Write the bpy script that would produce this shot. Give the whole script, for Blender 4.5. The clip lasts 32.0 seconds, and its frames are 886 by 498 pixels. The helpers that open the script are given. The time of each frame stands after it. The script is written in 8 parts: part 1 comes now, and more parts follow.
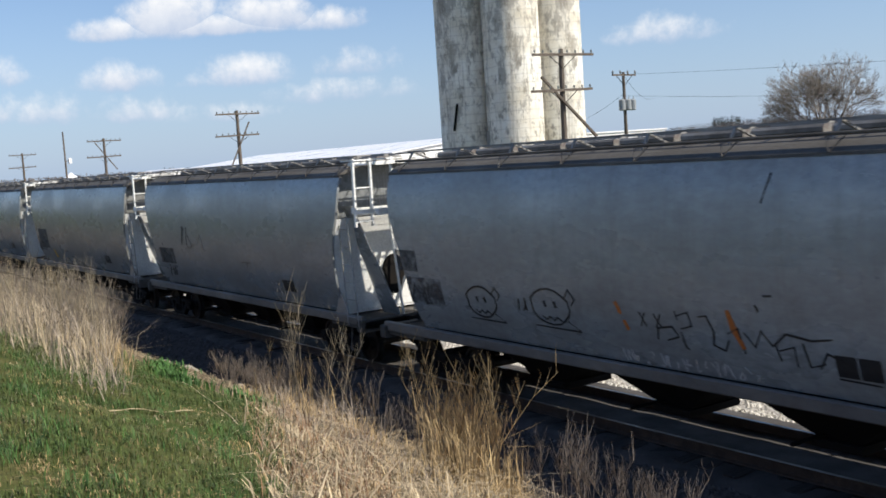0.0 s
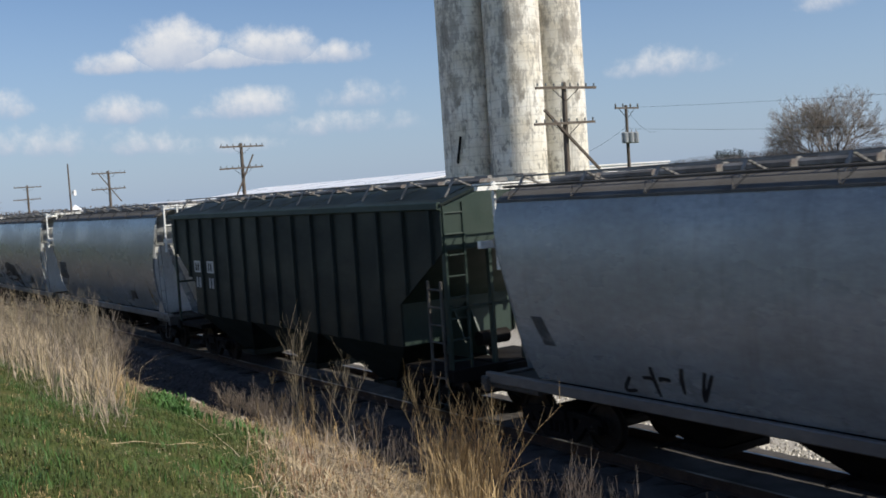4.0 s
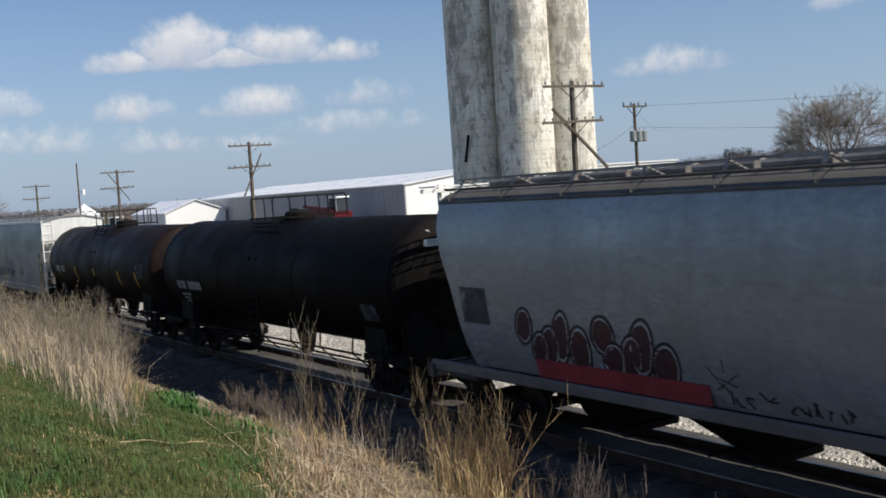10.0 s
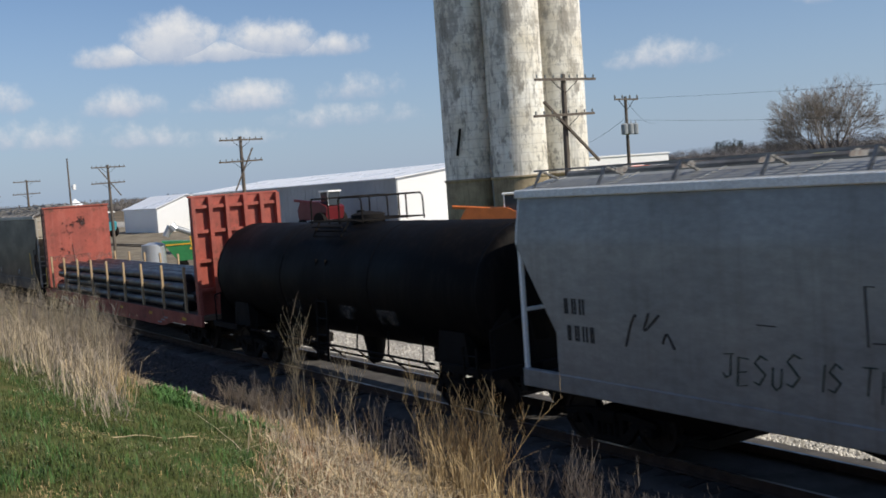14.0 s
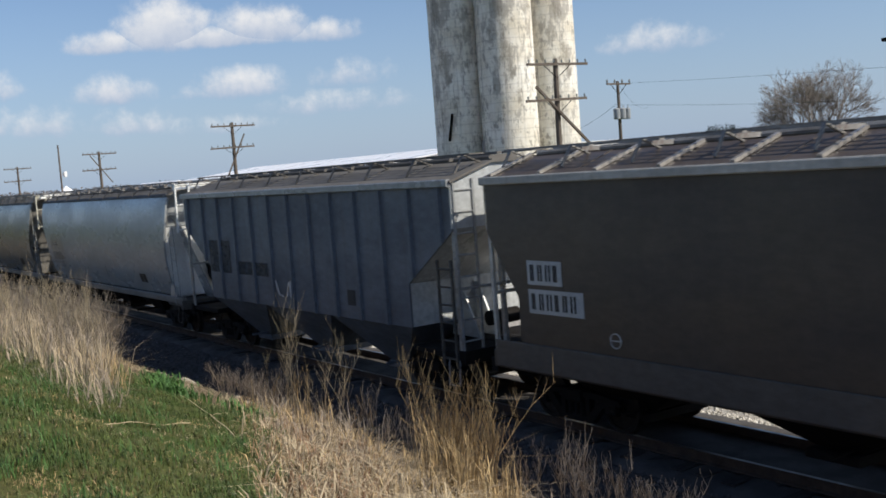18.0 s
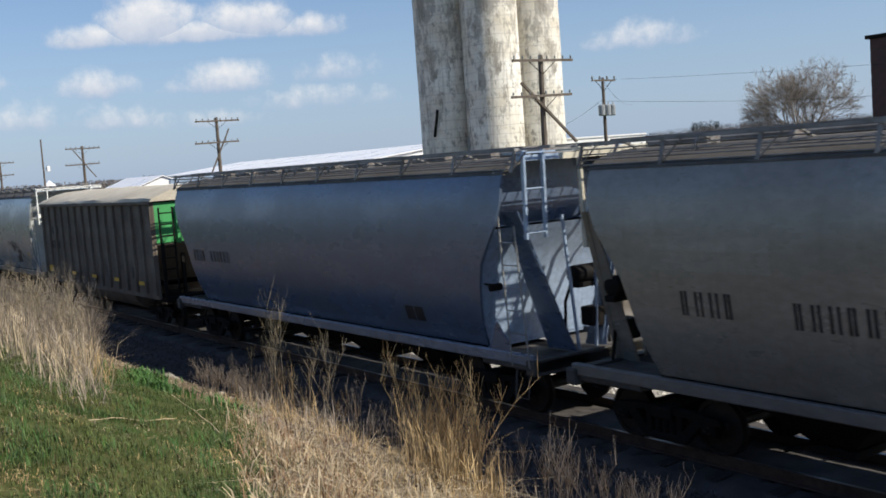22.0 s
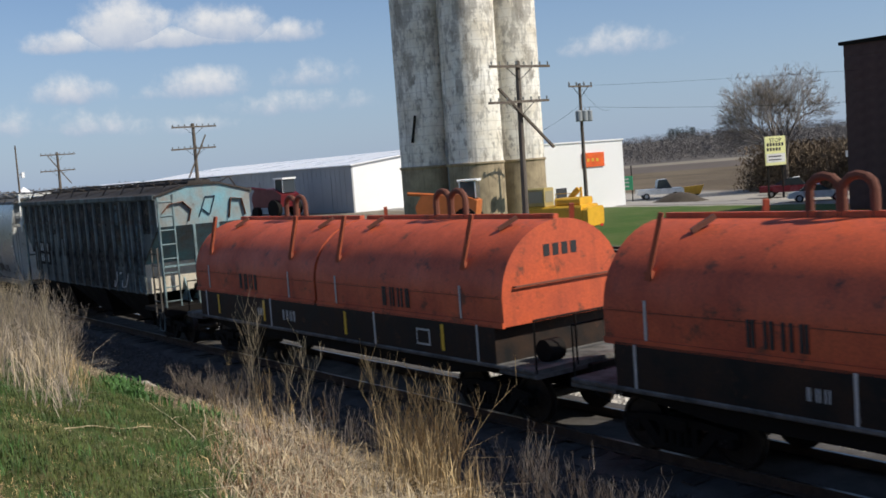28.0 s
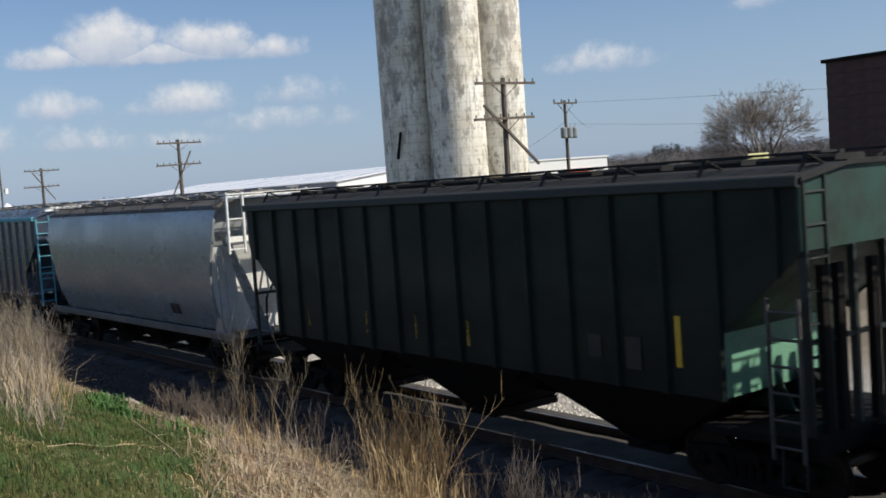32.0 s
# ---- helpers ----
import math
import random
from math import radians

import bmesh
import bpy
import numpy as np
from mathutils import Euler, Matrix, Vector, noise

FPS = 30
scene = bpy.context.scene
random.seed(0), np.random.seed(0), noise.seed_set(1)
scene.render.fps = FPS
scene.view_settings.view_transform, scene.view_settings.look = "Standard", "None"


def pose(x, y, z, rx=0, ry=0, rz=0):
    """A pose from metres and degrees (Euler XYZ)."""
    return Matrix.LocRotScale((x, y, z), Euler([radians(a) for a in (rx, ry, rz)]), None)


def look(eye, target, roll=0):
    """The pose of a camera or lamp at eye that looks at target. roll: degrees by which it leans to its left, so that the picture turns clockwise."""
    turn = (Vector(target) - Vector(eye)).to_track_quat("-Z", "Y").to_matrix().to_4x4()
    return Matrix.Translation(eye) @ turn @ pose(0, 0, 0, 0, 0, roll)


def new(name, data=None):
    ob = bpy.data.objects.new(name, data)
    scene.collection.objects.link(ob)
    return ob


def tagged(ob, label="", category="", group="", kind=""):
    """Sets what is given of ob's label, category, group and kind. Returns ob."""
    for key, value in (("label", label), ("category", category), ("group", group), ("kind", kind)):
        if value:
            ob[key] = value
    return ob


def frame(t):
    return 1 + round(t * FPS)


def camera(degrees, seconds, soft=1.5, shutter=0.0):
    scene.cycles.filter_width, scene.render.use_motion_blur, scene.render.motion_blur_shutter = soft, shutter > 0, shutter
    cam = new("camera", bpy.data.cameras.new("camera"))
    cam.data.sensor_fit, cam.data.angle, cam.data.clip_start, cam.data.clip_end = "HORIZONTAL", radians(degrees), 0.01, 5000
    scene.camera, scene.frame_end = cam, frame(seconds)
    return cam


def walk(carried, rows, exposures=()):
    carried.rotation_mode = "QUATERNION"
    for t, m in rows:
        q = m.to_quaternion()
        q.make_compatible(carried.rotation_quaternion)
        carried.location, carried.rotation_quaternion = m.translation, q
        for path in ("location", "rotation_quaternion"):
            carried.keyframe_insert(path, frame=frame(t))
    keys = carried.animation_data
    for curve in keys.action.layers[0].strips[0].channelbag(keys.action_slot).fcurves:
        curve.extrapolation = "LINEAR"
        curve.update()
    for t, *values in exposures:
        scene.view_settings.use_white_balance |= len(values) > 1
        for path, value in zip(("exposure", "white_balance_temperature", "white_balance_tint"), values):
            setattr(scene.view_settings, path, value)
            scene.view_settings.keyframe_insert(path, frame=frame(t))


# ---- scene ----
cam = camera(46.0, 32.0, soft=1.7, shutter=0.12)
EYE = (0.0, -12.82, 4.70)
# seconds, yaw, pitch, lean of the hand-held camera, which stands on the bank beside the track
PATH = [
    (0, 56.04, -5.06, -3.86), (0.5, 56.31, -4.69, -3.99), (1, 56.14, -4.42, -4.02), (1.5, 56.24, -4.22, -4.19), (2, 56.42, -4.05, -4.34),
    (2.5, 56.64, -3.87, -4.59), (3, 56.66, -3.68, -4.37), (3.5, 56.03, -3.35, -3.63), (5.5, 56.62, -3.03, -4.72), (6, 56.27, -2.81, -3.67),
    (6.5, 56.62, -2.77, -4.11), (7, 56.62, -2.69, -3.91), (7.5, 56.48, -2.60, -3.55), (8, 56.87, -2.72, -3.63), (8.5, 56.48, -2.69, -4.14),
    (9, 56.83, -3.04, -4.36), (9.5, 56.43, -3.13, -3.87), (10, 56.54, -3.32, -3.88), (10.5, 56.60, -3.36, -3.84), (11, 56.63, -3.34, -3.75),
    (11.5, 56.69, -3.35, -3.73), (12, 56.74, -3.37, -3.79), (12.5, 56.85, -3.47, -4.21), (13, 56.81, -3.60, -4.58), (13.5, 56.21, -3.59, -3.91),
    (14, 56.13, -3.70, -4.11), (14.5, 56.16, -3.88, -4.27), (16.5, 56.06, -4.47, -4.61), (17, 56.05, -4.55, -4.78), (17.5, 55.76, -4.47, -4.29),
    (18, 55.79, -4.52, -4.33), (18.5, 55.98, -4.57, -4.78), (19, 56.44, -4.66, -5.16), (19.5, 56.81, -4.79, -5.63), (20, 55.40, -4.45, -4.14),
    (20.5, 55.71, -4.60, -4.90), (21, 55.28, -4.51, -4.33), (21.5, 55.02, -4.59, -4.22), (22, 54.98, -4.81, -4.15), (22.5, 54.24, -4.84, -4.11),
    (23, 54.22, -5.02, -4.23), (23.5, 54.14, -5.00, -4.22), (24, 54.03, -4.87, -4.15), (24.5, 54.13, -4.77, -4.32), (25, 54.22, -4.74, -4.61),
    (25.5, 53.74, -4.68, -3.79), (26, 53.82, -4.65, -4.10), (26.5, 53.94, -4.63, -4.33), (28.5, 53.71, -4.57, -4.19), (29, 53.68, -4.52, -4.21),
    (29.5, 53.47, -4.30, -4.23), (30, 53.36, -4.08, -4.27), (30.5, 53.27, -3.85, -4.29), (31, 53.27, -3.72, -4.30), (31.5, 53.13, -3.79, -4.23),
    (32, 52.89, -3.75, -4.17),
]
EXPOSURES = [(0.0, 0.33), (1.0, 0.32), (2.0, 0.18), (3.0, 0.08), (7.0, 0.0), (13.0, -0.03), (17.0, -0.05), (18.0, 0.08), (19.5, 0.18), (20.0, 0.15), (26.5, 0.15), (29.0, -0.08), (30.0, -0.02), (32.0, -0.02)]
walk(cam, [(t, pose(*EYE, 90 + p, 0, y) @ pose(0, 0, 0, 0, 0, r)) for t, y, p, r in PATH], EXPOSURES)

# ---- light ----
SUN_AZ, SUN_EL = 34.0, 41.5          # degrees from +x towards +y, and above the horizon


def node(nt, kind, **values):
    n = nt.nodes.new(kind)
    for key, value in values.items():
        if key.startswith("in_"):
            n.inputs[int(key[3:])].default_value = value
        else:
            setattr(n, key, value)
    return n


def math_node(nt, op, a, b=None, clamp=False):
    n = nt.nodes.new("ShaderNodeMath")
    n.operation, n.use_clamp = op, clamp
    for i, v in enumerate((a, b)):
        if v is None:
            continue
        if isinstance(v, (int, float)):
            n.inputs[i].default_value = v
        else:
            nt.links.new(v, n.inputs[i])
    return n.outputs[0]


def mix_rgb(nt, fac, a, b, blend="MIX"):
    n = nt.nodes.new("ShaderNodeMix")
    n.data_type, n.blend_type = "RGBA", blend
    for i, v in ((0, fac), (6, a), (7, b)):
        if isinstance(v, (int, float)):
            n.inputs[i].default_value = v
        elif isinstance(v, tuple):
            n.inputs[i].default_value = (*v[:3], 1)
        else:
            nt.links.new(v, n.inputs[i])
    return n.outputs[2]


def make_world():
    world = bpy.data.worlds.new("sky")
    scene.world = world
    world.use_nodes = True
    nt = world.node_tree
    nt.nodes.clear()
    out = nt.nodes.new("ShaderNodeOutputWorld")
    bg = node(nt, "ShaderNodeBackground", in_1=0.085)
    sky = nt.nodes.new("ShaderNodeTexSky")
    sky.sky_type, sky.sun_disc = "NISHITA", False
    sky.sun_elevation, sky.sun_rotation = radians(SUN_EL), radians(90 - SUN_AZ)
    sky.air_density, sky.dust_density, sky.ozone_density = 1.0, 0.6, 1.6
    co = nt.nodes.new("ShaderNodeTexCoord").outputs["Generated"]
    # cumulus: a warped field of puffs in azimuth and elevation
    sep = nt.nodes.new("ShaderNodeSeparateXYZ")
    nt.links.new(co, sep.inputs[0])
    az = math_node(nt, "MULTIPLY", math_node(nt, "ARCTAN2", math_node(nt, "MULTIPLY", sep.outputs[0], -1.0), sep.outputs[1]), 57.2958)
    el = math_node(nt, "MULTIPLY", math_node(nt, "ARCSINE", sep.outputs[2]), 57.2958)
    warp = node(nt, "ShaderNodeTexNoise", in_2=34.0, in_3=5.0, in_4=0.62)
    nt.links.new(co, warp.inputs[0])
    wv = math_node(nt, "SUBTRACT", warp.outputs[0], 0.5)
    field, shade = None, None
    for a, e, w, h, d in CLOUDS:
        u = math_node(nt, "MULTIPLY", math_node(nt, "SUBTRACT", az, a), 1 / w)
        v = math_node(nt, "SUBTRACT", el, e)
        up = math_node(nt, "MULTIPLY", math_node(nt, "MAXIMUM", v, 0.0), 1 / h)
        low = math_node(nt, "MULTIPLY", math_node(nt, "MINIMUM", v, 0.0), 2.4 / h)
        r2 = math_node(nt, "ADD", math_node(nt, "MULTIPLY", u, u),
                       math_node(nt, "ADD", math_node(nt, "MULTIPLY", up, up), math_node(nt, "MULTIPLY", low, low)))
        f = math_node(nt, "MULTIPLY", math_node(nt, "SUBTRACT", 1.0, r2), d)
        s = math_node(nt, "ADD", math_node(nt, "MULTIPLY", v, 1 / h), 0.0)
        if field is None:
            field, shade = f, s
        else:
            more = math_node(nt, "GREATER_THAN", f, field)
            keep = math_node(nt, "SUBTRACT", 1.0, more)
            shade = math_node(nt, "ADD", math_node(nt, "MULTIPLY", s, more), math_node(nt, "MULTIPLY", shade, keep))
            field = math_node(nt, "MAXIMUM", f, field)
    dens = math_node(nt, "ADD", field, math_node(nt, "MULTIPLY", wv, 2.0))
    ramp = nt.nodes.new("ShaderNodeMapRange")
    ramp.interpolation_type = "SMOOTHSTEP"
    for i, v in ((1, -0.1), (2, 1.0)):
        ramp.inputs[i].default_value = v
    nt.links.new(dens, ramp.inputs[0])
    lit = nt.nodes.new("ShaderNodeMapRange")
    for i, v in ((1, -0.35), (2, 0.55)):
        lit.inputs[i].default_value = v
    nt.links.new(math_node(nt, "ADD", shade, math_node(nt, "MULTIPLY", wv, 0.9)), lit.inputs[0])
    body = mix_rgb(nt, lit.outputs[0], (4.6, 5.5, 7.2), (9.4, 9.4, 9.5))
    # the thin veil low over the horizon
    veil = nt.nodes.new("ShaderNodeMapRange")
    for i, v in ((1, 0.0), (2, 12.0), (3, 0.72), (4, 0.0)):
        veil.inputs[i].default_value = v
    nt.links.new(el, veil.inputs[0])
    hazy = mix_rgb(nt, veil.outputs[0], mix_rgb(nt, 1.0, sky.outputs[0], (0.92, 1.03, 1.22), "MULTIPLY"), (4.0, 5.3, 7.6))
    both = mix_rgb(nt, math_node(nt, "MULTIPLY", ramp.outputs[0], 0.93), hazy, body)
    nt.links.new(both, bg.inputs[0])
    nt.links.new(bg.outputs[0], out.inputs[0])


# cumulus puffs: azimuth, elevation, half width, height, density
CLOUDS = [(69.6, 7.9, 2.9, 2.1, 1.15), (72.6, 7.4, 2.4, 1.0, 0.8), (64.6, 7.8, 3.4, 1.6, 1.1), (61.4, 7.5, 2.6, 1.0, 0.8), (66.9, 7.5, 5.4, 1.0, 1.0),
          (72.5, 4.9, 2.2, 1.3, 0.75), (66.2, 4.9, 3.1, 1.4, 0.75), (68.2, 4.7, 1.6, 0.8, 0.55), (60.2, 5.1, 2.3, 1.2, 0.55), (76.2, 3.4, 1.9, 1.2, 0.5),
          (72.2, 3.2, 2.5, 1.1, 0.5), (61.0, 3.7, 4.2, 1.0, 0.45), (79.3, 3.5, 2.4, 1.3, 0.5), (43.3, 5.6, 3.0, 1.2, 0.45),
          (35.2, 8.0, 2.0, 1.0, 0.5), (41.5, 10.4, 6.5, 1.3, 0.3), (67.0, 2.9, 3.0, 0.8, 0.35), (78.6, 5.3, 2.0, 1.2, 0.5)]
make_world()

sun = new("sun", bpy.data.lights.new("sun", "SUN"))
sun.data.energy, sun.data.angle, sun.data.color = 5.0, radians(0.55), (1.0, 0.93, 0.82)
_s = Vector((math.cos(radians(SUN_EL)) * math.cos(radians(SUN_AZ)), math.cos(radians(SUN_EL)) * math.sin(radians(SUN_AZ)), math.sin(radians(SUN_EL))))
sun.matrix_world = look(_s * 80, (0, 0, 0))

# ---- materials ----
MATS = {}


def material(name, colour, rough=0.6, metal=0.0, dark=None, amount=0.5, scale=1.2, fine=24.0, bump=0.15, streak=0.0, streak_colour=(0.05, 0.035, 0.025),
             stretch=(1, 1, 1), rust=0.0, spec=0.5, island=0.0, sag=0.0):
    """A painted or natural surface: broad stains, fine grain, runs that trail down, rust blooms."""
    if name in MATS:
        return MATS[name]
    m = bpy.data.materials.new(name)
    m.use_nodes = True
    nt = m.node_tree
    b = nt.nodes["Principled BSDF"]
    co = nt.nodes.new("ShaderNodeTexCoord").outputs["Object"]
    mp = node(nt, "ShaderNodeMapping")
    mp.inputs[3].default_value = stretch
    nt.links.new(co, mp.inputs[0])
    v = mp.outputs[0]
    broad = node(nt, "ShaderNodeTexNoise", in_2=scale, in_3=5.0, in_4=0.6)
    grain = node(nt, "ShaderNodeTexNoise", in_2=fine, in_3=4.0, in_4=0.65)
    nt.links.new(v, broad.inputs[0]), nt.links.new(v, grain.inputs[0])
    dark = dark or tuple(c * 0.55 for c in colour)
    r1 = node(nt, "ShaderNodeMapRange", in_1=0.38, in_2=0.68)
    nt.links.new(broad.outputs[0], r1.inputs[0])
    base = mix_rgb(nt, math_node(nt, "MULTIPLY", r1.outputs[0], amount), colour, dark)
    r2 = node(nt, "ShaderNodeMapRange", in_1=0.35, in_2=0.7, in_3=0.82, in_4=1.14)
    nt.links.new(grain.outputs[0], r2.inputs[0])
    tone = nt.nodes.new("ShaderNodeCombineColor")
    for i in range(3):
        nt.links.new(r2.outputs[0], tone.inputs[i])
    base = mix_rgb(nt, 1.0, base, tone.outputs[0], "MULTIPLY")
    if island:
        geo = nt.nodes.new("ShaderNodeNewGeometry")
        r4 = node(nt, "ShaderNodeMapRange", in_1=0.0, in_2=1.0, in_3=1 - island, in_4=1 + island)
        nt.links.new(geo.outputs["Random Per Island"], r4.inputs[0])
        t4 = nt.nodes.new("ShaderNodeCombineColor")
        for i in range(3):
            nt.links.new(r4.outputs[0], t4.inputs[i])
        base = mix_rgb(nt, 1.0, base, t4.outputs[0], "MULTIPLY")
    if streak:
        ms = node(nt, "ShaderNodeMapping")
        ms.inputs[3].default_value = (5.5, 5.5, 0.32)
        nt.links.new(co, ms.inputs[0])
        runs = node(nt, "ShaderNodeTexNoise", in_2=1.0, in_3=6.0, in_4=0.7)
        nt.links.new(ms.outputs[0], runs.inputs[0])
        r3 = node(nt, "ShaderNodeMapRange", in_1=0.5, in_2=0.78)
        nt.links.new(runs.outputs[0], r3.inputs[0])
        base = mix_rgb(nt, math_node(nt, "MULTIPLY", r3.outputs[0], streak), base, streak_colour)
    if rust:
        bloom = node(nt, "ShaderNodeTexNoise", in_2=2.3, in_3=8.0, in_4=0.72)
        nt.links.new(co, bloom.inputs[0])
        r5 = node(nt, "ShaderNodeMapRange", in_1=0.66 - 0.2 * rust, in_2=0.76 - 0.2 * rust)
        nt.links.new(bloom.outputs[0], r5.inputs[0])
        base = mix_rgb(nt, math_node(nt, "MULTIPLY", r5.outputs[0], 0.85), base, (0.085, 0.038, 0.02))
    nt.links.new(base, b.inputs["Base Color"])
    rr = node(nt, "ShaderNodeMapRange", in_1=0.3, in_2=0.7, in_3=max(0.05, rough - 0.12), in_4=min(1.0, rough + 0.12))
    nt.links.new(broad.outputs[0], rr.inputs[0])
    nt.links.new(rr.outputs[0], b.inputs["Roughness"])
    b.inputs["Metallic"].default_value = metal
    b.inputs["Specular IOR Level"].default_value = spec
    if bump:
        bp = node(nt, "ShaderNodeBump", in_0=bump, in_1=0.02)
        nt.links.new(math_node(nt, "ADD", grain.outputs[0], math_node(nt, "MULTIPLY", broad.outputs[0], sag)) if sag else grain.outputs[0], bp.inputs["Height"])
        nt.links.new(bp.outputs[0], b.inputs["Normal"])
    MATS[name] = m
    return m


def glass(name, colour=(0.05, 0.06, 0.07)):
    if name not in MATS:
        m = bpy.data.materials.new(name)
        m.use_nodes = True
        b = m.node_tree.nodes["Principled BSDF"]
        b.inputs["Base Color"].default_value = (*colour, 1)
        b.inputs["Roughness"].default_value = 0.06
        MATS[name] = m
    return MATS[name]


def smear(name, colour, lo=0.42, hi=0.56, scale=2.2):
    """Thin worn paint or rust that breaks up at its edges and lets the paint below show."""
    if name in MATS:
        return MATS[name]
    m = material(name, colour, 0.75, dark=tuple(c * 0.5 for c in colour), amount=0.8, scale=2.5, bump=0)
    nt = m.node_tree
    co = nt.nodes.new("ShaderNodeTexCoord").outputs["Object"]
    n = node(nt, "ShaderNodeTexNoise", in_2=scale, in_3=8.0, in_4=0.7)
    nt.links.new(co, n.inputs[0])
    r = node(nt, "ShaderNodeMapRange", in_1=lo, in_2=hi, in_4=0.92)
    nt.links.new(n.outputs[0], r.inputs[0])
    nt.links.new(r.outputs[0], nt.nodes["Principled BSDF"].inputs["Alpha"])
    return m


# near black: deep underframe shade put into the colour; serves black parts too
BLACK = material("underframe_shade_black", (0.009, 0.008, 0.0075), 0.8, 0.0, (0.018, 0.014, 0.011), 0.6, 2.0, bump=0.25, spec=0.15)
# wheel steel, coloured darker for the shade under the cars
STEEL = material("wheel_steel", (0.03, 0.025, 0.022), 0.6, 0.5, (0.014, 0.01, 0.008), 0.6, 5.0)
RAILTOP = material("polished_rail", (0.26, 0.25, 0.24), 0.42, 1.0, (0.12, 0.11, 0.10), 0.3, 3.0, bump=0.02)
WHITE = material("white_paint", (0.80, 0.80, 0.77), 0.5, 0, (0.52, 0.5, 0.45), 0.45, 1.4, streak=0.25, rust=0.1)
LETTER_DARK = material("stencil_black", (0.02, 0.02, 0.022), 0.6)
LETTER_WHITE = material("stencil_white", (0.5, 0.5, 0.48), 0.6, amount=0.4)
YELLOW = material("reflector_yellow", (0.75, 0.46, 0.03), 0.5, dark=(0.5, 0.3, 0.03))
PATCH = smear("patch_panel_grey", (0.075, 0.076, 0.076), 0.28, 0.55, 1.6)
SPRAY_BLACK = material("spray_black", (0.015, 0.015, 0.017), 0.5)
SPRAY_PINK = material("spray_pink", (0.36, 0.05, 0.06), 0.5)
SPRAY_ORANGE = material("spray_orange", (0.55, 0.16, 0.03), 0.5)
SPRAY_WHITE = material("spray_white", (0.6, 0.6, 0.6), 0.5)


# ---- mesh building ----
class Shape:
    """Vertices and faces of one mesh."""

    def __init__(self):
        self.v, self.f = [], []

    def add(self, verts, faces):
        n = len(self.v)
        self.v.extend(verts)
        self.f.extend(tuple(i + n for i in f) for f in faces)
        return self

    def box(self, x0, x1, y0, y1, z0, z1, b=0.0):
        """A box, its long edges chamfered by b."""
        if not b:
            p = [(x, y, z) for x in (x0, x1) for y in (y0, y1) for z in (z0, z1)]
            return self.add(p, [(0, 1, 3, 2), (4, 6, 7, 5), (0, 4, 5, 1), (2, 3, 7, 6), (0, 2, 6, 4), (1, 5, 7, 3)])
        ring = [(y0 + b, z0), (y1 - b, z0), (y1, z0 + b), (y1, z1 - b), (y1 - b, z1), (y0 + b, z1), (y0, z1 - b), (y0, z0 + b)]
        return self.prism(ring, x0, x1)

    def prism(self, ring, x0, x1):
        """A closed ring of (y, z) drawn out along x."""
        n = len(ring)
        p = [(x0, y, z) for y, z in ring] + [(x1, y, z) for y, z in ring]
        return self.add(p, [(i, (i + 1) % n, n + (i + 1) % n, n + i) for i in range(n)] + [tuple(range(n - 1, -1, -1)), tuple(range(n, 2 * n))])

    def slab(self, ring, y0, y1):
        """A closed ring of (x, z) drawn out along y."""
        n = len(ring)
        p = [(x, y0, z) for x, z in ring] + [(x, y1, z) for x, z in ring]
        return self.add(p, [(i, n + i, n + (i + 1) % n, (i + 1) % n) for i in range(n)] + [tuple(range(n)), tuple(range(2 * n - 1, n - 1, -1))])

    def plate(self, ring, z0, z1):
        """A closed ring of (x, y) raised from z0 to z1."""
        n = len(ring)
        p = [(x, y, z0) for x, y in ring] + [(x, y, z1) for x, y in ring]
        return self.add(p, [(i, (i + 1) % n, n + (i + 1) % n, n + i) for i in range(n)] + [tuple(range(n - 1, -1, -1)), tuple(range(n, 2 * n))])

    def rod(self, p, q, r, n=6, r2=None):
        p, q = Vector(p), Vector(q)
        d = (q - p).normalized()
        a = d.orthogonal().normalized()
        c = d.cross(a)
        r2 = r if r2 is None else r2
        vs = [tuple(p + (a * math.cos(k * math.tau / n) + c * math.sin(k * math.tau / n)) * r) for k in range(n)]
        vs += [tuple(q + (a * math.cos(k * math.tau / n) + c * math.sin(k * math.tau / n)) * r2) for k in range(n)]
        return self.add(vs, [(k, (k + 1) % n, n + (k + 1) % n, n + k) for k in range(n)] + [tuple(range(n - 1, -1, -1)), tuple(range(n, 2 * n))])

    def pipe(self, points, r, n=6):
        """A tube through the points, in one piece."""
        pts = [Vector(p) for p in points]
        a = None
        vs = []
        for k, p in enumerate(pts):
            d = (pts[min(k + 1, len(pts) - 1)] - pts[max(k - 1, 0)]).normalized()
            a = d.orthogonal().normalized() if a is None else (a - d * a.dot(d)).normalized()
            c = d.cross(a)
            vs += [tuple(p + (a * math.cos(j * math.tau / n) + c * math.sin(j * math.tau / n)) * r) for j in range(n)]
        m = len(pts)
        fs = [(i * n + j, i * n + (j + 1) % n, (i + 1) * n + (j + 1) % n, (i + 1) * n + j) for i in range(m - 1) for j in range(n)]
        return self.add(vs, fs + [tuple(range(n - 1, -1, -1)), tuple(range((m - 1) * n, m * n))])

    def bar(self, p, q, w, t):
        """A flat bar from p to q, w wide and t thick, its width as level as it can be."""
        p, q = Vector(p), Vector(q)
        d = (q - p).normalized()
        a = d.cross(Vector((0, 0, 1))) if abs(d.z) < 0.98 else Vector((1, 0, 0))
        a.normalize()
        c = d.cross(a).normalized()
        vs = [tuple(e + a * w / 2 * i + c * t / 2 * j) for e in (p, q) for i, j in ((-1, -1), (1, -1), (1, 1), (-1, 1))]
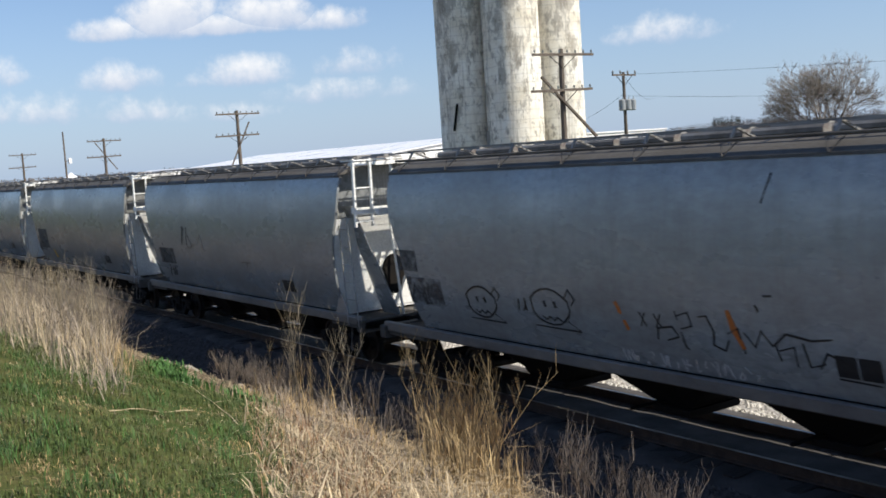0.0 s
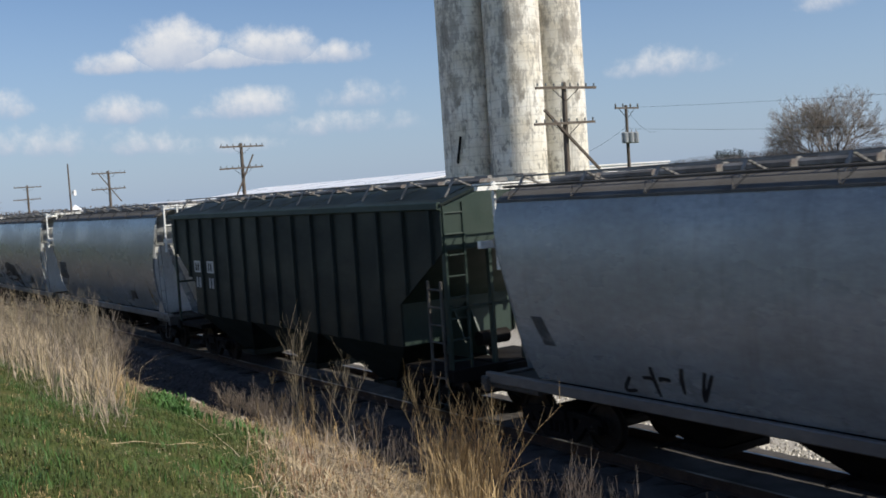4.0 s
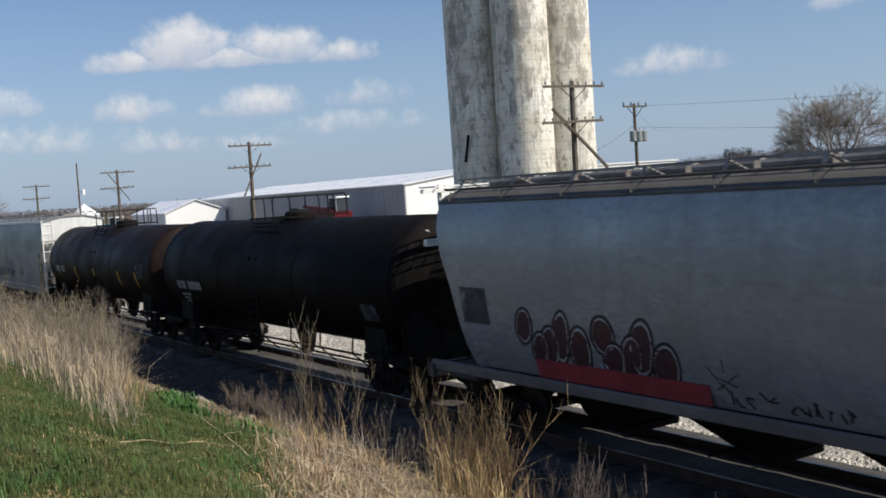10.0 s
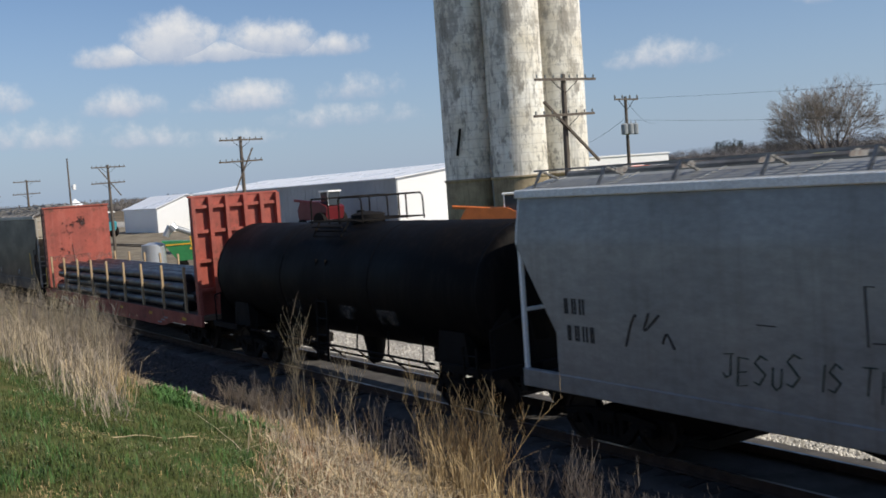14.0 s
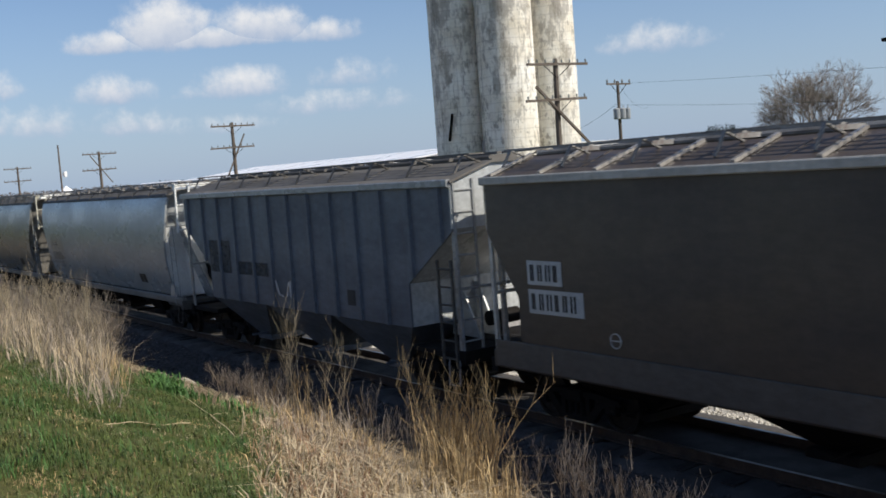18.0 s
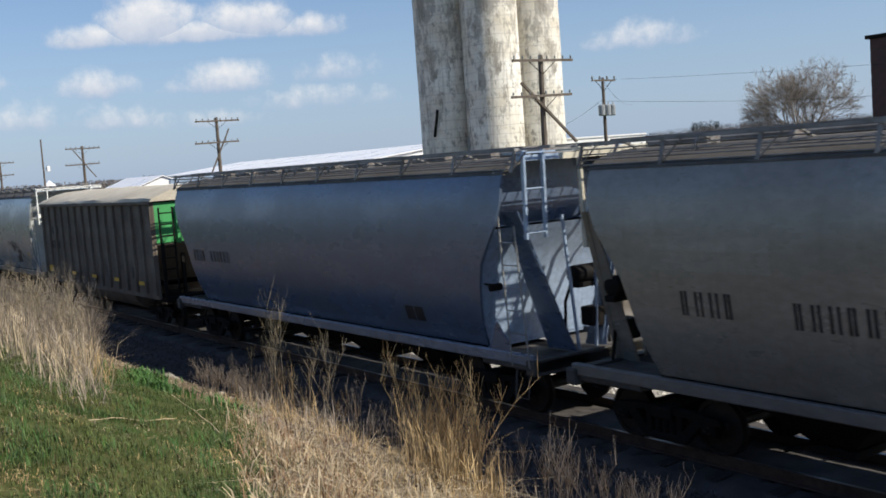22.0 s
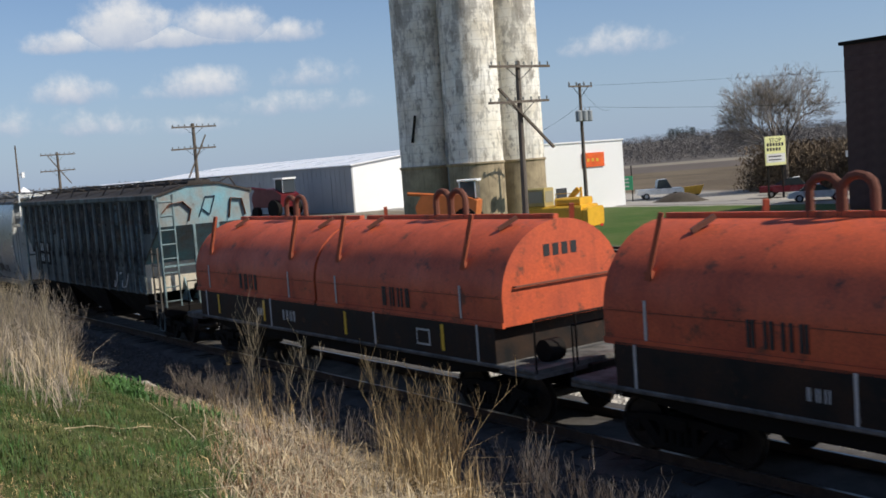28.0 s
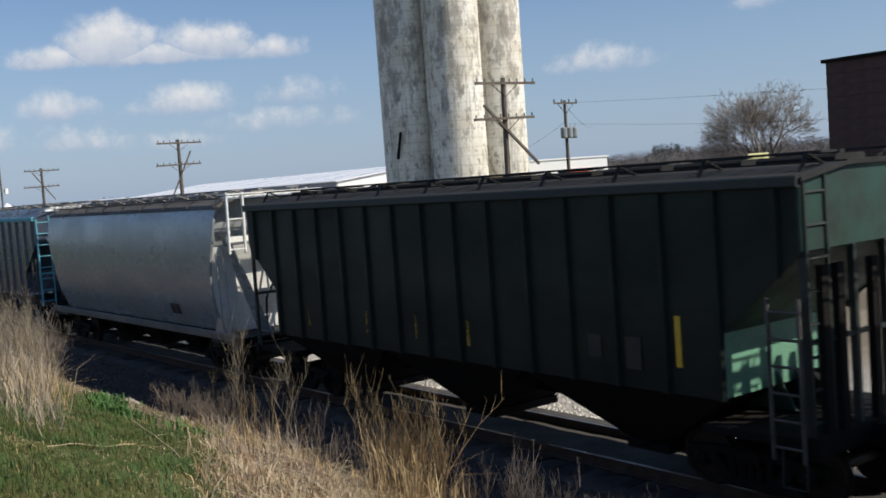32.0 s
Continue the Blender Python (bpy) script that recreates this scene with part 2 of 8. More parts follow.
        return self.add(vs, [(0, 1, 2, 3), (7, 6, 5, 4), (0, 4, 5, 1), (1, 5, 6, 2), (2, 6, 7, 3), (3, 7, 4, 0)])

    def lathe(self, rings, axis="x", n=24, centre=(0, 0, 0)):
        """Rings (place on the axis, radius) turned about the axis."""
        cx, cy, cz = centre
        vs = []
        for s, r in rings:
            for k in range(n):
                a, b = r * math.cos(k * math.tau / n), r * math.sin(k * math.tau / n)
                vs.append({"x": (cx + s, cy + a, cz + b), "y": (cx + b, cy + s, cz + a), "z": (cx + a, cy + b, cz + s)}[axis])
        m = len(rings)
        fs = [(i * n + k, i * n + (k + 1) % n, (i + 1) * n + (k + 1) % n, (i + 1) * n + k) for i in range(m - 1) for k in range(n)]
        return self.add(vs, fs + [tuple(range(n - 1, -1, -1)), tuple(range((m - 1) * n, m * n))])

    def mesh(self, name, smooth=True):
        me = bpy.data.meshes.new(name)
        me.from_pydata(self.v, [], self.f)
        bm = bmesh.new()
        bm.from_mesh(me)
        bmesh.ops.recalc_face_normals(bm, faces=bm.faces)
        bm.to_mesh(me)
        bm.free()
        if smooth:
            me.shade_smooth()
            me.set_sharp_from_angle(angle=radians(32))
        return me


MESHES = {}


def part(name, shape, mat, parent=None, label="", m=None, key=None):
    """One mesh object under its thing. Parts with the same key share a mesh."""
    if key is not None:
        key = (name, key, mat.name)
    me = MESHES.get(key) if key is not None else None
    if me is None:
        if callable(shape):
            shape = shape()
        me = shape.mesh(name)
        me.materials.append(mat)
        if key is not None:
            MESHES[key] = me
    ob = new(name, me)
    if parent is not None:
        ob.parent = parent
    if m is not None:
        ob.matrix_basis = m
    return tagged(ob, label)


def thing(name, label, category, group="", at=None):
    ob = new(name)
    ob.empty_display_size = 0.3
    if at is not None:
        ob.matrix_basis = at
    return tagged(ob, label, category, group)


def solid(name, shape, mat, label="", category="", group="", kind="", m=None):
    ob = part(name, shape, mat, None, "", m)
    return tagged(ob, label, category, group, kind)


FLIP = pose(0, 0, 0, 0, 0, 180)

# ---- the ground: bank, ditch, ballast, yard, fields ----
def bank(x, y):
    """Height of the ground across the track."""
    prof = ((-60, 3.2), (-14, 3.1), (-11, 2.75), (-9, 2.1), (-7, 1.32), (-5.35, 0.62), (-4.4, -0.5), (-3.2, -0.66), (-2.5, -0.52), (-1.75, -0.24),
            (1.75, -0.24), (2.6, -0.5), (4.5, -0.55), (9, -0.5), (40, -0.5), (120, -0.4), (300, 1.2), (700, 4.5), (1500, 9.0), (4000, 10.0))
    for (a, za), (b, zb) in zip(prof, prof[1:]):
        if y <= b:
            z = za + (zb - za) * max(0, (y - a) / (b - a))
            break
    else:
        z = prof[-1][1]
    if -16 < y < -4.6:
        z += 0.10 * noise.noise((x * 0.35, y * 0.5, 1.0)) + 0.05 * noise.noise((x * 1.3, y * 1.3, 4.0))
    elif -4.6 <= y < -2.3 or 2.3 < y < 40:
        z += 0.05 * noise.noise((x * 0.9, y * 0.9, 2.0))
    return z


def ground_material():
    m = bpy.data.materials.new("ground_soil_grass_gravel")
    m.use_nodes = True
    nt = m.node_tree
    b = nt.nodes["Principled BSDF"]
    co = nt.nodes.new("ShaderNodeTexCoord").outputs["Object"]
    sep = nt.nodes.new("ShaderNodeSeparateXYZ")
    nt.links.new(co, sep.inputs[0])

    def tex(scale, detail=6.0, rough=0.62):
        n = node(nt, "ShaderNodeTexNoise", in_2=scale, in_3=detail, in_4=rough)
        nt.links.new(co, n.inputs[0])
        return n.outputs[0]

    def step(v, lo, hi):
        n = node(nt, "ShaderNodeMapRange", in_1=lo, in_2=hi)
        n.interpolation_type = "SMOOTHSTEP"
        nt.links.new(v, n.inputs[0])
        return n.outputs[0]

    wob = math_node(nt, "MULTIPLY", math_node(nt, "SUBTRACT", tex(0.5), 0.5), 3.0)
    y = math_node(nt, "ADD", sep.outputs[1], wob)
    y2 = math_node(nt, "ADD", sep.outputs[1], math_node(nt, "MULTIPLY", wob, 0.25))
    grass = mix_rgb(nt, step(tex(1.7), 0.35, 0.68), (0.05, 0.074, 0.016), (0.11, 0.10, 0.036))
    straw = mix_rgb(nt, step(tex(5.0), 0.35, 0.7), (0.17, 0.13, 0.078), (0.055, 0.042, 0.026))
    # ditch soil coloured dark: the train's shade is put into it
    shaded_dirt = mix_rgb(nt, step(tex(3.0), 0.35, 0.7), (0.042, 0.039, 0.037), (0.02, 0.0185, 0.0175))
    gravel = mix_rgb(nt, step(tex(14.0), 0.32, 0.7), (0.46, 0.43, 0.38), (0.24, 0.22, 0.19))
    yard = mix_rgb(nt, step(tex(0.35), 0.4, 0.62), (0.24, 0.205, 0.15), (0.15, 0.125, 0.09))
    lawn = mix_rgb(nt, step(tex(0.25), 0.35, 0.7), (0.055, 0.105, 0.022), (0.10, 0.125, 0.04))
    lawn = mix_rgb(nt, step(math_node(nt, "ADD", sep.outputs[0], wob), -82.0, -72.0), yard, lawn)
    field = mix_rgb(nt, step(tex(0.02), 0.42, 0.6), (0.115, 0.088, 0.06), (0.17, 0.135, 0.09))
    # near-side stone, darkened in colour for the shade beside the train
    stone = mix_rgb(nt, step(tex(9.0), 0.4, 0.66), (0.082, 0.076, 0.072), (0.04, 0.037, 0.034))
    slant = math_node(nt, "ADD", math_node(nt, "ADD", sep.outputs[0], math_node(nt, "MULTIPLY", sep.outputs[1], 2.3)), 29.3)
    slant = math_node(nt, "ADD", slant, math_node(nt, "MULTIPLY", wob, 0.8))
    c = mix_rgb(nt, step(slant, -0.7, 0.9), grass, straw)
    for lo, hi, col in ((-7.4, -6.4, straw), (-4.95, -4.6, shaded_dirt), (-3.4, -2.9, stone), (1.9, 2.2, gravel)):
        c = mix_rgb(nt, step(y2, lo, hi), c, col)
    for lo, hi, col in ((8.0, 12.0, yard), (28.0, 31.0, lawn), (58.5, 60.0, gravel), (78.0, 86.0, field)):
        c = mix_rgb(nt, step(y, lo, hi), c, col)
    tone = node(nt, "ShaderNodeMapRange", in_1=0.3, in_2=0.72, in_3=0.72, in_4=1.25)
    nt.links.new(tex(30.0), tone.inputs[0])
    tc = nt.nodes.new("ShaderNodeCombineColor")
    for i in range(3):
        nt.links.new(tone.outputs[0], tc.inputs[i])
    nt.links.new(mix_rgb(nt, 1.0, c, tc.outputs[0], "MULTIPLY"), b.inputs["Base Color"])
    b.inputs["Roughness"].default_value = 0.95
    b.inputs["Specular IOR Level"].default_value = 0.15
    bp = node(nt, "ShaderNodeBump", in_0=0.6, in_1=0.05)
    nt.links.new(tex(22.0), bp.inputs["Height"])
    nt.links.new(bp.outputs[0], b.inputs["Normal"])
    return m


def build_ground():
    xs = [-3800, -2000, -1100, -650, -420, -300, -220, -160, -120, -95, -78, -64, -54]
    x = -48.0
    while x < 8:
        xs.append(x)
        x += 0.4
    xs += [9, 11, 14, 18, 24, 34, 50, 80, 140, 300, 900, 3000]
    ys = [-900, -300, -120, -60, -36, -24, -18]
    y = -15.0
    while y < 4.6:
        ys.append(y)
        y += 0.3
    ys += [5.5, 6.5, 8, 10, 12, 14, 16, 18, 20, 22, 24, 26, 28, 30, 33, 36, 40, 46, 52, 58, 64, 72, 82, 95, 110, 130, 160, 200, 260, 340, 460, 620, 820, 1100, 1500, 2200, 4000]
    v = [(a, b, bank(a, b)) for a in xs for b in ys]
    n = len(ys)
    f = [(i * n + j, (i + 1) * n + j, (i + 1) * n + j + 1, i * n + j + 1) for i in range(len(xs) - 1) for j in range(n - 1)]
    s = Shape().add(v, f)
    return solid("ground", s, ground_material(), "grassy bank, ditch darkened for shade, gravel yard and brown fields", "ground", kind="structure")


build_ground()
# creosote brown, taken darker still for the shade under the train
TIE = material("shaded_creosote_tie", (0.036, 0.029, 0.025), 0.9, dark=(0.015, 0.0125, 0.011), amount=0.8, scale=3, fine=30, bump=0.5, stretch=(4, 1, 1))
RUSTRAIL = material("rusty_rail", (0.07, 0.045, 0.032), 0.8, 0.2, (0.04, 0.028, 0.02), 0.6, 4.0, bump=0.3)


def build_track(y0, z0, label, x0=-420.0, x1=70.0, tie_from=-62.0, tie_to=8.0):
    track = thing("railway_track", label, "railway track")
    track["kind"] = "structure"
    for s in (-1, 1):
        y = y0 + s * 0.755
        ring = [(y - 0.075, z0 - 0.18), (y + 0.075, z0 - 0.18), (y + 0.07, z0 - 0.165), (y + 0.012, z0 - 0.145), (y + 0.012, z0 - 0.045),
                (y + 0.036, z0 - 0.035), (y + 0.036, z0 - 0.002), (y - 0.036, z0 - 0.002), (y - 0.036, z0 - 0.035), (y - 0.012, z0 - 0.045), (y - 0.012, z0 - 0.145), (y - 0.07, z0 - 0.165)]
        r = part("rail", Shape().prism(ring, x0, x1), RUSTRAIL, track)
        part("rail_head", Shape().box(x0, x1, y - 0.033, y + 0.033, z0 - 0.003, z0 + 0.001), RAILTOP, r, "polished running surface")
    rng = random.Random(5)
    x = tie_from
    base = Shape().box(-0.115, 0.115, -1.3, 1.3, -0.16, 0.0, 0.0)
    while x < tie_to:
        part("tie", base, TIE, track, m=pose(x + rng.uniform(-0.03, 0.03), y0 + rng.uniform(-0.05, 0.05), z0 - 0.182, 0, 0, rng.uniform(-1.5, 1.5)), key="tie")
        x += 0.53
    return track


build_track(0.0, 0.0, "main line with polished steel rails on dark wooden ties")


def build_ballast():
    """Loose stones on the shoulders of the track and in the strip beyond it."""
    rng = np.random.default_rng(3)
    # the near ballast carries the train's shade in its dark colour
    for name, label, n, ya, yb, mat in (("ballast", "ballast stones beside the ties, coloured dark for shade", 15000, -3.2, 1.5, material("shaded_ballast_stone", (0.08, 0.075, 0.07), 0.9, dark=(0.03, 0.027, 0.025), scale=6, island=0.45)),
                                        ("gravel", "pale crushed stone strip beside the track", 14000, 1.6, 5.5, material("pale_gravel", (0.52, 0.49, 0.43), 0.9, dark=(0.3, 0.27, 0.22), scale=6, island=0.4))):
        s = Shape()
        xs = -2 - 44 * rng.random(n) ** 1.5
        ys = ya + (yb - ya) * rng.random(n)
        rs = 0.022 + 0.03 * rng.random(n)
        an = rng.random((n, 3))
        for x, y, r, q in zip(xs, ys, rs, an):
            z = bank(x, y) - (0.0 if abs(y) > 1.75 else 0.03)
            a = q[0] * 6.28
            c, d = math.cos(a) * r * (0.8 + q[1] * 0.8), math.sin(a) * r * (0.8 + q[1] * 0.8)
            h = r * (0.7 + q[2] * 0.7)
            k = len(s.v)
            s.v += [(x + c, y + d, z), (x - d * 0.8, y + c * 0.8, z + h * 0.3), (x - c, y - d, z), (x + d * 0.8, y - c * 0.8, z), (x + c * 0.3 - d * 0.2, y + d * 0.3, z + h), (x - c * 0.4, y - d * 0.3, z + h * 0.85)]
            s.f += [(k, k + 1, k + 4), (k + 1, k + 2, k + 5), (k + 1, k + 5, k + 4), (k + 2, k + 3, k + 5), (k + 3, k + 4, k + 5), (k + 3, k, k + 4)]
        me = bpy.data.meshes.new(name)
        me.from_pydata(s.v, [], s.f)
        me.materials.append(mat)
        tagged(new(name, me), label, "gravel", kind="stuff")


build_ballast()


def build_bed():
    """Fine dark stone that fills the space between the ties, almost burying them."""
    mat = material("bed_fines", (0.075, 0.068, 0.062), 0.95, dark=(0.03, 0.026, 0.023), amount=0.8, scale=1.6, fine=40, bump=0.5)
    xs = [-62 + 0.15 * k for k in range(467)]
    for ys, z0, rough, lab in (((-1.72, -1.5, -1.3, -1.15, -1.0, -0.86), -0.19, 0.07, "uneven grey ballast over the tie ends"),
                               ((-0.66, -0.4, -0.1, 0.2, 0.45, 0.66), -0.15, 0.02, "dark ballast filled between the rails"),
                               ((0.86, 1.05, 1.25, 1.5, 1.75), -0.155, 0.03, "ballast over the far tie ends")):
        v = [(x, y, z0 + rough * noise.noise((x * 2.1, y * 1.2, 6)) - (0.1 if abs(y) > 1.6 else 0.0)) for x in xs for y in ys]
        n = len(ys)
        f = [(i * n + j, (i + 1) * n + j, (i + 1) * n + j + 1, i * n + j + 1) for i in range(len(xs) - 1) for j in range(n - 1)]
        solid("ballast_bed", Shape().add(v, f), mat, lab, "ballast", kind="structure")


build_bed()

# ---- the train ----
def travel(t):
    """How far the train has run by t seconds."""
    return 13.012 * t + 0.00846 * (t - 16) ** 2


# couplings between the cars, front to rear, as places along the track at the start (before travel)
# shaded copy of the white trim, for faces turned from the sun
TRIM_SHADE = material("ladder_white_shaded", (0.34, 0.34, 0.32), 0.6, dark=(0.16, 0.14, 0.12), amount=0.6, scale=2.0, rust=0.3)
# rust and grime, with underframe shade added to the base colour
SILL_DARK = material("shaded_grimy_sill", (0.10, 0.092, 0.08), 0.8, dark=(0.035, 0.03, 0.025), amount=0.8, scale=2.0, rust=0.3)
ROOF_PLATE = material("sooty_roof_plate", (0.11, 0.102, 0.09), 0.75, dark=(0.06, 0.054, 0.046), amount=0.8, scale=1.2, rust=0.15)
ROOF_GREY = material("roof_gear_grey", (0.30, 0.29, 0.27), 0.7, dark=(0.08, 0.07, 0.06), amount=0.7, scale=1.5, rust=0.3)
COUPLINGS = [-5.9, -22.1, -37.55, -53.55, -69.6, -85.9, -101.4, -117.2, -132.9, -148.9, -165.2, -181.0, -197.3, -211.9, -232.0, -250.0, -265.1, -282.7, -299.9,
             -317.4, -331.95, -347.6, -362.85, -378.2, -393.7, -409.6, -425.3, -442.0, -457.8, -473.8]
WHEEL_R = 0.44
ROLLING = []      # wheelsets with the car's place
CARS = []


def wheel_shape():
    s = Shape()
    for e in (-1, 1):
        y = e * 0.755
        s.lathe([(y - e * 0.07, WHEEL_R + 0.026), (y - e * 0.04, WHEEL_R + 0.026), (y - e * 0.035, WHEEL_R), (y + e * 0.06, WHEEL_R - 0.006), (y + e * 0.062, WHEEL_R - 0.07),
                 (y + e * 0.03, WHEEL_R - 0.08), (y + e * 0.035, 0.16), (y + e * 0.075, 0.13), (y + e * 0.075, 0.06)], "y", 28)
        for k in range(3):      # the cap screws that show the turning
            a = k * math.tau / 3
            s.lathe([(e * 1.06, 0.022), (e * 1.09, 0.022)], "y", 6, (0.05 * math.cos(a), 0, 0.05 * math.sin(a)))
    s.lathe([(-1.06, 0.085), (1.06, 0.085)], "y", 12)
    return s


def truck_frame_shape():
    """The two cast side frames with their windows, bolster and springs."""
    s = Shape()
    for e in (-1, 1):
        y0, y1 = e * 0.93, e * 1.05
        y0, y1 = min(y0, y1), max(y0, y1)
        s.slab([(-1.12, 0.52), (-1.08, 0.60), (-0.60, 0.66), (0.60, 0.66), (1.08, 0.60), (1.12, 0.52), (0.78, 0.50), (0.55, 0.56), (-0.55, 0.56), (-0.78, 0.50)], y0, y1)
        for d in (-1, 1):
            s.slab([(d * 0.78, 0.52), (d * 0.60, 0.56), (d * 0.30, 0.24), (d * 0.30, 0.15), (d * 0.44, 0.16)], y0, y1)
            s.slab([(d * 0.26, 0.24), (d * 0.36, 0.24), (d * 0.36, 0.58), (d * 0.26, 0.58)], y0, y1)
            s.box(d * 0.89 - 0.13, d * 0.89 + 0.13, y0 - 0.02, y1 + 0.02, 0.34, 0.56, 0.03)
        s.box(-0.42, 0.42, y0, y1, 0.13, 0.24, 0.02)
        for x in (-0.15, 0, 0.15):
            s.lathe([(0.24, 0.06), (0.46, 0.06)], "z", 8, (x, e * 0.99, 0))
    s.box(-0.2, 0.2, -1.1, 1.1, 0.46, 0.68, 0.04)
    for d in (-1, 1):
        s.rod((d * 0.35, -0.85, 0.40), (d * 0.35, 0.85, 0.40), 0.05)
    return s


def coupler_shape():
    s = Shape().box(-0.75, -0.18, -0.09, 0.09, 0.76, 0.94, 0.02)
    s.plate([(-0.2, -0.13), (0.02, -0.16), (0.10, -0.10), (0.07, 0.0), (0.12, 0.07), (0.05, 0.16), (-0.2, 0.13)], 0.72, 1.0)
    s.pipe([(-0.5, -0.3, 0.8), (-0.2, -0.32, 0.55), (0.0, -0.22, 0.45)], 0.025)
    return s


def start_car(name, label, category, i, truck_in=2.15):
    """The empty of car i with its trucks, wheels and couplers. Its origin is on the rails at its middle."""
    a, b = COUPLINGS[i], COUPLINGS[i + 1]
    length, mid = a - b, (a + b) / 2
    car = thing(name, label, category, "cars of the freight train")
    for e in (-1, 1):
        # truck frames take the near black that stands in for underbody shade
        tr = part("truck", truck_frame_shape, BLACK, car, "cast truck frame, blackened for shade", pose(e * (length / 2 - truck_in), 0, 0), key="t")
        for d in (-0.89, 0.89):
            w = part("wheelset", wheel_shape, STEEL, tr, "steel wheels on an axle", pose(d, 0, WHEEL_R), key="w")
            ROLLING.append((w, d, mid + e * (length / 2 - truck_in)))
        part("coupler", coupler_shape, BLACK, car, m=pose(e * length / 2, 0, 0) @ (FLIP if e < 0 else Matrix()), key="c")
    CARS.append((car, mid))
    return car, length


def ladder(p, q, across, rungs, r=0.022):
    """Two stiles from p to q and from p + across to q + across, with rungs."""
    s = Shape()
    p, q, w = Vector(p), Vector(q), Vector(across)
    s.bar(p, q, 0.045, 0.045)
    s.bar(p + w, q + w, 0.045, 0.045)
    for k in range(rungs):
        c = p + (q - p) * (k + 0.5) / rungs
        s.rod(c, c + w, r, 5)
    return s


def grating(x0, x1, y0, y1, z, nx, ny, r=0.012):
    s = Shape()
    for k in range(nx + 1):
        x = x0 + (x1 - x0) * k / nx
        s.bar((x, y0, z), (x, y1, z), r * 2, 0.03)
    for k in range(ny + 1):
        y = y0 + (y1 - y0) * k / ny
        s.bar((x0, y, z), (x1, y, z), r * 2, 0.03)
    return s


def characters(car, side_y, x, z, count, h, mat, gap=None, name="stencil_mark"):
    """Worn lettering: one mark of two upright bars for each character, on the near side."""
    for k in range(count):
        if gap is not None and k in gap:
            continue
        xk = x + k * h * 0.72
        y, ya = side_y(z + h), side_y(z)

        def mark(y=y, ya=ya):
            s = Shape()
            w = h * 0.14
            for x0 in (0, h * (0.2, 0.26, 0.32)[k % 3]):
                s.add([(x0, ya - 0.006, z), (x0 + w, ya - 0.006, z), (x0 + w, y - 0.006, z + h), (x0, y - 0.006, z + h),
                       (x0, ya + 0.006, z), (x0 + w, ya + 0.006, z), (x0 + w, y + 0.006, z + h), (x0, y + 0.006, z + h)],
                      [(0, 1, 2, 3), (4, 7, 6, 5), (0, 4, 5, 1), (1, 5, 6, 2), (2, 6, 7, 3), (3, 7, 4, 0)])
            return s
        part(name, mark, mat, car, "", pose(xk, 0, 0), key=(round(y, 3), round(ya, 3), round(z, 3), round(h, 3), k % 3))


def patch(car, side_y, x0, x1, z0, z1, mat, name="patch_panel", label="painted-over patch", skew=0.0):
    """A painted patch that follows the side."""
    s = Shape()
    n = 5
    for k in range(n):
        za, zb = z0 + (z1 - z0) * k / n, z0 + (z1 - z0) * (k + 1) / n
        ya, yb = side_y(za) - 0.005, side_y(zb) - 0.005
        o1, o2 = skew * k / n, skew * (k + 1) / n
        s.add([(x0 + o1, ya, za), (x1 + o1, ya, za), (x1 + o2, yb, zb), (x0 + o2, yb, zb)], [(0, 1, 2, 3)])
        s.add([(x0 + o1, ya + 0.01, za), (x1 + o1, ya + 0.01, za), (x1 + o2, yb + 0.01, zb), (x0 + o2, yb + 0.01, zb)], [(0, 1, 2, 3)])
    return part(name, s, mat, car, label)


def tag(car, side_y, strokes, mat, w=0.05, name="graffiti_stroke", label="spray-painted scrawl"):
    """Sprayed strokes: lists of (x, z) on the near side, one part each."""
    for line in strokes:
        s = Shape()
        n = len(line)
        vs = []
        for k, (x, z) in enumerate(line):
            (xa, za), (xb, zb) = line[max(0, k - 1)], line[min(n - 1, k + 1)]
            d = Vector((xb - xa, 0, zb - za))
            d = d.normalized() if d.length > 1e-5 else Vector((1, 0, 0))
            c = Vector((-d.z, 0, d.x)) * w * (0.5 if 0 < k < n - 1 else 0.32)
            for h in (-1, 1):
                xx, zz = x + c.x * h, z + c.z * h
                vs.append((xx, side_y(zz) - 0.008, zz))
        m = 2 * n
        fs = [(2 * k, 2 * k + 1, 2 * k + 3, 2 * k + 2) for k in range(n - 1)] + [(m + 2 * k, m + 2 * k + 2, m + 2 * k + 3, m + 2 * k + 1) for k in range(n - 1)]
        fs += [(2 * k, 2 * k + 2, m + 2 * k + 2, m + 2 * k) for k in range(n - 1)] + [(2 * k + 1, m + 2 * k + 1, m + 2 * k + 3, 2 * k + 3) for k in range(n - 1)]
        fs += [(0, m, m + 1, 1), (m - 2, m - 1, 2 * m - 1, 2 * m - 2)]
        s.add(vs + [(x, y + 0.012, z) for x, y, z in vs], fs)
        part(name, s, mat, car, label)


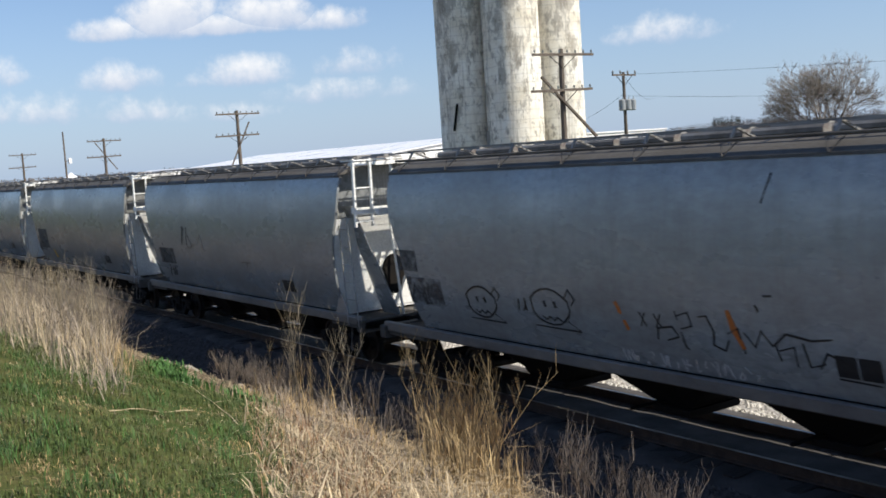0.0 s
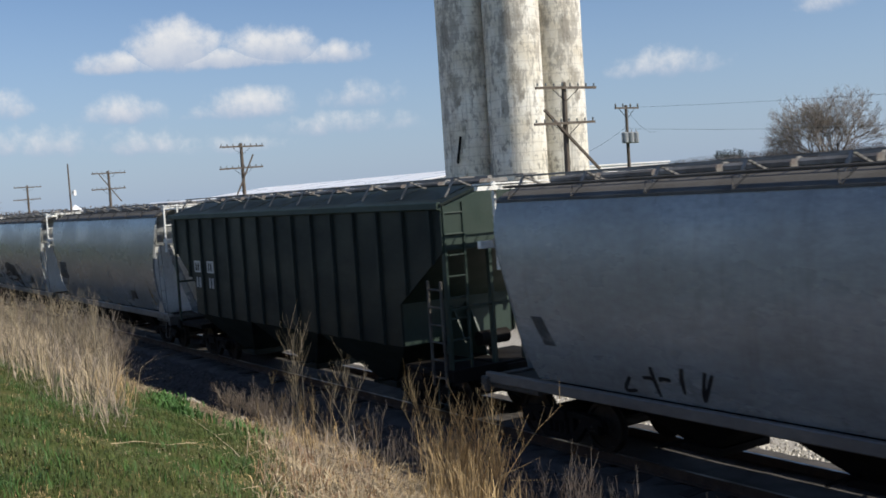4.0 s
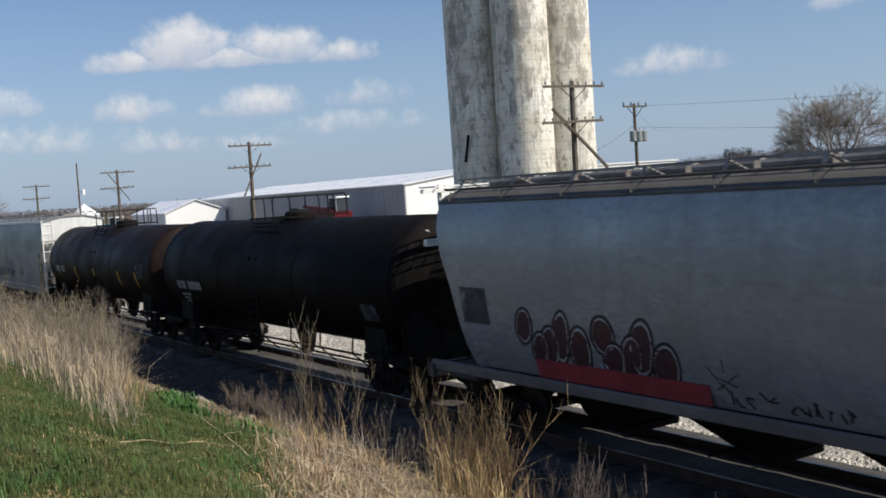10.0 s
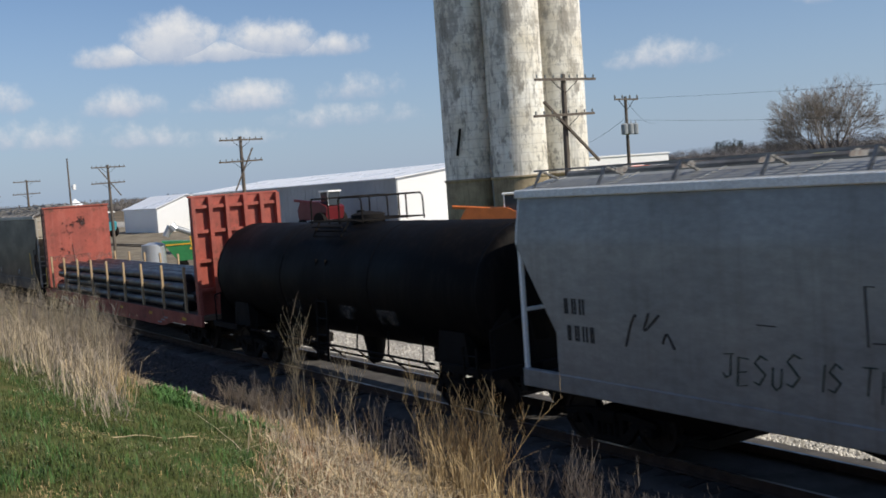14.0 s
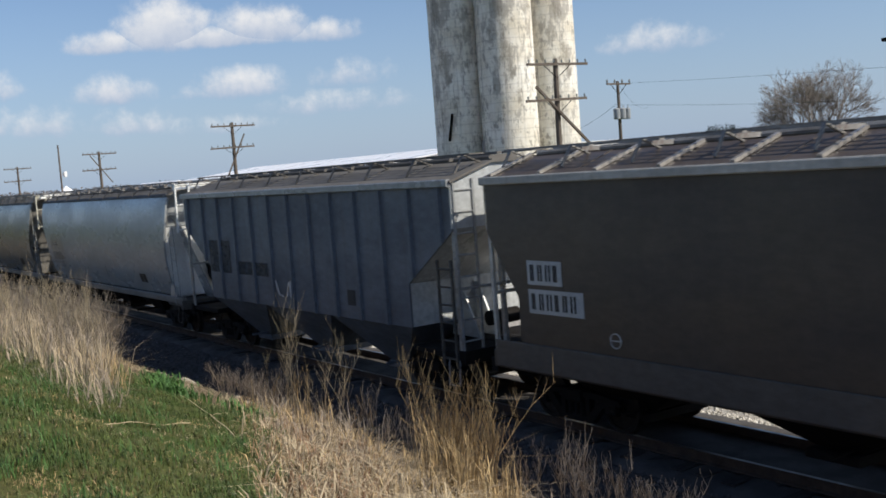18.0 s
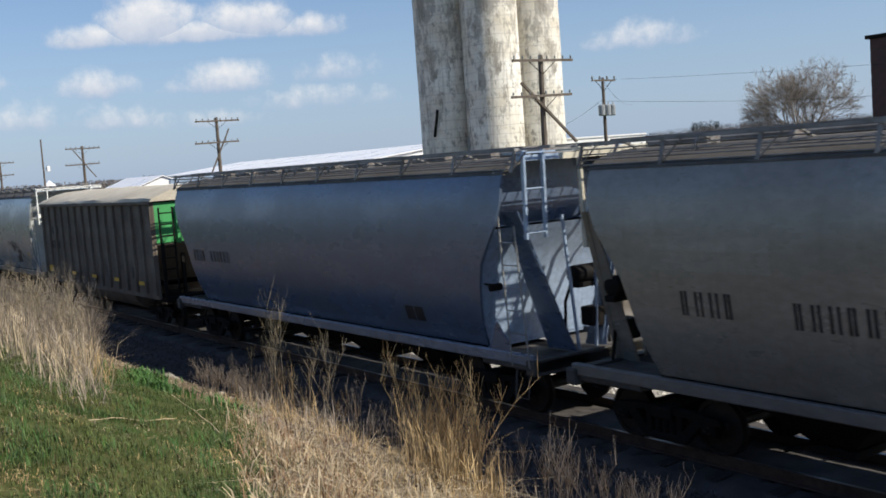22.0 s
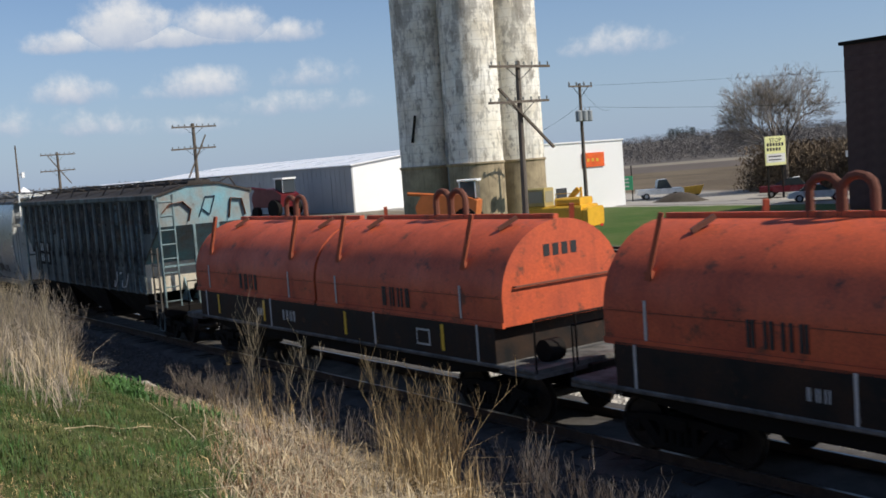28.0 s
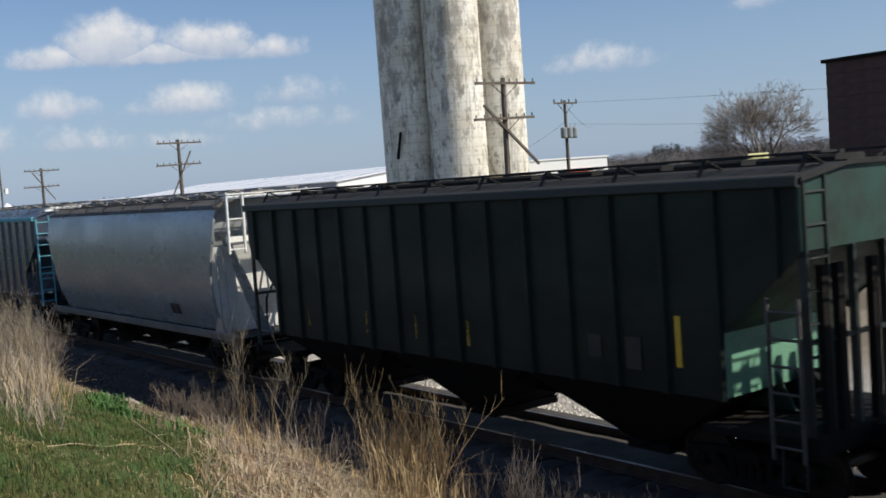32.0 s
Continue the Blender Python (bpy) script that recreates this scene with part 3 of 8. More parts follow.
# strokes of hand-sprayed capitals in a unit box
CAPITALS = {"J": ("0,1 .7,1", ".5,1 .5,.15 .2,0 0,.2"), "E": (".6,1 0,1 0,0 .6,0", "0,.5 .5,.5"), "S": (".65,.9 .3,1 0,.75 .6,.35 .3,0 0,.1"),
            "U": ("0,1 0,.2 .3,0 .6,.2 .6,1",), "I": (".2,1 .15,0",), "T": ("0,1 .7,1", ".35,1 .3,0"), "H": ("0,1 0,0", ".6,1 .6,0", "0,.5 .6,.5"),
            "W": ("0,1 .2,0 .4,.7 .6,0 .8,1",), "A": ("0,0 .35,1 .7,0", ".15,.4 .55,.4"), "Y": ("0,1 .3,.5 .6,1", ".3,.5 .25,0")}


def hand_words(car, side_y, words, x, z, h, mat):
    """Words sprayed by hand in uneven single strokes."""
    rng = random.Random(77)
    for ch in words:
        if ch == " ":
            x += 0.2
            continue
        strokes = CAPITALS[ch]
        dz, k = rng.uniform(-0.06, 0.06), h * rng.uniform(0.85, 1.2)
        for line in (strokes if isinstance(strokes, tuple) else (strokes,)):
            pts = [tuple(float(q) for q in w.split(",")) for w in line.split()]
            tag(car, side_y, [[(x + (u * 0.75 + 0.1 * v) * k, z + dz + v * k + rng.uniform(-0.015, 0.015)) for u, v in pts]], mat, 0.026, "graffiti_stroke", "hand-sprayed capital stroke")
        x += k * (0.35 if ch == "I" else 0.74)


def scrawl(seed, x, z, n, h, slant=0.15):
    """Quick looping strokes like a hand-sprayed tag, n letter shapes from x on."""
    rng = random.Random(seed)
    out = []
    for k in range(n):
        cx = x + k * h * 0.78
        pts = [(rng.uniform(-0.38, 0.38), rng.choice((0.0, 0.1, 0.5, 0.55, 0.95, 1.0)) + rng.uniform(-0.08, 0.08)) for _ in range(rng.choice((3, 4, 5)))]
        pts.sort(key=lambda q: rng.random())
        line = []
        for i in range(len(pts) - 1):
            p0, p1, p2, p3 = pts[max(0, i - 1)], pts[i], pts[i + 1], pts[min(len(pts) - 1, i + 2)]
            for q in range(6):
                u = q / 6
                line.append(tuple(0.5 * (2 * p1[j] + (p2[j] - p0[j]) * u + (2 * p0[j] - 5 * p1[j] + 4 * p2[j] - p3[j]) * u * u + (3 * p1[j] - p0[j] - 3 * p2[j] + p3[j]) * u ** 3) for j in (0, 1)))
        line.append(pts[-1])
        out.append([(cx + (px + slant * pz) * h, z + pz * h) for px, pz in line])
    return out


# -- cars with round, bulging sides --
ROUND_HALF = [(0.0, 4.68), (0.55, 4.67), (1.0, 4.62), (1.3, 4.53), (1.46, 4.42), (1.535, 4.2), (1.585, 3.9), (1.61, 3.5), (1.615, 3.2), (1.595, 2.8), (1.555, 2.4), (1.49, 2.0), (1.40, 1.65), (1.31, 1.42), (1.22, 1.22)]
EAVE = 4      # the point of that profile where the roof begins


def round_side(z):
    """y of the near side of a round car at height z."""
    pts = ROUND_HALF[::-1]
    for (ya, za), (yb, zb) in zip(pts, pts[1:]):
        if z <= zb:
            return -(ya + (yb - ya) * (z - za) / (zb - za)) if z >= za else -ya
    return -pts[-1][0]


def round_end_x(z, half, cut):
    """How far out the body reaches at height z: its ends draw in towards the bottom."""
    u = min(1, max(0, (3.95 - z) / 1.5))
    return half - cut * u * u * (3 - 2 * u) * 0.7 - cut * 0.3 * max(0, (2.5 - z) / 1.3)


def round_shell(ring, half, cut, thick=0.04):
    """An open shell along the car over a run of (y, z) points, with thickness at its ends."""
    n = len(ring)
    rows = [(-1, 0.45, 0.965), (-1, 0.0, 0.965), (-1, 0.0, 1), (-0.985, 0, 1), (-0.5, 0, 1), (0, 0, 1), (0.5, 0, 1), (0.985, 0, 1), (1, 0.0, 1), (1, 0.0, 0.965), (1, 0.45, 0.965)]
    m = len(rows)
    vs = [(k * (round_end_x(z, half, cut) - d), y * w, z - (0.05 if z > 4.3 and w < 1 else 0)) for k, d, w in rows for y, z in ring]
    fs = [(i * n + j, i * n + j + 1, (i + 1) * n + j + 1, (i + 1) * n + j) for i in range(m - 1) for j in range(n - 1)]
    return Shape().add(vs, fs)


def round_body(half, cut):
    """The two bulging sides and the bottom as one sheet."""
    low = ROUND_HALF[EAVE:]
    ring = [(-y, z) for y, z in low] + [(y, z) for y, z in low[::-1]]
    return round_shell(ring, half, cut)


def round_roof(half, cut):
    """The curved roof with its lips over the sides."""
    up = ROUND_HALF[:EAVE + 1]
    ring = [(-1.485, 4.39)] + [(-y - (0.015 if k == EAVE else 0), z + 0.012) for k, (y, z) in list(enumerate(up))[::-1]] + [(y + (0.015 if k == EAVE else 0), z + 0.012) for k, (y, z) in enumerate(up) if k] + [(1.485, 4.39)]
    return round_shell(ring, half + 0.02, cut)


def round_end(half, cut, upper):
    """An end sheet facing +x, set back inside the shell: the part above or below mid height."""
    pts = [(y, z) for y, z in ROUND_HALF if (z >= 3.5 if upper else z <= 3.5)]
    vs = []
    for y, z in pts:
        for e in (-1, 1):
            vs.append((round_end_x(z, half, cut) - (0.5 if upper else 0.03), e * y * 0.96, z - 0.06))
    n = len(pts)
    return Shape().add(vs + [(x - 0.03, y, z) for x, y, z in vs], [(2 * k, 2 * k + 2, 2 * k + 3, 2 * k + 1) for k in range(n - 1)] + [(2 * n + 2 * k, 2 * n + 2 * k + 1, 2 * n + 2 * k + 3, 2 * n + 2 * k + 2) for k in range(n - 1)])


def outlet_shape(w, depth):
    """One discharge hopper: sloping sheets to a narrow gate."""
    s = Shape()
    top = [(-w, -1.25, 1.30), (w, -1.25, 1.30), (w, 1.25, 1.30), (-w, 1.25, 1.30)]
    low = [(-0.33, -0.5, depth + 0.12), (0.33, -0.5, depth + 0.12), (0.33, 0.5, depth + 0.12), (-0.33, 0.5, depth + 0.12)]
    s.add(top + low, [(0, 1, 5, 4), (1, 2, 6, 5), (2, 3, 7, 6), (3, 0, 4, 7), (0, 3, 2, 1), (4, 5, 6, 7)])
    s.box(-0.4, 0.4, -0.6, 0.6, depth, depth + 0.12, 0.02)
    s.rod((-0.2, -1.3, depth + 0.2), (-0.2, 1.3, depth + 0.2), 0.03)
    return s


def end_frame(car, e, length, paint, style="mesh", top=4.68, body=None, hole=False):
    """The open end of a covered hopper: ladders, braces, screen, platform, brake gear."""
    m = pose(e * length / 2, 0, 0) @ (FLIP if e < 0 else Matrix())
    seen = {}

    def P(name, f, mat=paint, label=""):
        seen[name] = seen.get(name, 0) + 1
        return part(name, f, mat, car, label, m, key=(style, round(top, 2), hole, seen[name]))
    P("end_sill", lambda: Shape().box(-2.0, -0.42, -1.36, 1.36, 0.92, 1.10, 0.03).box(-0.62, -0.42, -1.46, 1.46, 0.86, 1.14, 0.03), SILL_DARK, "grimy end sill, darkened for shade")
    for y in (-1.36, 0.92):
        if y < 0:
            P("end_ladder", lambda y=y: Shape().bar((-0.50, y, 3.25), (-0.46, y, top + 0.1), 0.075, 0.045).bar((-0.50, y + 0.44, 3.25), (-0.46, y + 0.44, top + 0.1), 0.075, 0.045)
              .rod((-0.48, y, 3.36), (-0.48, y + 0.44, 3.36), 0.022, 5).rod((-0.47, y, 4.12), (-0.47, y + 0.44, 4.12), 0.018, 5), label="short white ladder up to the roof")
        else:
            P("end_stile", lambda y=y: Shape().bar((-0.50, y, 3.1), (-0.46, y, top + 0.1), 0.085, 0.045), label="white upright bar under the roof")
    def side_ladder():
        l = Shape().rod((-1.0, -1.46, 1.0), (-1.16, -1.47, 4.45), 0.016, 6).rod((-0.52, -1.46, 1.0), (-0.66, -1.50, 3.5), 0.016, 6)
        for k in range(6):
            z = 1.2 + 0.4 * k
            l.rod((-1.0 - 0.0464 * (z - 1), -1.46, z), (-0.52 - 0.056 * (z - 1), -1.47, z), 0.011, 5)
        return l
    # side ladder in the shaded trim copy
    P("side_ladder", side_ladder, TRIM_SHADE, "side ladder with thin rungs")
    P("grab_iron", lambda: Shape().pipe([(-0.95, -1.4, 0.95), (-0.95, -1.46, 0.45), (-0.6, -1.46, 0.45), (-0.6, -1.4, 0.95)], 0.018, 5), SILL_DARK)
    for k in (-1, 1):
        def web(k=k):
            d = -1.3 if k < 0 else -1.0
            q = [(d, k * 1.24, 3.72), (-0.86, k * 1.24, 3.72), (-0.56, k * 0.34, 1.12), (d, k * 0.34, 1.12)]
            w = Shape().add(q + [(x, y - k * 0.03, z) for x, y, z in q], [(0, 1, 2, 3), (7, 6, 5, 4), (0, 4, 5, 1), (1, 5, 6, 2), (2, 6, 7, 3), (3, 7, 4, 0)])
            return w.bar((-0.85, k * 1.25, 3.72), (-0.55, k * 0.35, 1.12), 0.09, 0.03)
        P("end_brace", web, body, "broad brace plate leaning in to the sill")
    for y in (-0.42, 0.42):
        P("end_post", lambda y=y: Shape().bar((-0.62, y, 3.6), (-0.6, y * 0.5, 1.1), 0.05, 0.04))
    P("side_plate", lambda: Shape().slab([(-1.75, 1.12), (-1.1, 1.12), (-1.2, 1.4), (-1.5, 1.75)], -1.37, -1.34), mat=body, label="plate at the lower corner")
    P("pipe_end", lambda: Shape().lathe([(-1.43, 0.07), (-1.2, 0.07)], "y", 14, (-1.52, 0, 2.36)).rod((-1.75, -1.43, 2.42), (-1.42, -1.43, 2.42), 0.022, 5), BLACK, "open black pipe end")
    if hole:
        # no hole is cut: a black plug paints the opening's inner shade
        P("opening_shade", lambda: Shape().prism([(0.30 * math.cos(a * math.tau / 18) * (1 if a < 9 else 0.75) + 0.05, 2.0 + 0.48 * math.sin(a * math.tau / 18)) for a in range(18)], -1.42, -1.3), BLACK, "black plug for the shade in the rounded opening between the braces")
    if style == "mesh":
        def screen():
            s = Shape()
            for j in range(25):
                y = -0.93 + j * 0.078
                s.bar((-0.58, y, 3.70), (-0.58, y, top - 0.04), 0.005, 0.004)
            for j in range(12):
                z = 3.72 + j * (top - 3.78) / 11
                s.bar((-0.578, -0.95, z), (-0.578, 0.95, z), 0.004, 0.004)
            return s
        P("end_screen", screen, SILL_DARK, "wire mesh screen below the walkway")
        P("end_beam", lambda: Shape().box(-0.60, -0.50, -1.40, 1.40, 3.54, 3.68, 0.01).box(-0.60, -0.50, -1.40, 1.40, top - 0.06, top + 0.02, 0.01))
    else:
        P("end_beam", lambda: Shape().box(-0.60, -0.50, -1.40, 1.40, top - 0.08, top + 0.02, 0.01))
    P("end_walkway", lambda: grating(-1.0, -0.40, -1.36, 1.36, top + 0.06, 3, 10, 0.009))
    if not hole:
      P("brake_cylinder", lambda: Shape().lathe([(-0.42, 0.05), (-0.40, 0.17), (0.38, 0.17), (0.42, 0.05)], "y", 16, (-0.95, 0.45, 2.45)).box(-1.05, -0.85, 0.1, 0.9, 2.2, 2.3).pipe([(-0.9, 0.0, 2.4), (-0.8, -0.3, 2.0), (-0.8, -0.35, 1.2)], 0.03).pipe([(-0.8, 0.6, 2.3), (-0.65, 0.5, 1.7), (-0.65, 0.6, 1.15)], 0.03).box(-0.9, -0.6, 0.15, 0.45, 1.5, 1.85, 0.03), BLACK, "dusty air reservoir with its pipes")
    if e > 0:
        P("brake_wheel", lambda: Shape().pipe([(-0.5, 0.62 + 0.28 * math.cos(a * math.tau / 14), 2.1 + 0.28 * math.sin(a * math.tau / 14)) for a in range(15)], 0.018, 5)
          .rod((-0.5, 0.36, 2.1), (-0.5, 0.88, 2.1), 0.015).rod((-0.5, 0.62, 1.84), (-0.5, 0.62, 2.36), 0.015), BLACK, "hand brake wheel")


def roof_gear(car, half, paint, style, top=4.68, mid=0.0):
    """Walkways, hatches and rails along the roof."""
    z = top + 0.16
    for y0, y1 in ((-0.98, -0.62), (0.62, 0.98)):
        part("walkway", grating(-half, half, y0, y1, z, int(half * 4), 3), paint, car, "grated roof walkway", pose(mid, 0, 0))
    n = int(half * 2 / 1.6)
    for k in range(n + 1):
        x = -half + 0.2 + k * (2 * half - 0.4) / n
        for e in (-1, 1):
            part("walkway_bracket", lambda e=e: Shape().bar((0, e * 0.55, top - 0.02), (0, e * 1.0, z), 0.05, 0.03).bar((0, e * 1.22, top - 0.2), (0, e * 0.98, z), 0.05, 0.03), paint, car, "", pose(x + mid, 0, 0), key=(e, top))
    for k in range(10):
        x = -half + 0.8 + k * (2 * half - 1.6) / 9
        part("hatch", lambda: Shape().box(-0.62, 0.62, -0.36, 0.36, 0.0, 0.14, 0.04).bar((-0.5, 0, 0.17), (0.5, 0, 0.17), 0.12, 0.05), paint, car, "", pose(x + mid, 0, top - 0.02), key="h")
    if style == "edge":
        e = Shape()
        for s in (-1, 1):
            e.rod((-half, s * 1.30, top - 0.02), (half, s * 1.30, top - 0.02), 0.025)
            for k in range(n + 1):
                x = -half + 0.2 + k * (2 * half - 0.4) / n
                e.rod((x, s * 1.30, top - 0.02), (x + 0.16, s * 1.49, top - 0.25), 0.009, 5).rod((x + 0.32, s * 1.30, top - 0.02), (x + 0.16, s * 1.49, top - 0.25), 0.009, 5)
        part("roof_edge_rail", e, SILL_DARK, car, m=pose(mid, 0, 0))
    if style == "rail":
        for s in (-1, 1):
            r = Shape()
            r.bar((-half - 0.3, s * 1.36, top + 0.12), (half + 0.3, s * 1.36, top + 0.12), 0.1, 0.05)
            for zz in (0.03, -0.05, -0.13, -0.21):
                r.rod((-half - 0.3, s * (1.38 - 0.28 * zz), top + zz), (half + 0.3, s * (1.38 - 0.28 * zz), top + zz), 0.012, 5)
            for k in range(n + 1):
                x = -half - 0.25 + k * (2 * half + 0.5) / n
                r.bar((x, s * 1.47, top - 0.26), (x, s * 1.36, top + 0.12), 0.06, 0.03)
                r.rod((x, s * 1.47, top - 0.26), (x + 0.35, s * 1.38, top + 0.1), 0.014, 5)
            part("roof_railing", r, paint, car, "low railing along the roof edge", pose(mid, 0, 0))


def round_hopper(i, label, paint, trim, sill, gear="edge", end="mesh", roof_mat=None, cut=0.6, outlets=3, under=BLACK, sheet=None):
    car, length = start_car("covered_hopper_car", label, "hopper car", i)
    half = length / 2 - 1.1
    mid = 0.18      # the body sits a little nearer to the front coupling
    at = pose(mid, 0, 0)
    part("body", round_body(half, cut), paint, car, m=at)
    for e in (-1, 1):
        # lower sheet: sun or recess shade is put into its paint
        part("end_sheet", round_end(half, cut, False), sheet or trim, car, "end sheet with its light put into the paint", at @ (FLIP if e < 0 else Matrix()))
        # darker body paint here stands in for shade under the roof overhang
        part("upper_end_sheet", round_end(half, cut, True), paint, car, "", at @ (FLIP if e < 0 else Matrix()))
    part("roof", round_roof(half, cut), roof_mat or ROOF_PLATE, car, "sooty curved roof", at)
    # the far sill is made deeper to keep sun off the ties
    for y0, y1, z0 in ((-1.40, -1.28, 1.02), (1.28, 1.40, 0.84)):
        part("side_sill", Shape().box(-length / 2 + 0.5, length / 2 - 0.5, y0, y1, z0, 1.22, 0.02), sill, car, "grimy side sill")
    part("centre_sill", Shape().box(-length / 2 + 0.3, length / 2 - 0.3, -0.25, 0.25, 0.78, 1.1, 0.02), BLACK, car)
    span = (length - 7.0) / outlets
    for k in range(outlets):
        x = (k - (outlets - 1) / 2) * span
        # outlets coloured black for the shade under the body
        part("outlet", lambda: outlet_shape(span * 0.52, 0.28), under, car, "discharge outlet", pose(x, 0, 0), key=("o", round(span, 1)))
    for e in (-1, 1):
        # car 20's rear frame gets the shaded trim copy
        end_frame(car, e, length, TRIM_SHADE if i == 20 and e < 0 else trim, end, body=paint, hole=i in (1, 2, 3, 16, 20, 25))
    roof_gear(car, half, ROOF_GREY, gear, mid=mid)
    return car, half


# -- cars with straight or ribbed sides --
def ribbed_hopper(i, label, paint, trim, ribs=15, kink=0.0, cut=1.7, end_mat=None, roof_mat=None, rib_mat=None, sill=False, slope_low=2.35, outlets=3, inset=0.55, low_mat=None, chord_mat=None, ridge=4.74):
    """A hopper with upright side posts and sloping, open ends."""
    car, length = start_car("covered_hopper_car", label, "hopper car", i)
    half = length / 2 - inset
    top, low = 4.42, 1.45 if not sill else 1.25

    def side(e):
        s = Shape()
        if e:
            y = 1.5 * e
            yk = y - e * kink
            ring = [(-half, top, yk), (half, top, yk), (half, 3.62, y), (half, 3.45, y), (half - cut, slope_low, y), (half - cut, low, y), (-half + cut, low, y), (-half + cut, slope_low, y), (-half, 3.45, y), (-half, 3.62, y)]
            a = [(x, yy, z) for x, z, yy in ring]
            b = [(x, yy - e * 0.05, z) for x, z, yy in ring]
            n = len(ring)
            s.add(a + b, [(0, 1, 2, 9), (9, 2, 3, 8), (8, 3, 4, 7), (7, 4, 5, 6), (n, n + 9, n + 2, n + 1), (n + 9, n + 8, n + 3, n + 2), (n + 8, n + 7, n + 4, n + 3), (n + 7, n + 6, n + 5, n + 4)]
                  + [(j, (j + 1) % n, n + (j + 1) % n, n + j) for j in range(n)])
        return s
    for e in (-1, 1):
        part("side_sheet", side(e), paint, car, "upright side sheet")
    # the sloping end sheets
    em = end_mat or paint
    for e in (-1, 1):
        x0, x1 = e * (half + 0.02), e * (half - cut - 0.05)
        s = Shape()
        vs = [(x0, -1.46, 3.5), (x0, 1.46, 3.5), (x1, 1.46, slope_low), (x1, -1.46, slope_low)]
        s.add(vs + [(x - e * 0.05, y, z - 0.04) for x, y, z in vs], [(0, 1, 2, 3), (4, 7, 6, 5), (0, 4, 5, 1), (1, 5, 6, 2), (2, 6, 7, 3), (3, 7, 4, 0)])
        part("slope_sheet", s, em, car, "sloping end sheet")
        # a dark low_mat puts the recess's shade into this sheet's colour
        part("lower_end_sheet", Shape().box(min(x1, x1 - e * 0.05), max(x1, x1 - e * 0.05), -1.46, 1.46, low, slope_low), low_mat or em, car)
        s = Shape()
        yk = 1.5 - kink
        ring = [(-1.5, 3.5), (1.5, 3.5), (1.5, 3.62), (yk, top), (0.55, ridge), (-0.55, ridge), (-yk, top), (-1.5, 3.62)]
        s.prism(ring, min(x0, x0 - e * 0.05), max(x0, x0 - e * 0.05))
        part("end_sheet", s, em, car, "upper end sheet")
    yk = 1.5 - kink
    for e in (-1, 1):
        vs = [(-half - 0.08, e * (yk + 0.03), top), (half + 0.08, e * (yk + 0.03), top), (half + 0.08, e * 0.5, ridge + 0.02), (-half - 0.08, e * 0.5, ridge + 0.02)]
        part("roof_slope", Shape().add(vs + [(x, y, z - 0.05) for x, y, z in vs], [(0, 1, 2, 3), (4, 7, 6, 5), (0, 4, 5, 1), (1, 5, 6, 2), (2, 6, 7, 3), (3, 7, 4, 0)]), roof_mat or paint, car, "pitched steel roof")
    part("roof_ridge", Shape().box(-half - 0.08, half + 0.08, -0.5, 0.5, ridge - 0.03, ridge + 0.04), roof_mat or paint, car)
    for k in range(9):
        x = -half + 0.3 + k * (2 * half - 0.6) / 8
        part("roof_seam", lambda: Shape().bar((0, -yk, top + 0.005), (0, -0.5, ridge + 0.025), 0.04, 0.015), roof_mat or paint, car, "", pose(x, 0, 0), key=(round(yk, 2), ridge))
    for e in (-1, 1):
        chord = Shape()
        a, b = sorted((e * (yk - 0.02), e * (yk + 0.09)))
        chord.box(-half - 0.03, half + 0.03, a, b, top - 0.12, top + 0.03, 0.02)
        part("top_chord", chord, chord_mat or trim, car)
    for k in range(ribs):
        x = -half + 0.35 + k * (2 * half - 0.7) / max(1, ribs - 1)
        d = max(0, (abs(x) - (half - cut)) / cut)
        lo = low if d == 0 else slope_low + (3.45 - slope_low) * d
        hi = 3.62 if kink else top - 0.1

        def rib(lo=lo, hi=hi):
            return Shape().plate([(-0.065, -1.50), (-0.045, -1.565), (0.045, -1.565), (0.065, -1.50)], lo, hi)
        part("side_post", rib, rib_mat or paint, car, "", pose(x, 0, 0), key=("p", round(lo, 2), hi))
    for k in range(ribs):
        x = -half + 0.35 + k * (2 * half - 0.7) / max(1, ribs - 1)
        part("side_post", lambda: Shape().plate([(-0.065, 1.50), (-0.045, 1.565), (0.045, 1.565), (0.065, 1.50)], slope_low, 3.6), paint, car, "", pose(x, 0, 0), key=("far", slope_low))
    # bays: sloping hopper sheets with open triangles between them
    span = (2 * half - 2 * cut) / outlets
    if sill:
        part("side_sill", Shape().box(-half, half, -1.52, -1.4, 0.98, 1.3, 0.02), trim if ribs else paint, car)
        part("side_sill", Shape().box(-half, half, 1.4, 1.52, 0.98, 1.3, 0.02), trim, car)
    for k in range(outlets):
        x = (k - (outlets - 1) / 2) * span

        def bay():
            s = Shape()
            w = span / 2 - 0.02
            top4 = [(-w, -1.47, low), (w, -1.47, low), (w, 1.47, low), (-w, 1.47, low)]
            low4 = [(-0.36, -0.75 if not sill else -0.6, 0.42), (0.36, -0.75 if not sill else -0.6, 0.42), (0.36, 0.75 if not sill else 0.6, 0.42), (-0.36, 0.75 if not sill else 0.6, 0.42)]
            s.add(top4 + low4, [(0, 1, 5, 4), (1, 2, 6, 5), (2, 3, 7, 6), (3, 0, 4, 7), (0, 3, 2, 1), (4, 5, 6, 7)])
            s.box(-0.42, 0.42, -0.8, 0.8, 0.28, 0.42, 0.02)
            s.rod((0.3, -1.3, 0.5), (0.3, 1.3, 0.5), 0.03)
            return s
        # black bays: the shade between and under them is put into the colour
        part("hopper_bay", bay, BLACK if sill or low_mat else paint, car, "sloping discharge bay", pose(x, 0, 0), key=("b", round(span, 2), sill))
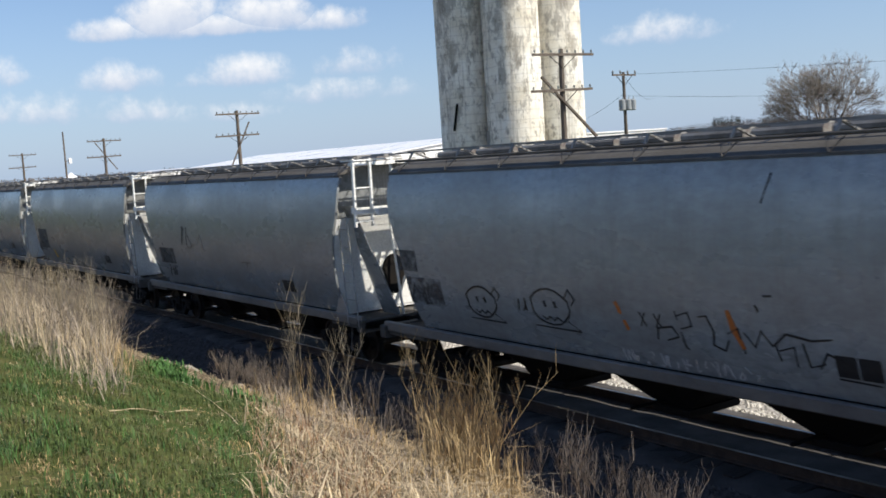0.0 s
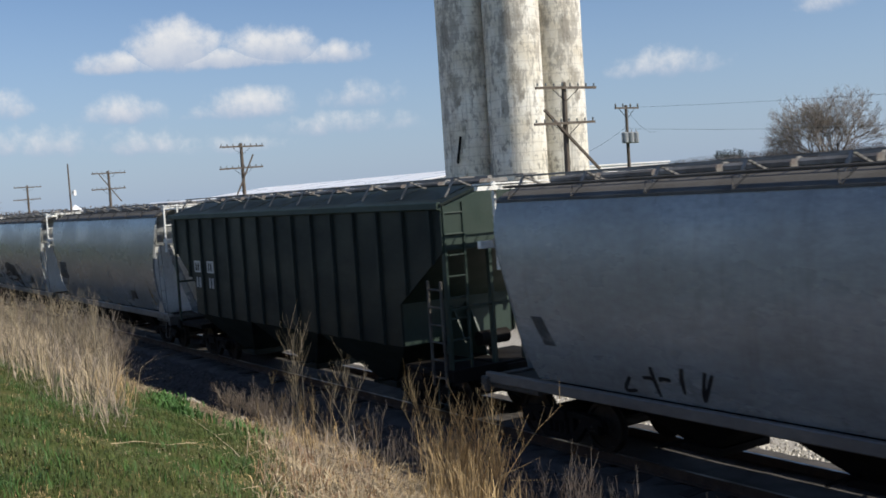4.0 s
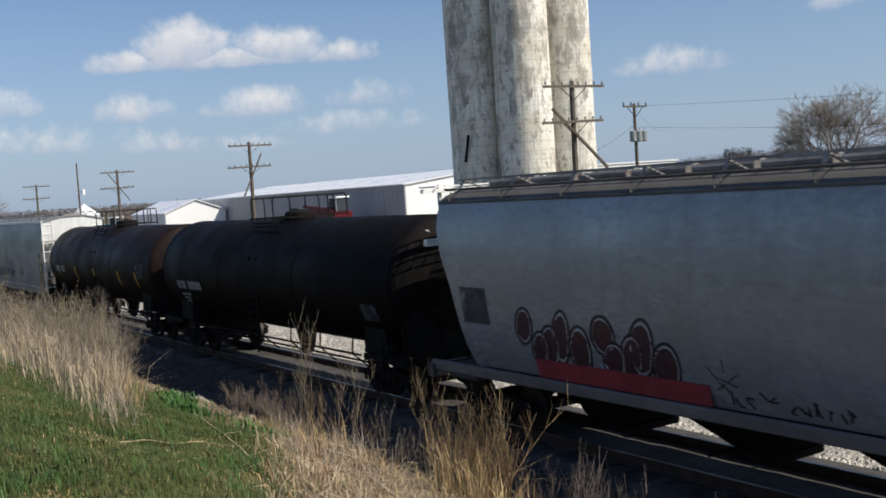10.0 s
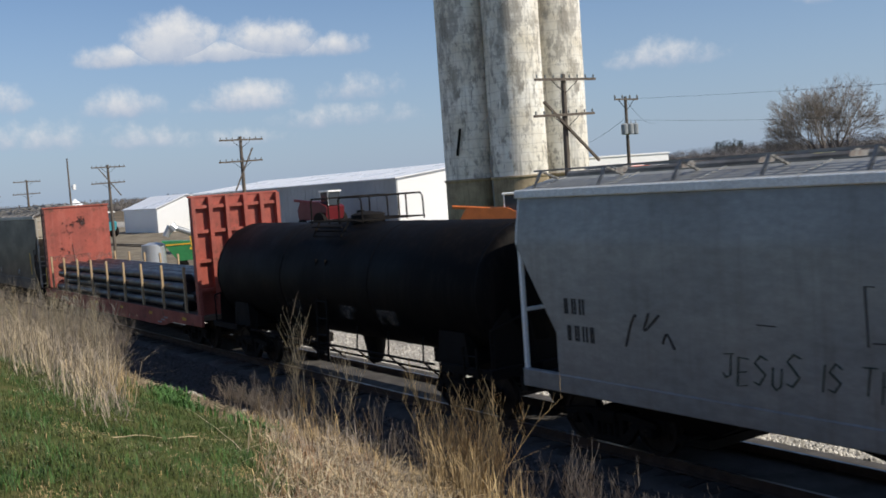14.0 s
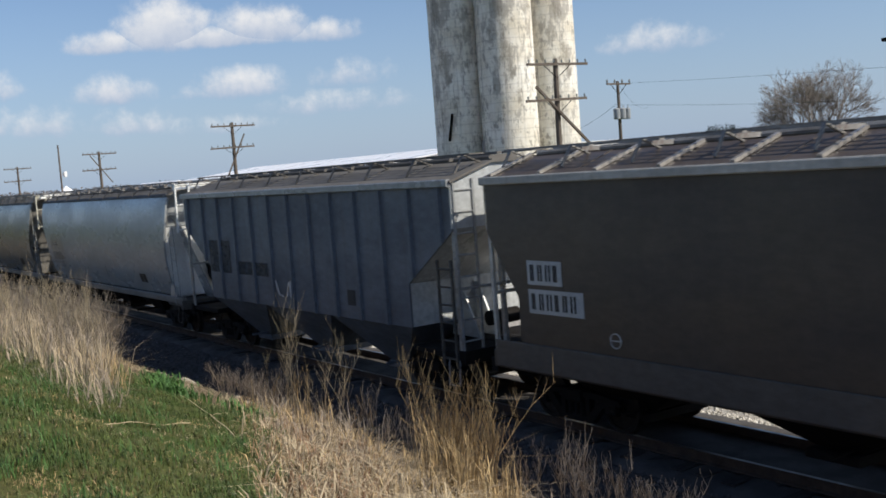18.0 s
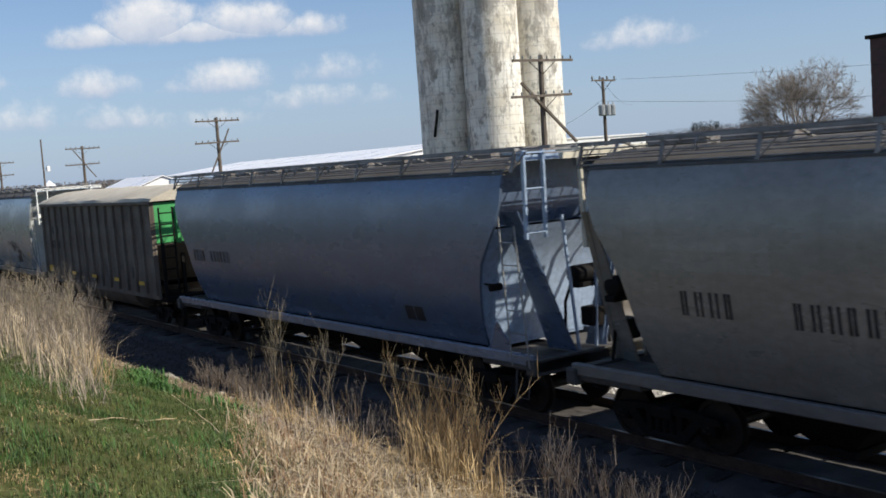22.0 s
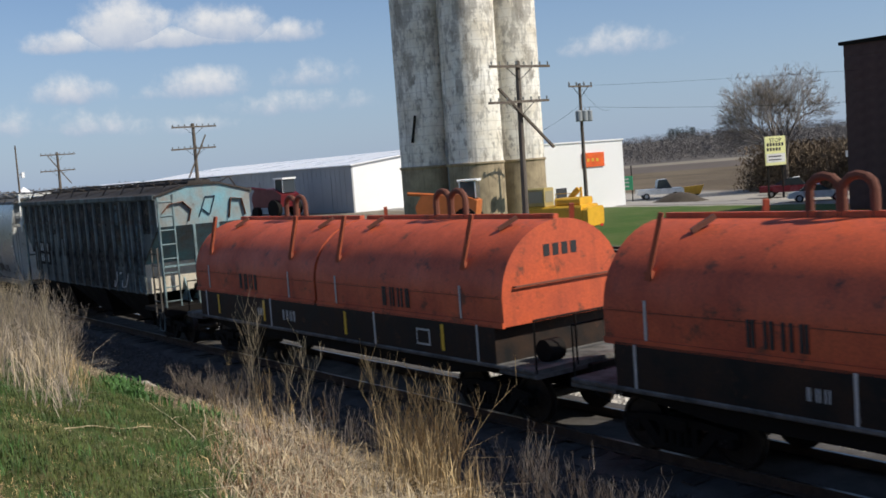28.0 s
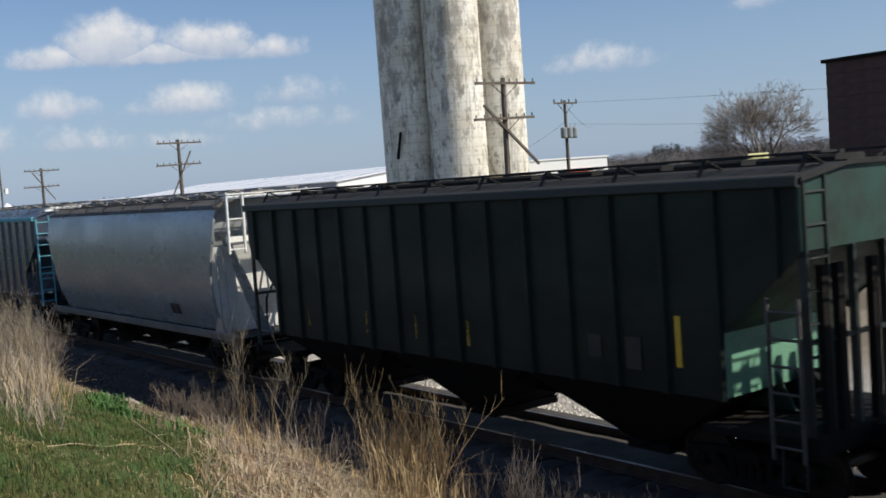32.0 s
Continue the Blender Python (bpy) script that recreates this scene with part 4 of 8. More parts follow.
    part("centre_sill", Shape().box(-length / 2 + 0.3, length / 2 - 0.3, -0.25, 0.25, 0.78, 1.1, 0.02), BLACK, car)
    for e in (-1, 1):
        m = pose(e * length / 2, 0, 0) @ (FLIP if e < 0 else Matrix())
        kk = (round(slope_low, 1), round(cut, 1))
        P = lambda name, f, mat=trim, label="": part(name, f, mat, car, label, m @ pose(0.55 - inset, 0, 0), key=kk)
        # platform coloured black in place of the shade it lies in
        P("end_sill", lambda: Shape().box(-2.3, -0.45, -1.45, 1.45, 0.95, 1.08, 0.02).box(-0.6, -0.42, -1.5, 1.5, 0.88, 1.14, 0.02), BLACK, "end platform, blackened for shade")
        for y in (-1.47, 1.41):
            part("corner_post", lambda: Shape().box(-0.62, -0.54, 0, 0.06, 1.08, 3.6), trim, car, "", m @ pose(0.55 - inset, y, 0), key=kk)
        P("end_ladder", lambda: ladder((-0.52, -1.44, 1.1), (-0.52, -1.44, 4.44), (0, 0.46, 0), 8), label="end ladder with thin rungs")
        P("side_ladder", lambda: ladder((-1.05, -1.56, 0.8), (-1.05, -1.56, 2.9), (0.46, 0, 0), 6), SILL_DARK, "side ladder with thin rungs")
        for y in (-0.42, 0.34):
            part("end_post", lambda: Shape().box(-0.6, -0.5, 0, 0.08, 1.1, 3.5), trim, car, "", m @ pose(0.55 - inset, y, 0), key=kk)
        P("end_crossbar", lambda: Shape().box(-0.585, -0.515, -1.4, 1.4, 2.3, 2.36))
        P("grab_iron", lambda: Shape().pipe([(-0.95, -1.5, 0.95), (-0.95, -1.54, 0.45), (-0.6, -1.54, 0.45), (-0.6, -1.5, 0.95)], 0.018, 5))
        P("brake_gear", lambda: Shape().lathe([(-0.4, 0.05), (-0.38, 0.16), (0.36, 0.16), (0.4, 0.05)], "y", 14, (-1.5, 0.3, 1.5)).rod((-1.6, 0.3, 1.08), (-1.6, 0.3, 1.5), 0.05), BLACK)
        P("jacking_plate", lambda: Shape().slab([(-2.6, 1.1), (-1.6, 1.1), (-2.2, 2.2), (-2.4, 2.2)], -0.24, -0.2).slab([(-2.6, 1.1), (-1.6, 1.1), (-2.2, 2.2), (-2.4, 2.2)], 0.2, 0.24), em)
    roof_gear(car, half, roof_mat if ribs and roof_mat else ROOF_GREY, "none", ridge)
    return car, half


# -- tank cars --
def tank_car(i, label, paint, band, radius=1.5, rail=True, marks=0):
    car, length = start_car("tank_car", label, "tank car", i, 2.0)
    half, zc = length / 2 - 0.5, 1.02 + radius
    r = radius
    rings = [(-half, 0.05), (-half + 0.03, r * 0.4), (-half + 0.1, r * 0.7), (-half + 0.2, r * 0.9), (-half + 0.27, r * 0.97), (-half + 0.36, r)]
    for x in (-half * 0.5, -0.02, 0.02, half * 0.5):
        rings += [(x, r)]
    rings += [(half - 0.36, r), (half - 0.27, r * 0.97), (half - 0.2, r * 0.9), (half - 0.1, r * 0.7), (half - 0.03, r * 0.4), (half, 0.05)]
    part("tank", Shape().lathe(rings, "x", 40, (0, 0, zc)), paint, car)
    for x in (-half + 0.42, -half * 0.33, half * 0.33, half - 0.42):
        part("weld_band", lambda: Shape().lathe([(-0.03, r + 0.008), (0.03, r + 0.008)], "x", 40, (0, 0, zc)), paint, car, "", pose(x, 0, 0), key=("wb", r))
    for e in (-1, 1):
        m = pose(e * length / 2, 0, 0) @ (FLIP if e < 0 else Matrix())
        P = lambda name, f, mat=BLACK, label="": part(name, f, mat, car, label, m, key=("tk", r))
        P("stub_sill", lambda: Shape().box(-4.2, -0.4, -0.3, 0.3, 0.72, 1.12, 0.03))
        P("saddle", lambda: Shape().slab([(-2.6, 1.05), (-1.5, 1.05), (-1.6, 1.7), (-2.5, 1.7)], -1.25, 1.25))
        P("head_shield", lambda: Shape().prism([(-1.3, 1.12), (1.3, 1.12), (1.28, 1.9), (0.9, 2.25), (-0.9, 2.25), (-1.28, 1.9)], -0.62, -0.59))
        P("end_sill", lambda: Shape().box(-0.62, -0.45, -1.5, 1.5, 0.92, 1.12, 0.02).box(-2.2, -0.5, -1.5, -1.42, 0.95, 1.1).box(-2.2, -0.5, 1.42, 1.5, 0.95, 1.1))
        P("end_handrail", lambda: Shape().pipe([(-0.52, -1.42, 1.1), (-0.52, -1.42, 1.85), (-0.52, -0.5, 2.1), (-0.52, 0.5, 2.1), (-0.52, 1.42, 1.85), (-0.52, 1.42, 1.1)], 0.025)
          .rod((-0.52, -0.3, 1.1), (-0.52, -0.5, 2.1), 0.03).rod((-0.52, 0.3, 1.1), (-0.52, 0.5, 2.1), 0.03), label="bent end handrail")
        P("side_ladder", lambda: ladder((-1.3, -1.52, 0.55), (-1.3, -1.52, 1.5), (0.44, 0, 0), 3))
    part("underframe_rod", Shape().rod((-half + 2.2, -0.9, 0.72), (half - 2.2, -0.9, 0.72), 0.03).rod((-half + 2.2, -1.3, 0.98), (half - 2.2, -1.3, 0.98), 0.03), BLACK, car)
    for k in range(7):
        x = -half + 2.6 + k * (2 * half - 5.2) / 6
        part("pipe_hanger", lambda: Shape().rod((0, -1.3, 0.98), (0.05, -0.9, 0.6), 0.02, 5).rod((0, -1.3, 0.98), (-0.1, -1.2, 1.5), 0.02, 5), BLACK, car, "", pose(x, 0, 0), key="ph")
    part("outlet_valve", Shape().lathe([(0.35, 0.12), (0.5, 0.2), (1.05, 0.3)], "z", 12).rod((-0.25, 0, 0.55), (0.25, 0, 0.55), 0.06), BLACK, car)
    part("centre_ladder", ladder((-0.3, -r - 0.02, 0.6), (-0.3, -r + 0.1, zc + 0.6), (0.5, 0, 0), 6)
         .rod((-0.7, -1.12, zc + r - 0.28), (0.7, -1.12, zc + r - 0.28), 0.025).rod((-0.75, -1.0, zc + r - 0.16), (0.75, -1.0, zc + r - 0.16), 0.025).rod((-0.75, -1.1, zc + r - 0.06), (0.75, -1.1, zc + r - 0.06), 0.025)
         .rod((-0.7, -1.12, zc + r - 0.28), (-0.75, -0.9, zc + r + 0.06), 0.025).rod((0.7, -1.12, zc + r - 0.28), (0.75, -0.9, zc + r + 0.06), 0.025), BLACK, car)
    part("platform", grating(-1.2, 1.2, -0.95, 0.95, zc + r + 0.06, 10, 8), BLACK, car)
    if rail:
        s = Shape()
        zt = zc + r
        for y in (-0.85, 0.85):
            for x0, x1 in ((-1.25, -0.35), (0.2, 1.3)):
                s.pipe([(x0, y, zt), (x0, y, zt + 0.56), (x0 + 0.06, y, zt + 0.62), (x1 - 0.1, y, zt + 0.62), (x1, y, zt + 0.54), (x1 + 0.02, y, zt)], 0.022)
        for x in (-1.22, 1.22):
            s.rod((x, -0.85, zt + 0.62), (x, 0.85, zt + 0.62), 0.022)
        s.rod((0.55, 0.85, zt), (0.55, 0.85, zt + 0.62), 0.022)
        part("platform_railing", s, BLACK, car, "thin safety railing round the dome")
    part("dome", Shape().lathe([(0, 0.42), (0.22, 0.42), (0.26, 0.34), (0.3, 0.05)], "z", 18, (0.1, 0, zc + r - 0.05)).lathe([(0, 0.1), (0.3, 0.1)], "z", 10, (-0.6, 0.2, zc + r - 0.03)), BLACK, car, "manway and valves")

    def side(z):
        return -math.sqrt(max(0.01, r * r - (z - zc) ** 2))
    return car, half, side, zc


# -- flat car with bulkheads --
def bulkhead_flat(i):
    red = material("oxide_red_paint", (0.37, 0.08, 0.052), 0.6, dark=(0.2, 0.048, 0.035), amount=0.7, scale=1.6, streak=0.4, streak_colour=(0.5, 0.2, 0.15), rust=0.5)
    car, length = start_car("bulkhead_flat_car", "rust-red bulkhead flat car with tall end walls and wooden stakes", "flat car", i, 2.4)
    half = length / 2 - 0.5
    part("deck", Shape().box(-half, half, -1.4, 1.4, 1.0, 1.14, 0.02), material("worn_deck", (0.16, 0.11, 0.07), 0.9, dark=(0.06, 0.045, 0.035)), car, "worn plank deck")
    part("side_sill", Shape().slab([(-half, 1.16), (half, 1.16), (half, 0.82), (half - 2.6, 0.8), (half - 3.6, 0.62), (-half + 3.6, 0.62), (-half + 2.6, 0.8), (-half, 0.82)], -1.5, -1.42), red, car)
    part("side_sill", Shape().slab([(-half, 1.16), (half, 1.16), (half, 0.82), (half - 2.6, 0.8), (half - 3.6, 0.62), (-half + 3.6, 0.62), (-half + 2.6, 0.8), (-half, 0.82)], 1.42, 1.5), red, car)
    part("centre_sill", Shape().box(-length / 2 + 0.3, length / 2 - 0.3, -0.3, 0.3, 0.6, 1.0, 0.02), BLACK, car)
    for e in (-1, 1):
        x = e * (half - 0.35)
        x0, x1 = sorted((x, x - e * 0.06))
        if e < 0:
            xf = x + 0.066
            part("stain", Shape().box(xf - 0.003, xf, -0.95, 0.35, 2.3, 4.3), smear("bulkhead_soot", (0.05, 0.022, 0.02), 0.55, 0.66, 1.7), car, "dark scraped blotches on the red plate")
            part("stain", Shape().box(xf - 0.003, xf, -1.3, 1.4, 1.2, 2.6), smear("bulkhead_chalk", (0.5, 0.2, 0.16), 0.46, 0.64, 1.3), car, "chalky pink wear on the red plate")
            part("edge_strip", Shape().box(x - 0.16, xf + 0.02, -1.5, -1.4, 1.14, 4.72, 0.01), material("bulkhead_edge", (0.06, 0.02, 0.017), 0.7), car, "dark bolted edge")
            for k in range(12):
                part("bolt", lambda: Shape().lathe([(0, 0.035), (0.03, 0.03)], "x", 8), BLACK, car, "", pose(xf + 0.02, -1.45, 1.3 + k * 0.29), key="bb")
            part("reflector", Shape().box(x - 0.12, x + 0.0, -1.508, -1.5, 1.25, 2.1), YELLOW, car, "yellow reflector strip")
            part("paint_run", Shape().bar((xf + 0.003, -0.28, 3.1), (xf + 0.003, -0.2, 1.95), 0.06, 0.004), SPRAY_WHITE, car, "white paint run")
        b = part("bulkhead", Shape().box(x0, x1, -1.45, 1.45, 1.14, 4.75, 0.01), red, car, "tall plate wall facing the load")
        for y in (-1.4, -0.85, -0.3, 0.3, 0.85, 1.4):
            xa, xb = sorted((x + e * 0.003, x + e * 0.2))
            part("bulkhead_post", Shape().box(xa, xb, y - 0.06, y + 0.06, 1.14, 4.75, 0.01), red, b)
        for z in (1.9, 2.8, 3.7, 4.45):
            xa, xb = sorted((x + e * 0.003, x + e * 0.13))
            part("bulkhead_girt", Shape().box(xa, xb, -1.45, 1.45, z - 0.05, z + 0.05), red, b)
        xa, xb = sorted((x + e * 0.02, x - e * 0.1))
        part("bulkhead_cap", Shape().box(xa, xb, -1.48, 1.48, 4.74, 4.8, 0.02), red, b)
    stake = material("stake_wood", (0.46, 0.33, 0.19), 0.85, dark=(0.3, 0.2, 0.11), stretch=(3, 3, 0.6))
    for k in range(9):
        x = -8.5 + k * 2.07
        for y in (-1.44, 1.38):
            part("stake", lambda: Shape().box(-0.05, 0.05, 0.0, 0.07, 0.0, 1.6, 0.008), stake, car, "weathered timber stake", pose(x, y, 1.0, 0, (k % 3 - 1) * 1.5, 0), key="st")
    for k in range(6):
        x = -half + 1.5 + k * (2 * half - 3) / 5
        part("reflector", lambda: Shape().box(-0.16, 0.16, -1.506, -1.5, 0.93, 1.02), YELLOW, car, "yellow reflector strip", pose(x, 0, 0), key="rf")
    characters(car, lambda z: -1.5, -half + 2.6, 0.78, 8, 0.2, LETTER_WHITE, (2,))
    for k in range(3):
        characters(car, lambda z: -1.5, half - 4.0 + 0.3 * k, 0.70 + 0.09 * k, 9, 0.055, LETTER_WHITE, (4,))
    dark = material("coated_pipe", (0.017, 0.019, 0.021), 0.42, dark=(0.03, 0.03, 0.032), scale=2.0)
    rng = random.Random(8)
    for row in range(4):
        for c in range(8 if row < 3 else 6):
            y = -1.2 + 0.335 * c + (0.165 if row % 2 else 0)
            if y > 1.25:
                continue
            part("load_pipe", lambda: Shape().lathe([(-half + 1.7, 0.13), (-half + 1.7, 0.16), (half - 1.7, 0.16), (half - 1.7, 0.13)], "x", 14), dark, car, "black coated steel pipe", pose(rng.uniform(-0.55, 0.55), y + rng.uniform(-0.02, 0.02), 1.31 + row * 0.285, 0, rng.uniform(-0.25, 0.25), rng.uniform(-0.2, 0.2)), key="lp")
    return car


# -- coal hopper with a covered load --
def coal_hopper(i):
    tan = material("dusty_tan_steel", (0.155, 0.125, 0.095), 0.75, dark=(0.075, 0.058, 0.044), amount=0.7, streak=0.35)
    lid = material("pale_cover", (0.58, 0.53, 0.43), 0.8, dark=(0.42, 0.37, 0.28), amount=0.7, scale=0.8)
    green = material("green_end_paint", (0.07, 0.38, 0.12), 0.5, dark=(0.04, 0.22, 0.07), streak=0.2)
    car, length = start_car("coal_hopper_car", "dusty tan hopper car with a pale cover and green end", "hopper car", i)
    half = length / 2 - 0.85
    for e in (-1, 1):
        a, b = sorted((e * 1.46, e * 1.52))
        part("side_sheet", Shape().box(-half, half, a, b, 1.15, 4.05), tan, car, "dusty side sheet")
    for k in range(15):
        x = -half + 0.08 + k * (2 * half - 0.16) / 14
        part("side_post", lambda: Shape().plate([(-0.07, -1.52), (-0.05, -1.60), (0.05, -1.60), (0.07, -1.52)], 1.15, 4.0), tan, car, "", pose(x, 0, 0), key="cp")
    part("top_chord", Shape().box(-half - 0.02, half + 0.02, -1.62, -1.46, 4.0, 4.12, 0.02).box(-half - 0.02, half + 0.02, 1.46, 1.62, 4.0, 4.12, 0.02), tan, car)
    ring = [(-1.62, 4.1), (-1.55, 4.2), (-1.0, 4.42), (-0.5, 4.54), (0, 4.58), (0.5, 4.54), (1.0, 4.42), (1.55, 4.2), (1.62, 4.1)]
    cov = Shape()
    n = 17
    rng = random.Random(4)
    vs = []
    for k in range(n):
        x = -half - 0.12 + k * (2 * half + 0.24) / (n - 1)
        for y, z in ring:
            vs.append((x, y, z + rng.uniform(-0.025, 0.025)))
    m = len(ring)
    cov.add(vs, [(a * m + b, a * m + b + 1, (a + 1) * m + b + 1, (a + 1) * m + b) for a in range(n - 1) for b in range(m - 1)] + [tuple(range(m)), tuple((n - 1) * m + j for j in range(m))])
    part("load_cover", cov, lid, car, "pale sagging cover over the load")
    for e in (-1, 1):
        x0, x1 = sorted((e * half, e * (half - 0.05)))
        part("end_sheet", Shape().box(x0, x1, -1.46, 1.46, 2.75, 4.05), green, car, "bright green upper end")
        for y in (-0.75, 0, 0.75):
            xa, xb = sorted((e * half, e * (half + 0.1)))
            part("end_post", Shape().box(xa + 0.002, xb, y - 0.05, y + 0.05, 2.75, 3.9), green, car)
        sl = Shape()
        q = [(e * half, -1.45, 2.78), (e * half, 1.45, 2.78), (e * (half - 1.6), 1.45, 1.5), (e * (half - 1.6), -1.45, 1.5)]
        sl.add(q + [(x, y, z - 0.05) for x, y, z in q], [(0, 1, 2, 3), (4, 7, 6, 5), (0, 4, 5, 1), (1, 5, 6, 2), (2, 6, 7, 3), (3, 7, 4, 0)])
        part("slope_sheet", sl, tan, car, "sloping end sheet")
        mm = pose(e * length / 2, 0, 0) @ (FLIP if e < 0 else Matrix())
        part("end_ladder", lambda: ladder((-0.46, -1.46, 1.1), (-0.46, -1.46, 3.9), (0, 0.44, 0), 8), BLACK, car, "", mm, key="cl")
        part("end_platform", lambda: Shape().box(-1.9, -0.42, -1.45, 1.45, 0.95, 1.1, 0.02).box(-1.2, -1.1, -0.6, -0.5, 1.1, 2.4).box(-1.2, -1.1, 0.5, 0.6, 1.1, 2.4).box(-0.5, -0.42, -1.46, -1.38, 1.1, 2.8).box(-0.5, -0.42, 1.38, 1.46, 1.1, 2.8), BLACK, car, "", mm, key="ep")
        part("brake_stand", lambda: Shape().box(-0.55, -0.4, -0.6, 0.5, 3.05, 3.1).bar((-0.5, -0.6, 3.1), (-0.5, -0.1, 3.7), 0.05, 0.04).rod((-0.5, -0.1, 2.9), (-0.5, -0.1, 3.75), 0.03), BLACK, car, "", mm, key="bs")
    belly = [(-1.44, 1.18), (-1.43, 0.98), (-1.34, 0.76), (-1.12, 0.56), (-0.8, 0.44), (0.8, 0.44), (1.12, 0.56), (1.34, 0.76), (1.43, 0.98), (1.44, 1.18)]
    part("tub", Shape().prism(belly, -half + 2.6, half - 2.6), tan, car, "rounded tub between the trucks")
    part("centre_sill", Shape().box(-length / 2 + 0.3, length / 2 - 0.3, -0.3, 0.3, 0.6, 1.0, 0.02), BLACK, car)
    part("side_sill", Shape().box(-half, half, -1.54, -1.44, 1.02, 1.18).box(-half, half, 1.44, 1.54, 1.02, 1.18), tan, car)
    f = lambda z: -1.525
    characters(car, f, -half + 1.0, 2.9, 5, 0.32, LETTER_DARK, (2,))
    characters(car, f, -half + 1.1, 2.35, 5, 0.32, LETTER_DARK, (2,))
    patch(car, lambda z: -1.602, -half + 0.6, -half + 1.1, 1.42, 1.66, YELLOW, "reflector", "yellow reflector patch")
    for k in range(4):
        patch(car, lambda z: -1.602, -half + 3.75 + k * 2.5, -half + 4.25 + k * 2.5, 1.42, 1.54, YELLOW, "reflector", "yellow reflector dash")
    patch(car, f, half - 2.4, half - 2.05, 1.6, 1.95, LETTER_DARK, "data_plate", "black data panel")
    return car


# -- coil cars with orange hoods --
def coil_car(i, seed):
    orange = material("orange_hood", (0.58, 0.1, 0.032), 0.6, dark=(0.36, 0.06, 0.026), amount=0.75, scale=1.1, streak=0.4, streak_colour=(0.1, 0.032, 0.02), rust=0.5)
    dark = material("coil_car_sill", (0.012, 0.012, 0.012), 0.65, dark=(0.06, 0.032, 0.018), spec=0.2, amount=0.7, scale=1.4, rust=0.35)
    rustbar = material("rusty_bar", (0.16, 0.055, 0.03), 0.8, dark=(0.08, 0.03, 0.02))
    strap = material("pale_strap", (0.55, 0.53, 0.5), 0.6)
    car, length = start_car("coil_car", "coil car with two round orange hoods on a black frame", "coil car", i, 2.2)
    half = length / 2 - 0.45
    deck_grey = material("deck_grey", (0.15, 0.145, 0.135), 0.8, dark=(0.02, 0.017, 0.015), amount=0.9, scale=2.0, rust=0.4)
    part("deck", Shape().box(-half, half, -1.52, 1.52, 1.08, 1.16, 0.02), deck_grey, car, "grey steel deck")
    part("side_sill", Shape().slab([(-half + 1.0, 1.16), (half - 1.0, 1.16), (half - 1.0, 1.84), (-half + 1.0, 1.84)], -1.5, -1.38), dark, car, "black side frame")
    part("side_sill", Shape().slab([(-half + 1.0, 1.16), (half - 1.0, 1.16), (half - 1.0, 1.84), (-half + 1.0, 1.84)], 1.38, 1.5), dark, car, "black side frame")
    for x in (half - 1.05, -half + 1.0):
        part("trough_end", Shape().box(x, x + 0.05, -1.4, 1.4, 1.16, 1.84), dark, car)
    part("lower_frame", Shape().slab([(-half + 0.3, 1.08), (half - 0.3, 1.08), (half - 2.6, 0.8), (-half + 2.6, 0.8)], -1.3, -1.2).slab([(-half + 0.3, 1.08), (half - 0.3, 1.08), (half - 2.6, 0.98), (-half + 2.6, 0.98)], 1.2, 1.3), BLACK, car)
    part("centre_sill", Shape().box(-length / 2 + 0.3, length / 2 - 0.3, -0.3, 0.3, 0.6, 1.08, 0.02), BLACK, car)
    ends = (-half + 0.77, -0.05, 0.05, half - 0.77)
    for h, (x0, x1) in enumerate(((ends[0], ends[1]), (ends[2], ends[3]))):
        ring = [(-1.46, 1.82), (-1.47, 2.32)] + [(-1.47 * math.cos(a * math.pi / 20), 2.32 + 1.28 * math.sin(a * math.pi / 20)) for a in range(1, 20)] + [(1.47, 2.32), (1.46, 1.82)]
        hood = part("hood", Shape().prism(ring, x0, x1), orange, car, "round orange hood, chalky and chipped")
        part("hood_lip", Shape().prism([(-1.50, 1.80), (-1.44, 1.80), (-1.44, 1.90), (-1.50, 1.90)], x0, x1).prism([(1.44, 1.80), (1.50, 1.80), (1.50, 1.90), (1.44, 1.90)], x0, x1), orange, hood)
        part("ridge_bar", Shape().box(x0 + 0.1, x1 - 0.1, -0.06, 0.06, 3.58, 3.68), orange, hood)
        mid = (x0 + x1) / 2
        seam = Shape().box(x0 + 0.05, x1 - 0.05, -1.482, -1.468, 2.315, 2.325)
        for k in range(24):
            xs = x0 + 0.15 + k * (x1 - x0 - 0.3) / 23
            seam.box(xs - 0.008, xs + 0.008, -1.482, -1.468, 2.345, 2.361)
        part("riveted_seam", seam, rustbar, hood, "row of rusty rivets along the hood")
        loop = Shape()
        for d in (-0.26, 0.26):
            pts = [(mid + d - 0.24, 0, 3.57), (mid + d - 0.24, 0, 3.97)] + [(mid + d - 0.24 * math.cos(a * math.pi / 6), 0, 3.97 + 0.2 * math.sin(a * math.pi / 6)) for a in range(1, 6)] + [(mid + d + 0.24, 0, 3.97), (mid + d + 0.24, 0, 3.57)]
            loop.pipe(pts, 0.065, 8)
        part("lifting_loop", loop, rustbar, hood, "rusty double lifting loop")
        for x in (x0 + 0.85, x1 - 1.2):
            for e in (-1, 1):
                s = Shape().bar((x, e * 1.37, 2.78), (x + 0.22, e * 1.24, 3.78), 0.09, 0.07).box(x - 0.05, x + 0.09, min(e * 1.28, e * 1.38), max(e * 1.28, e * 1.38), 2.8, 2.92)
                part("guide_bar", s, material("guide_rust", (0.34, 0.075, 0.03), 0.7, dark=(0.14, 0.04, 0.02), rust=0.4), hood, "rusty orange upright guide bar")
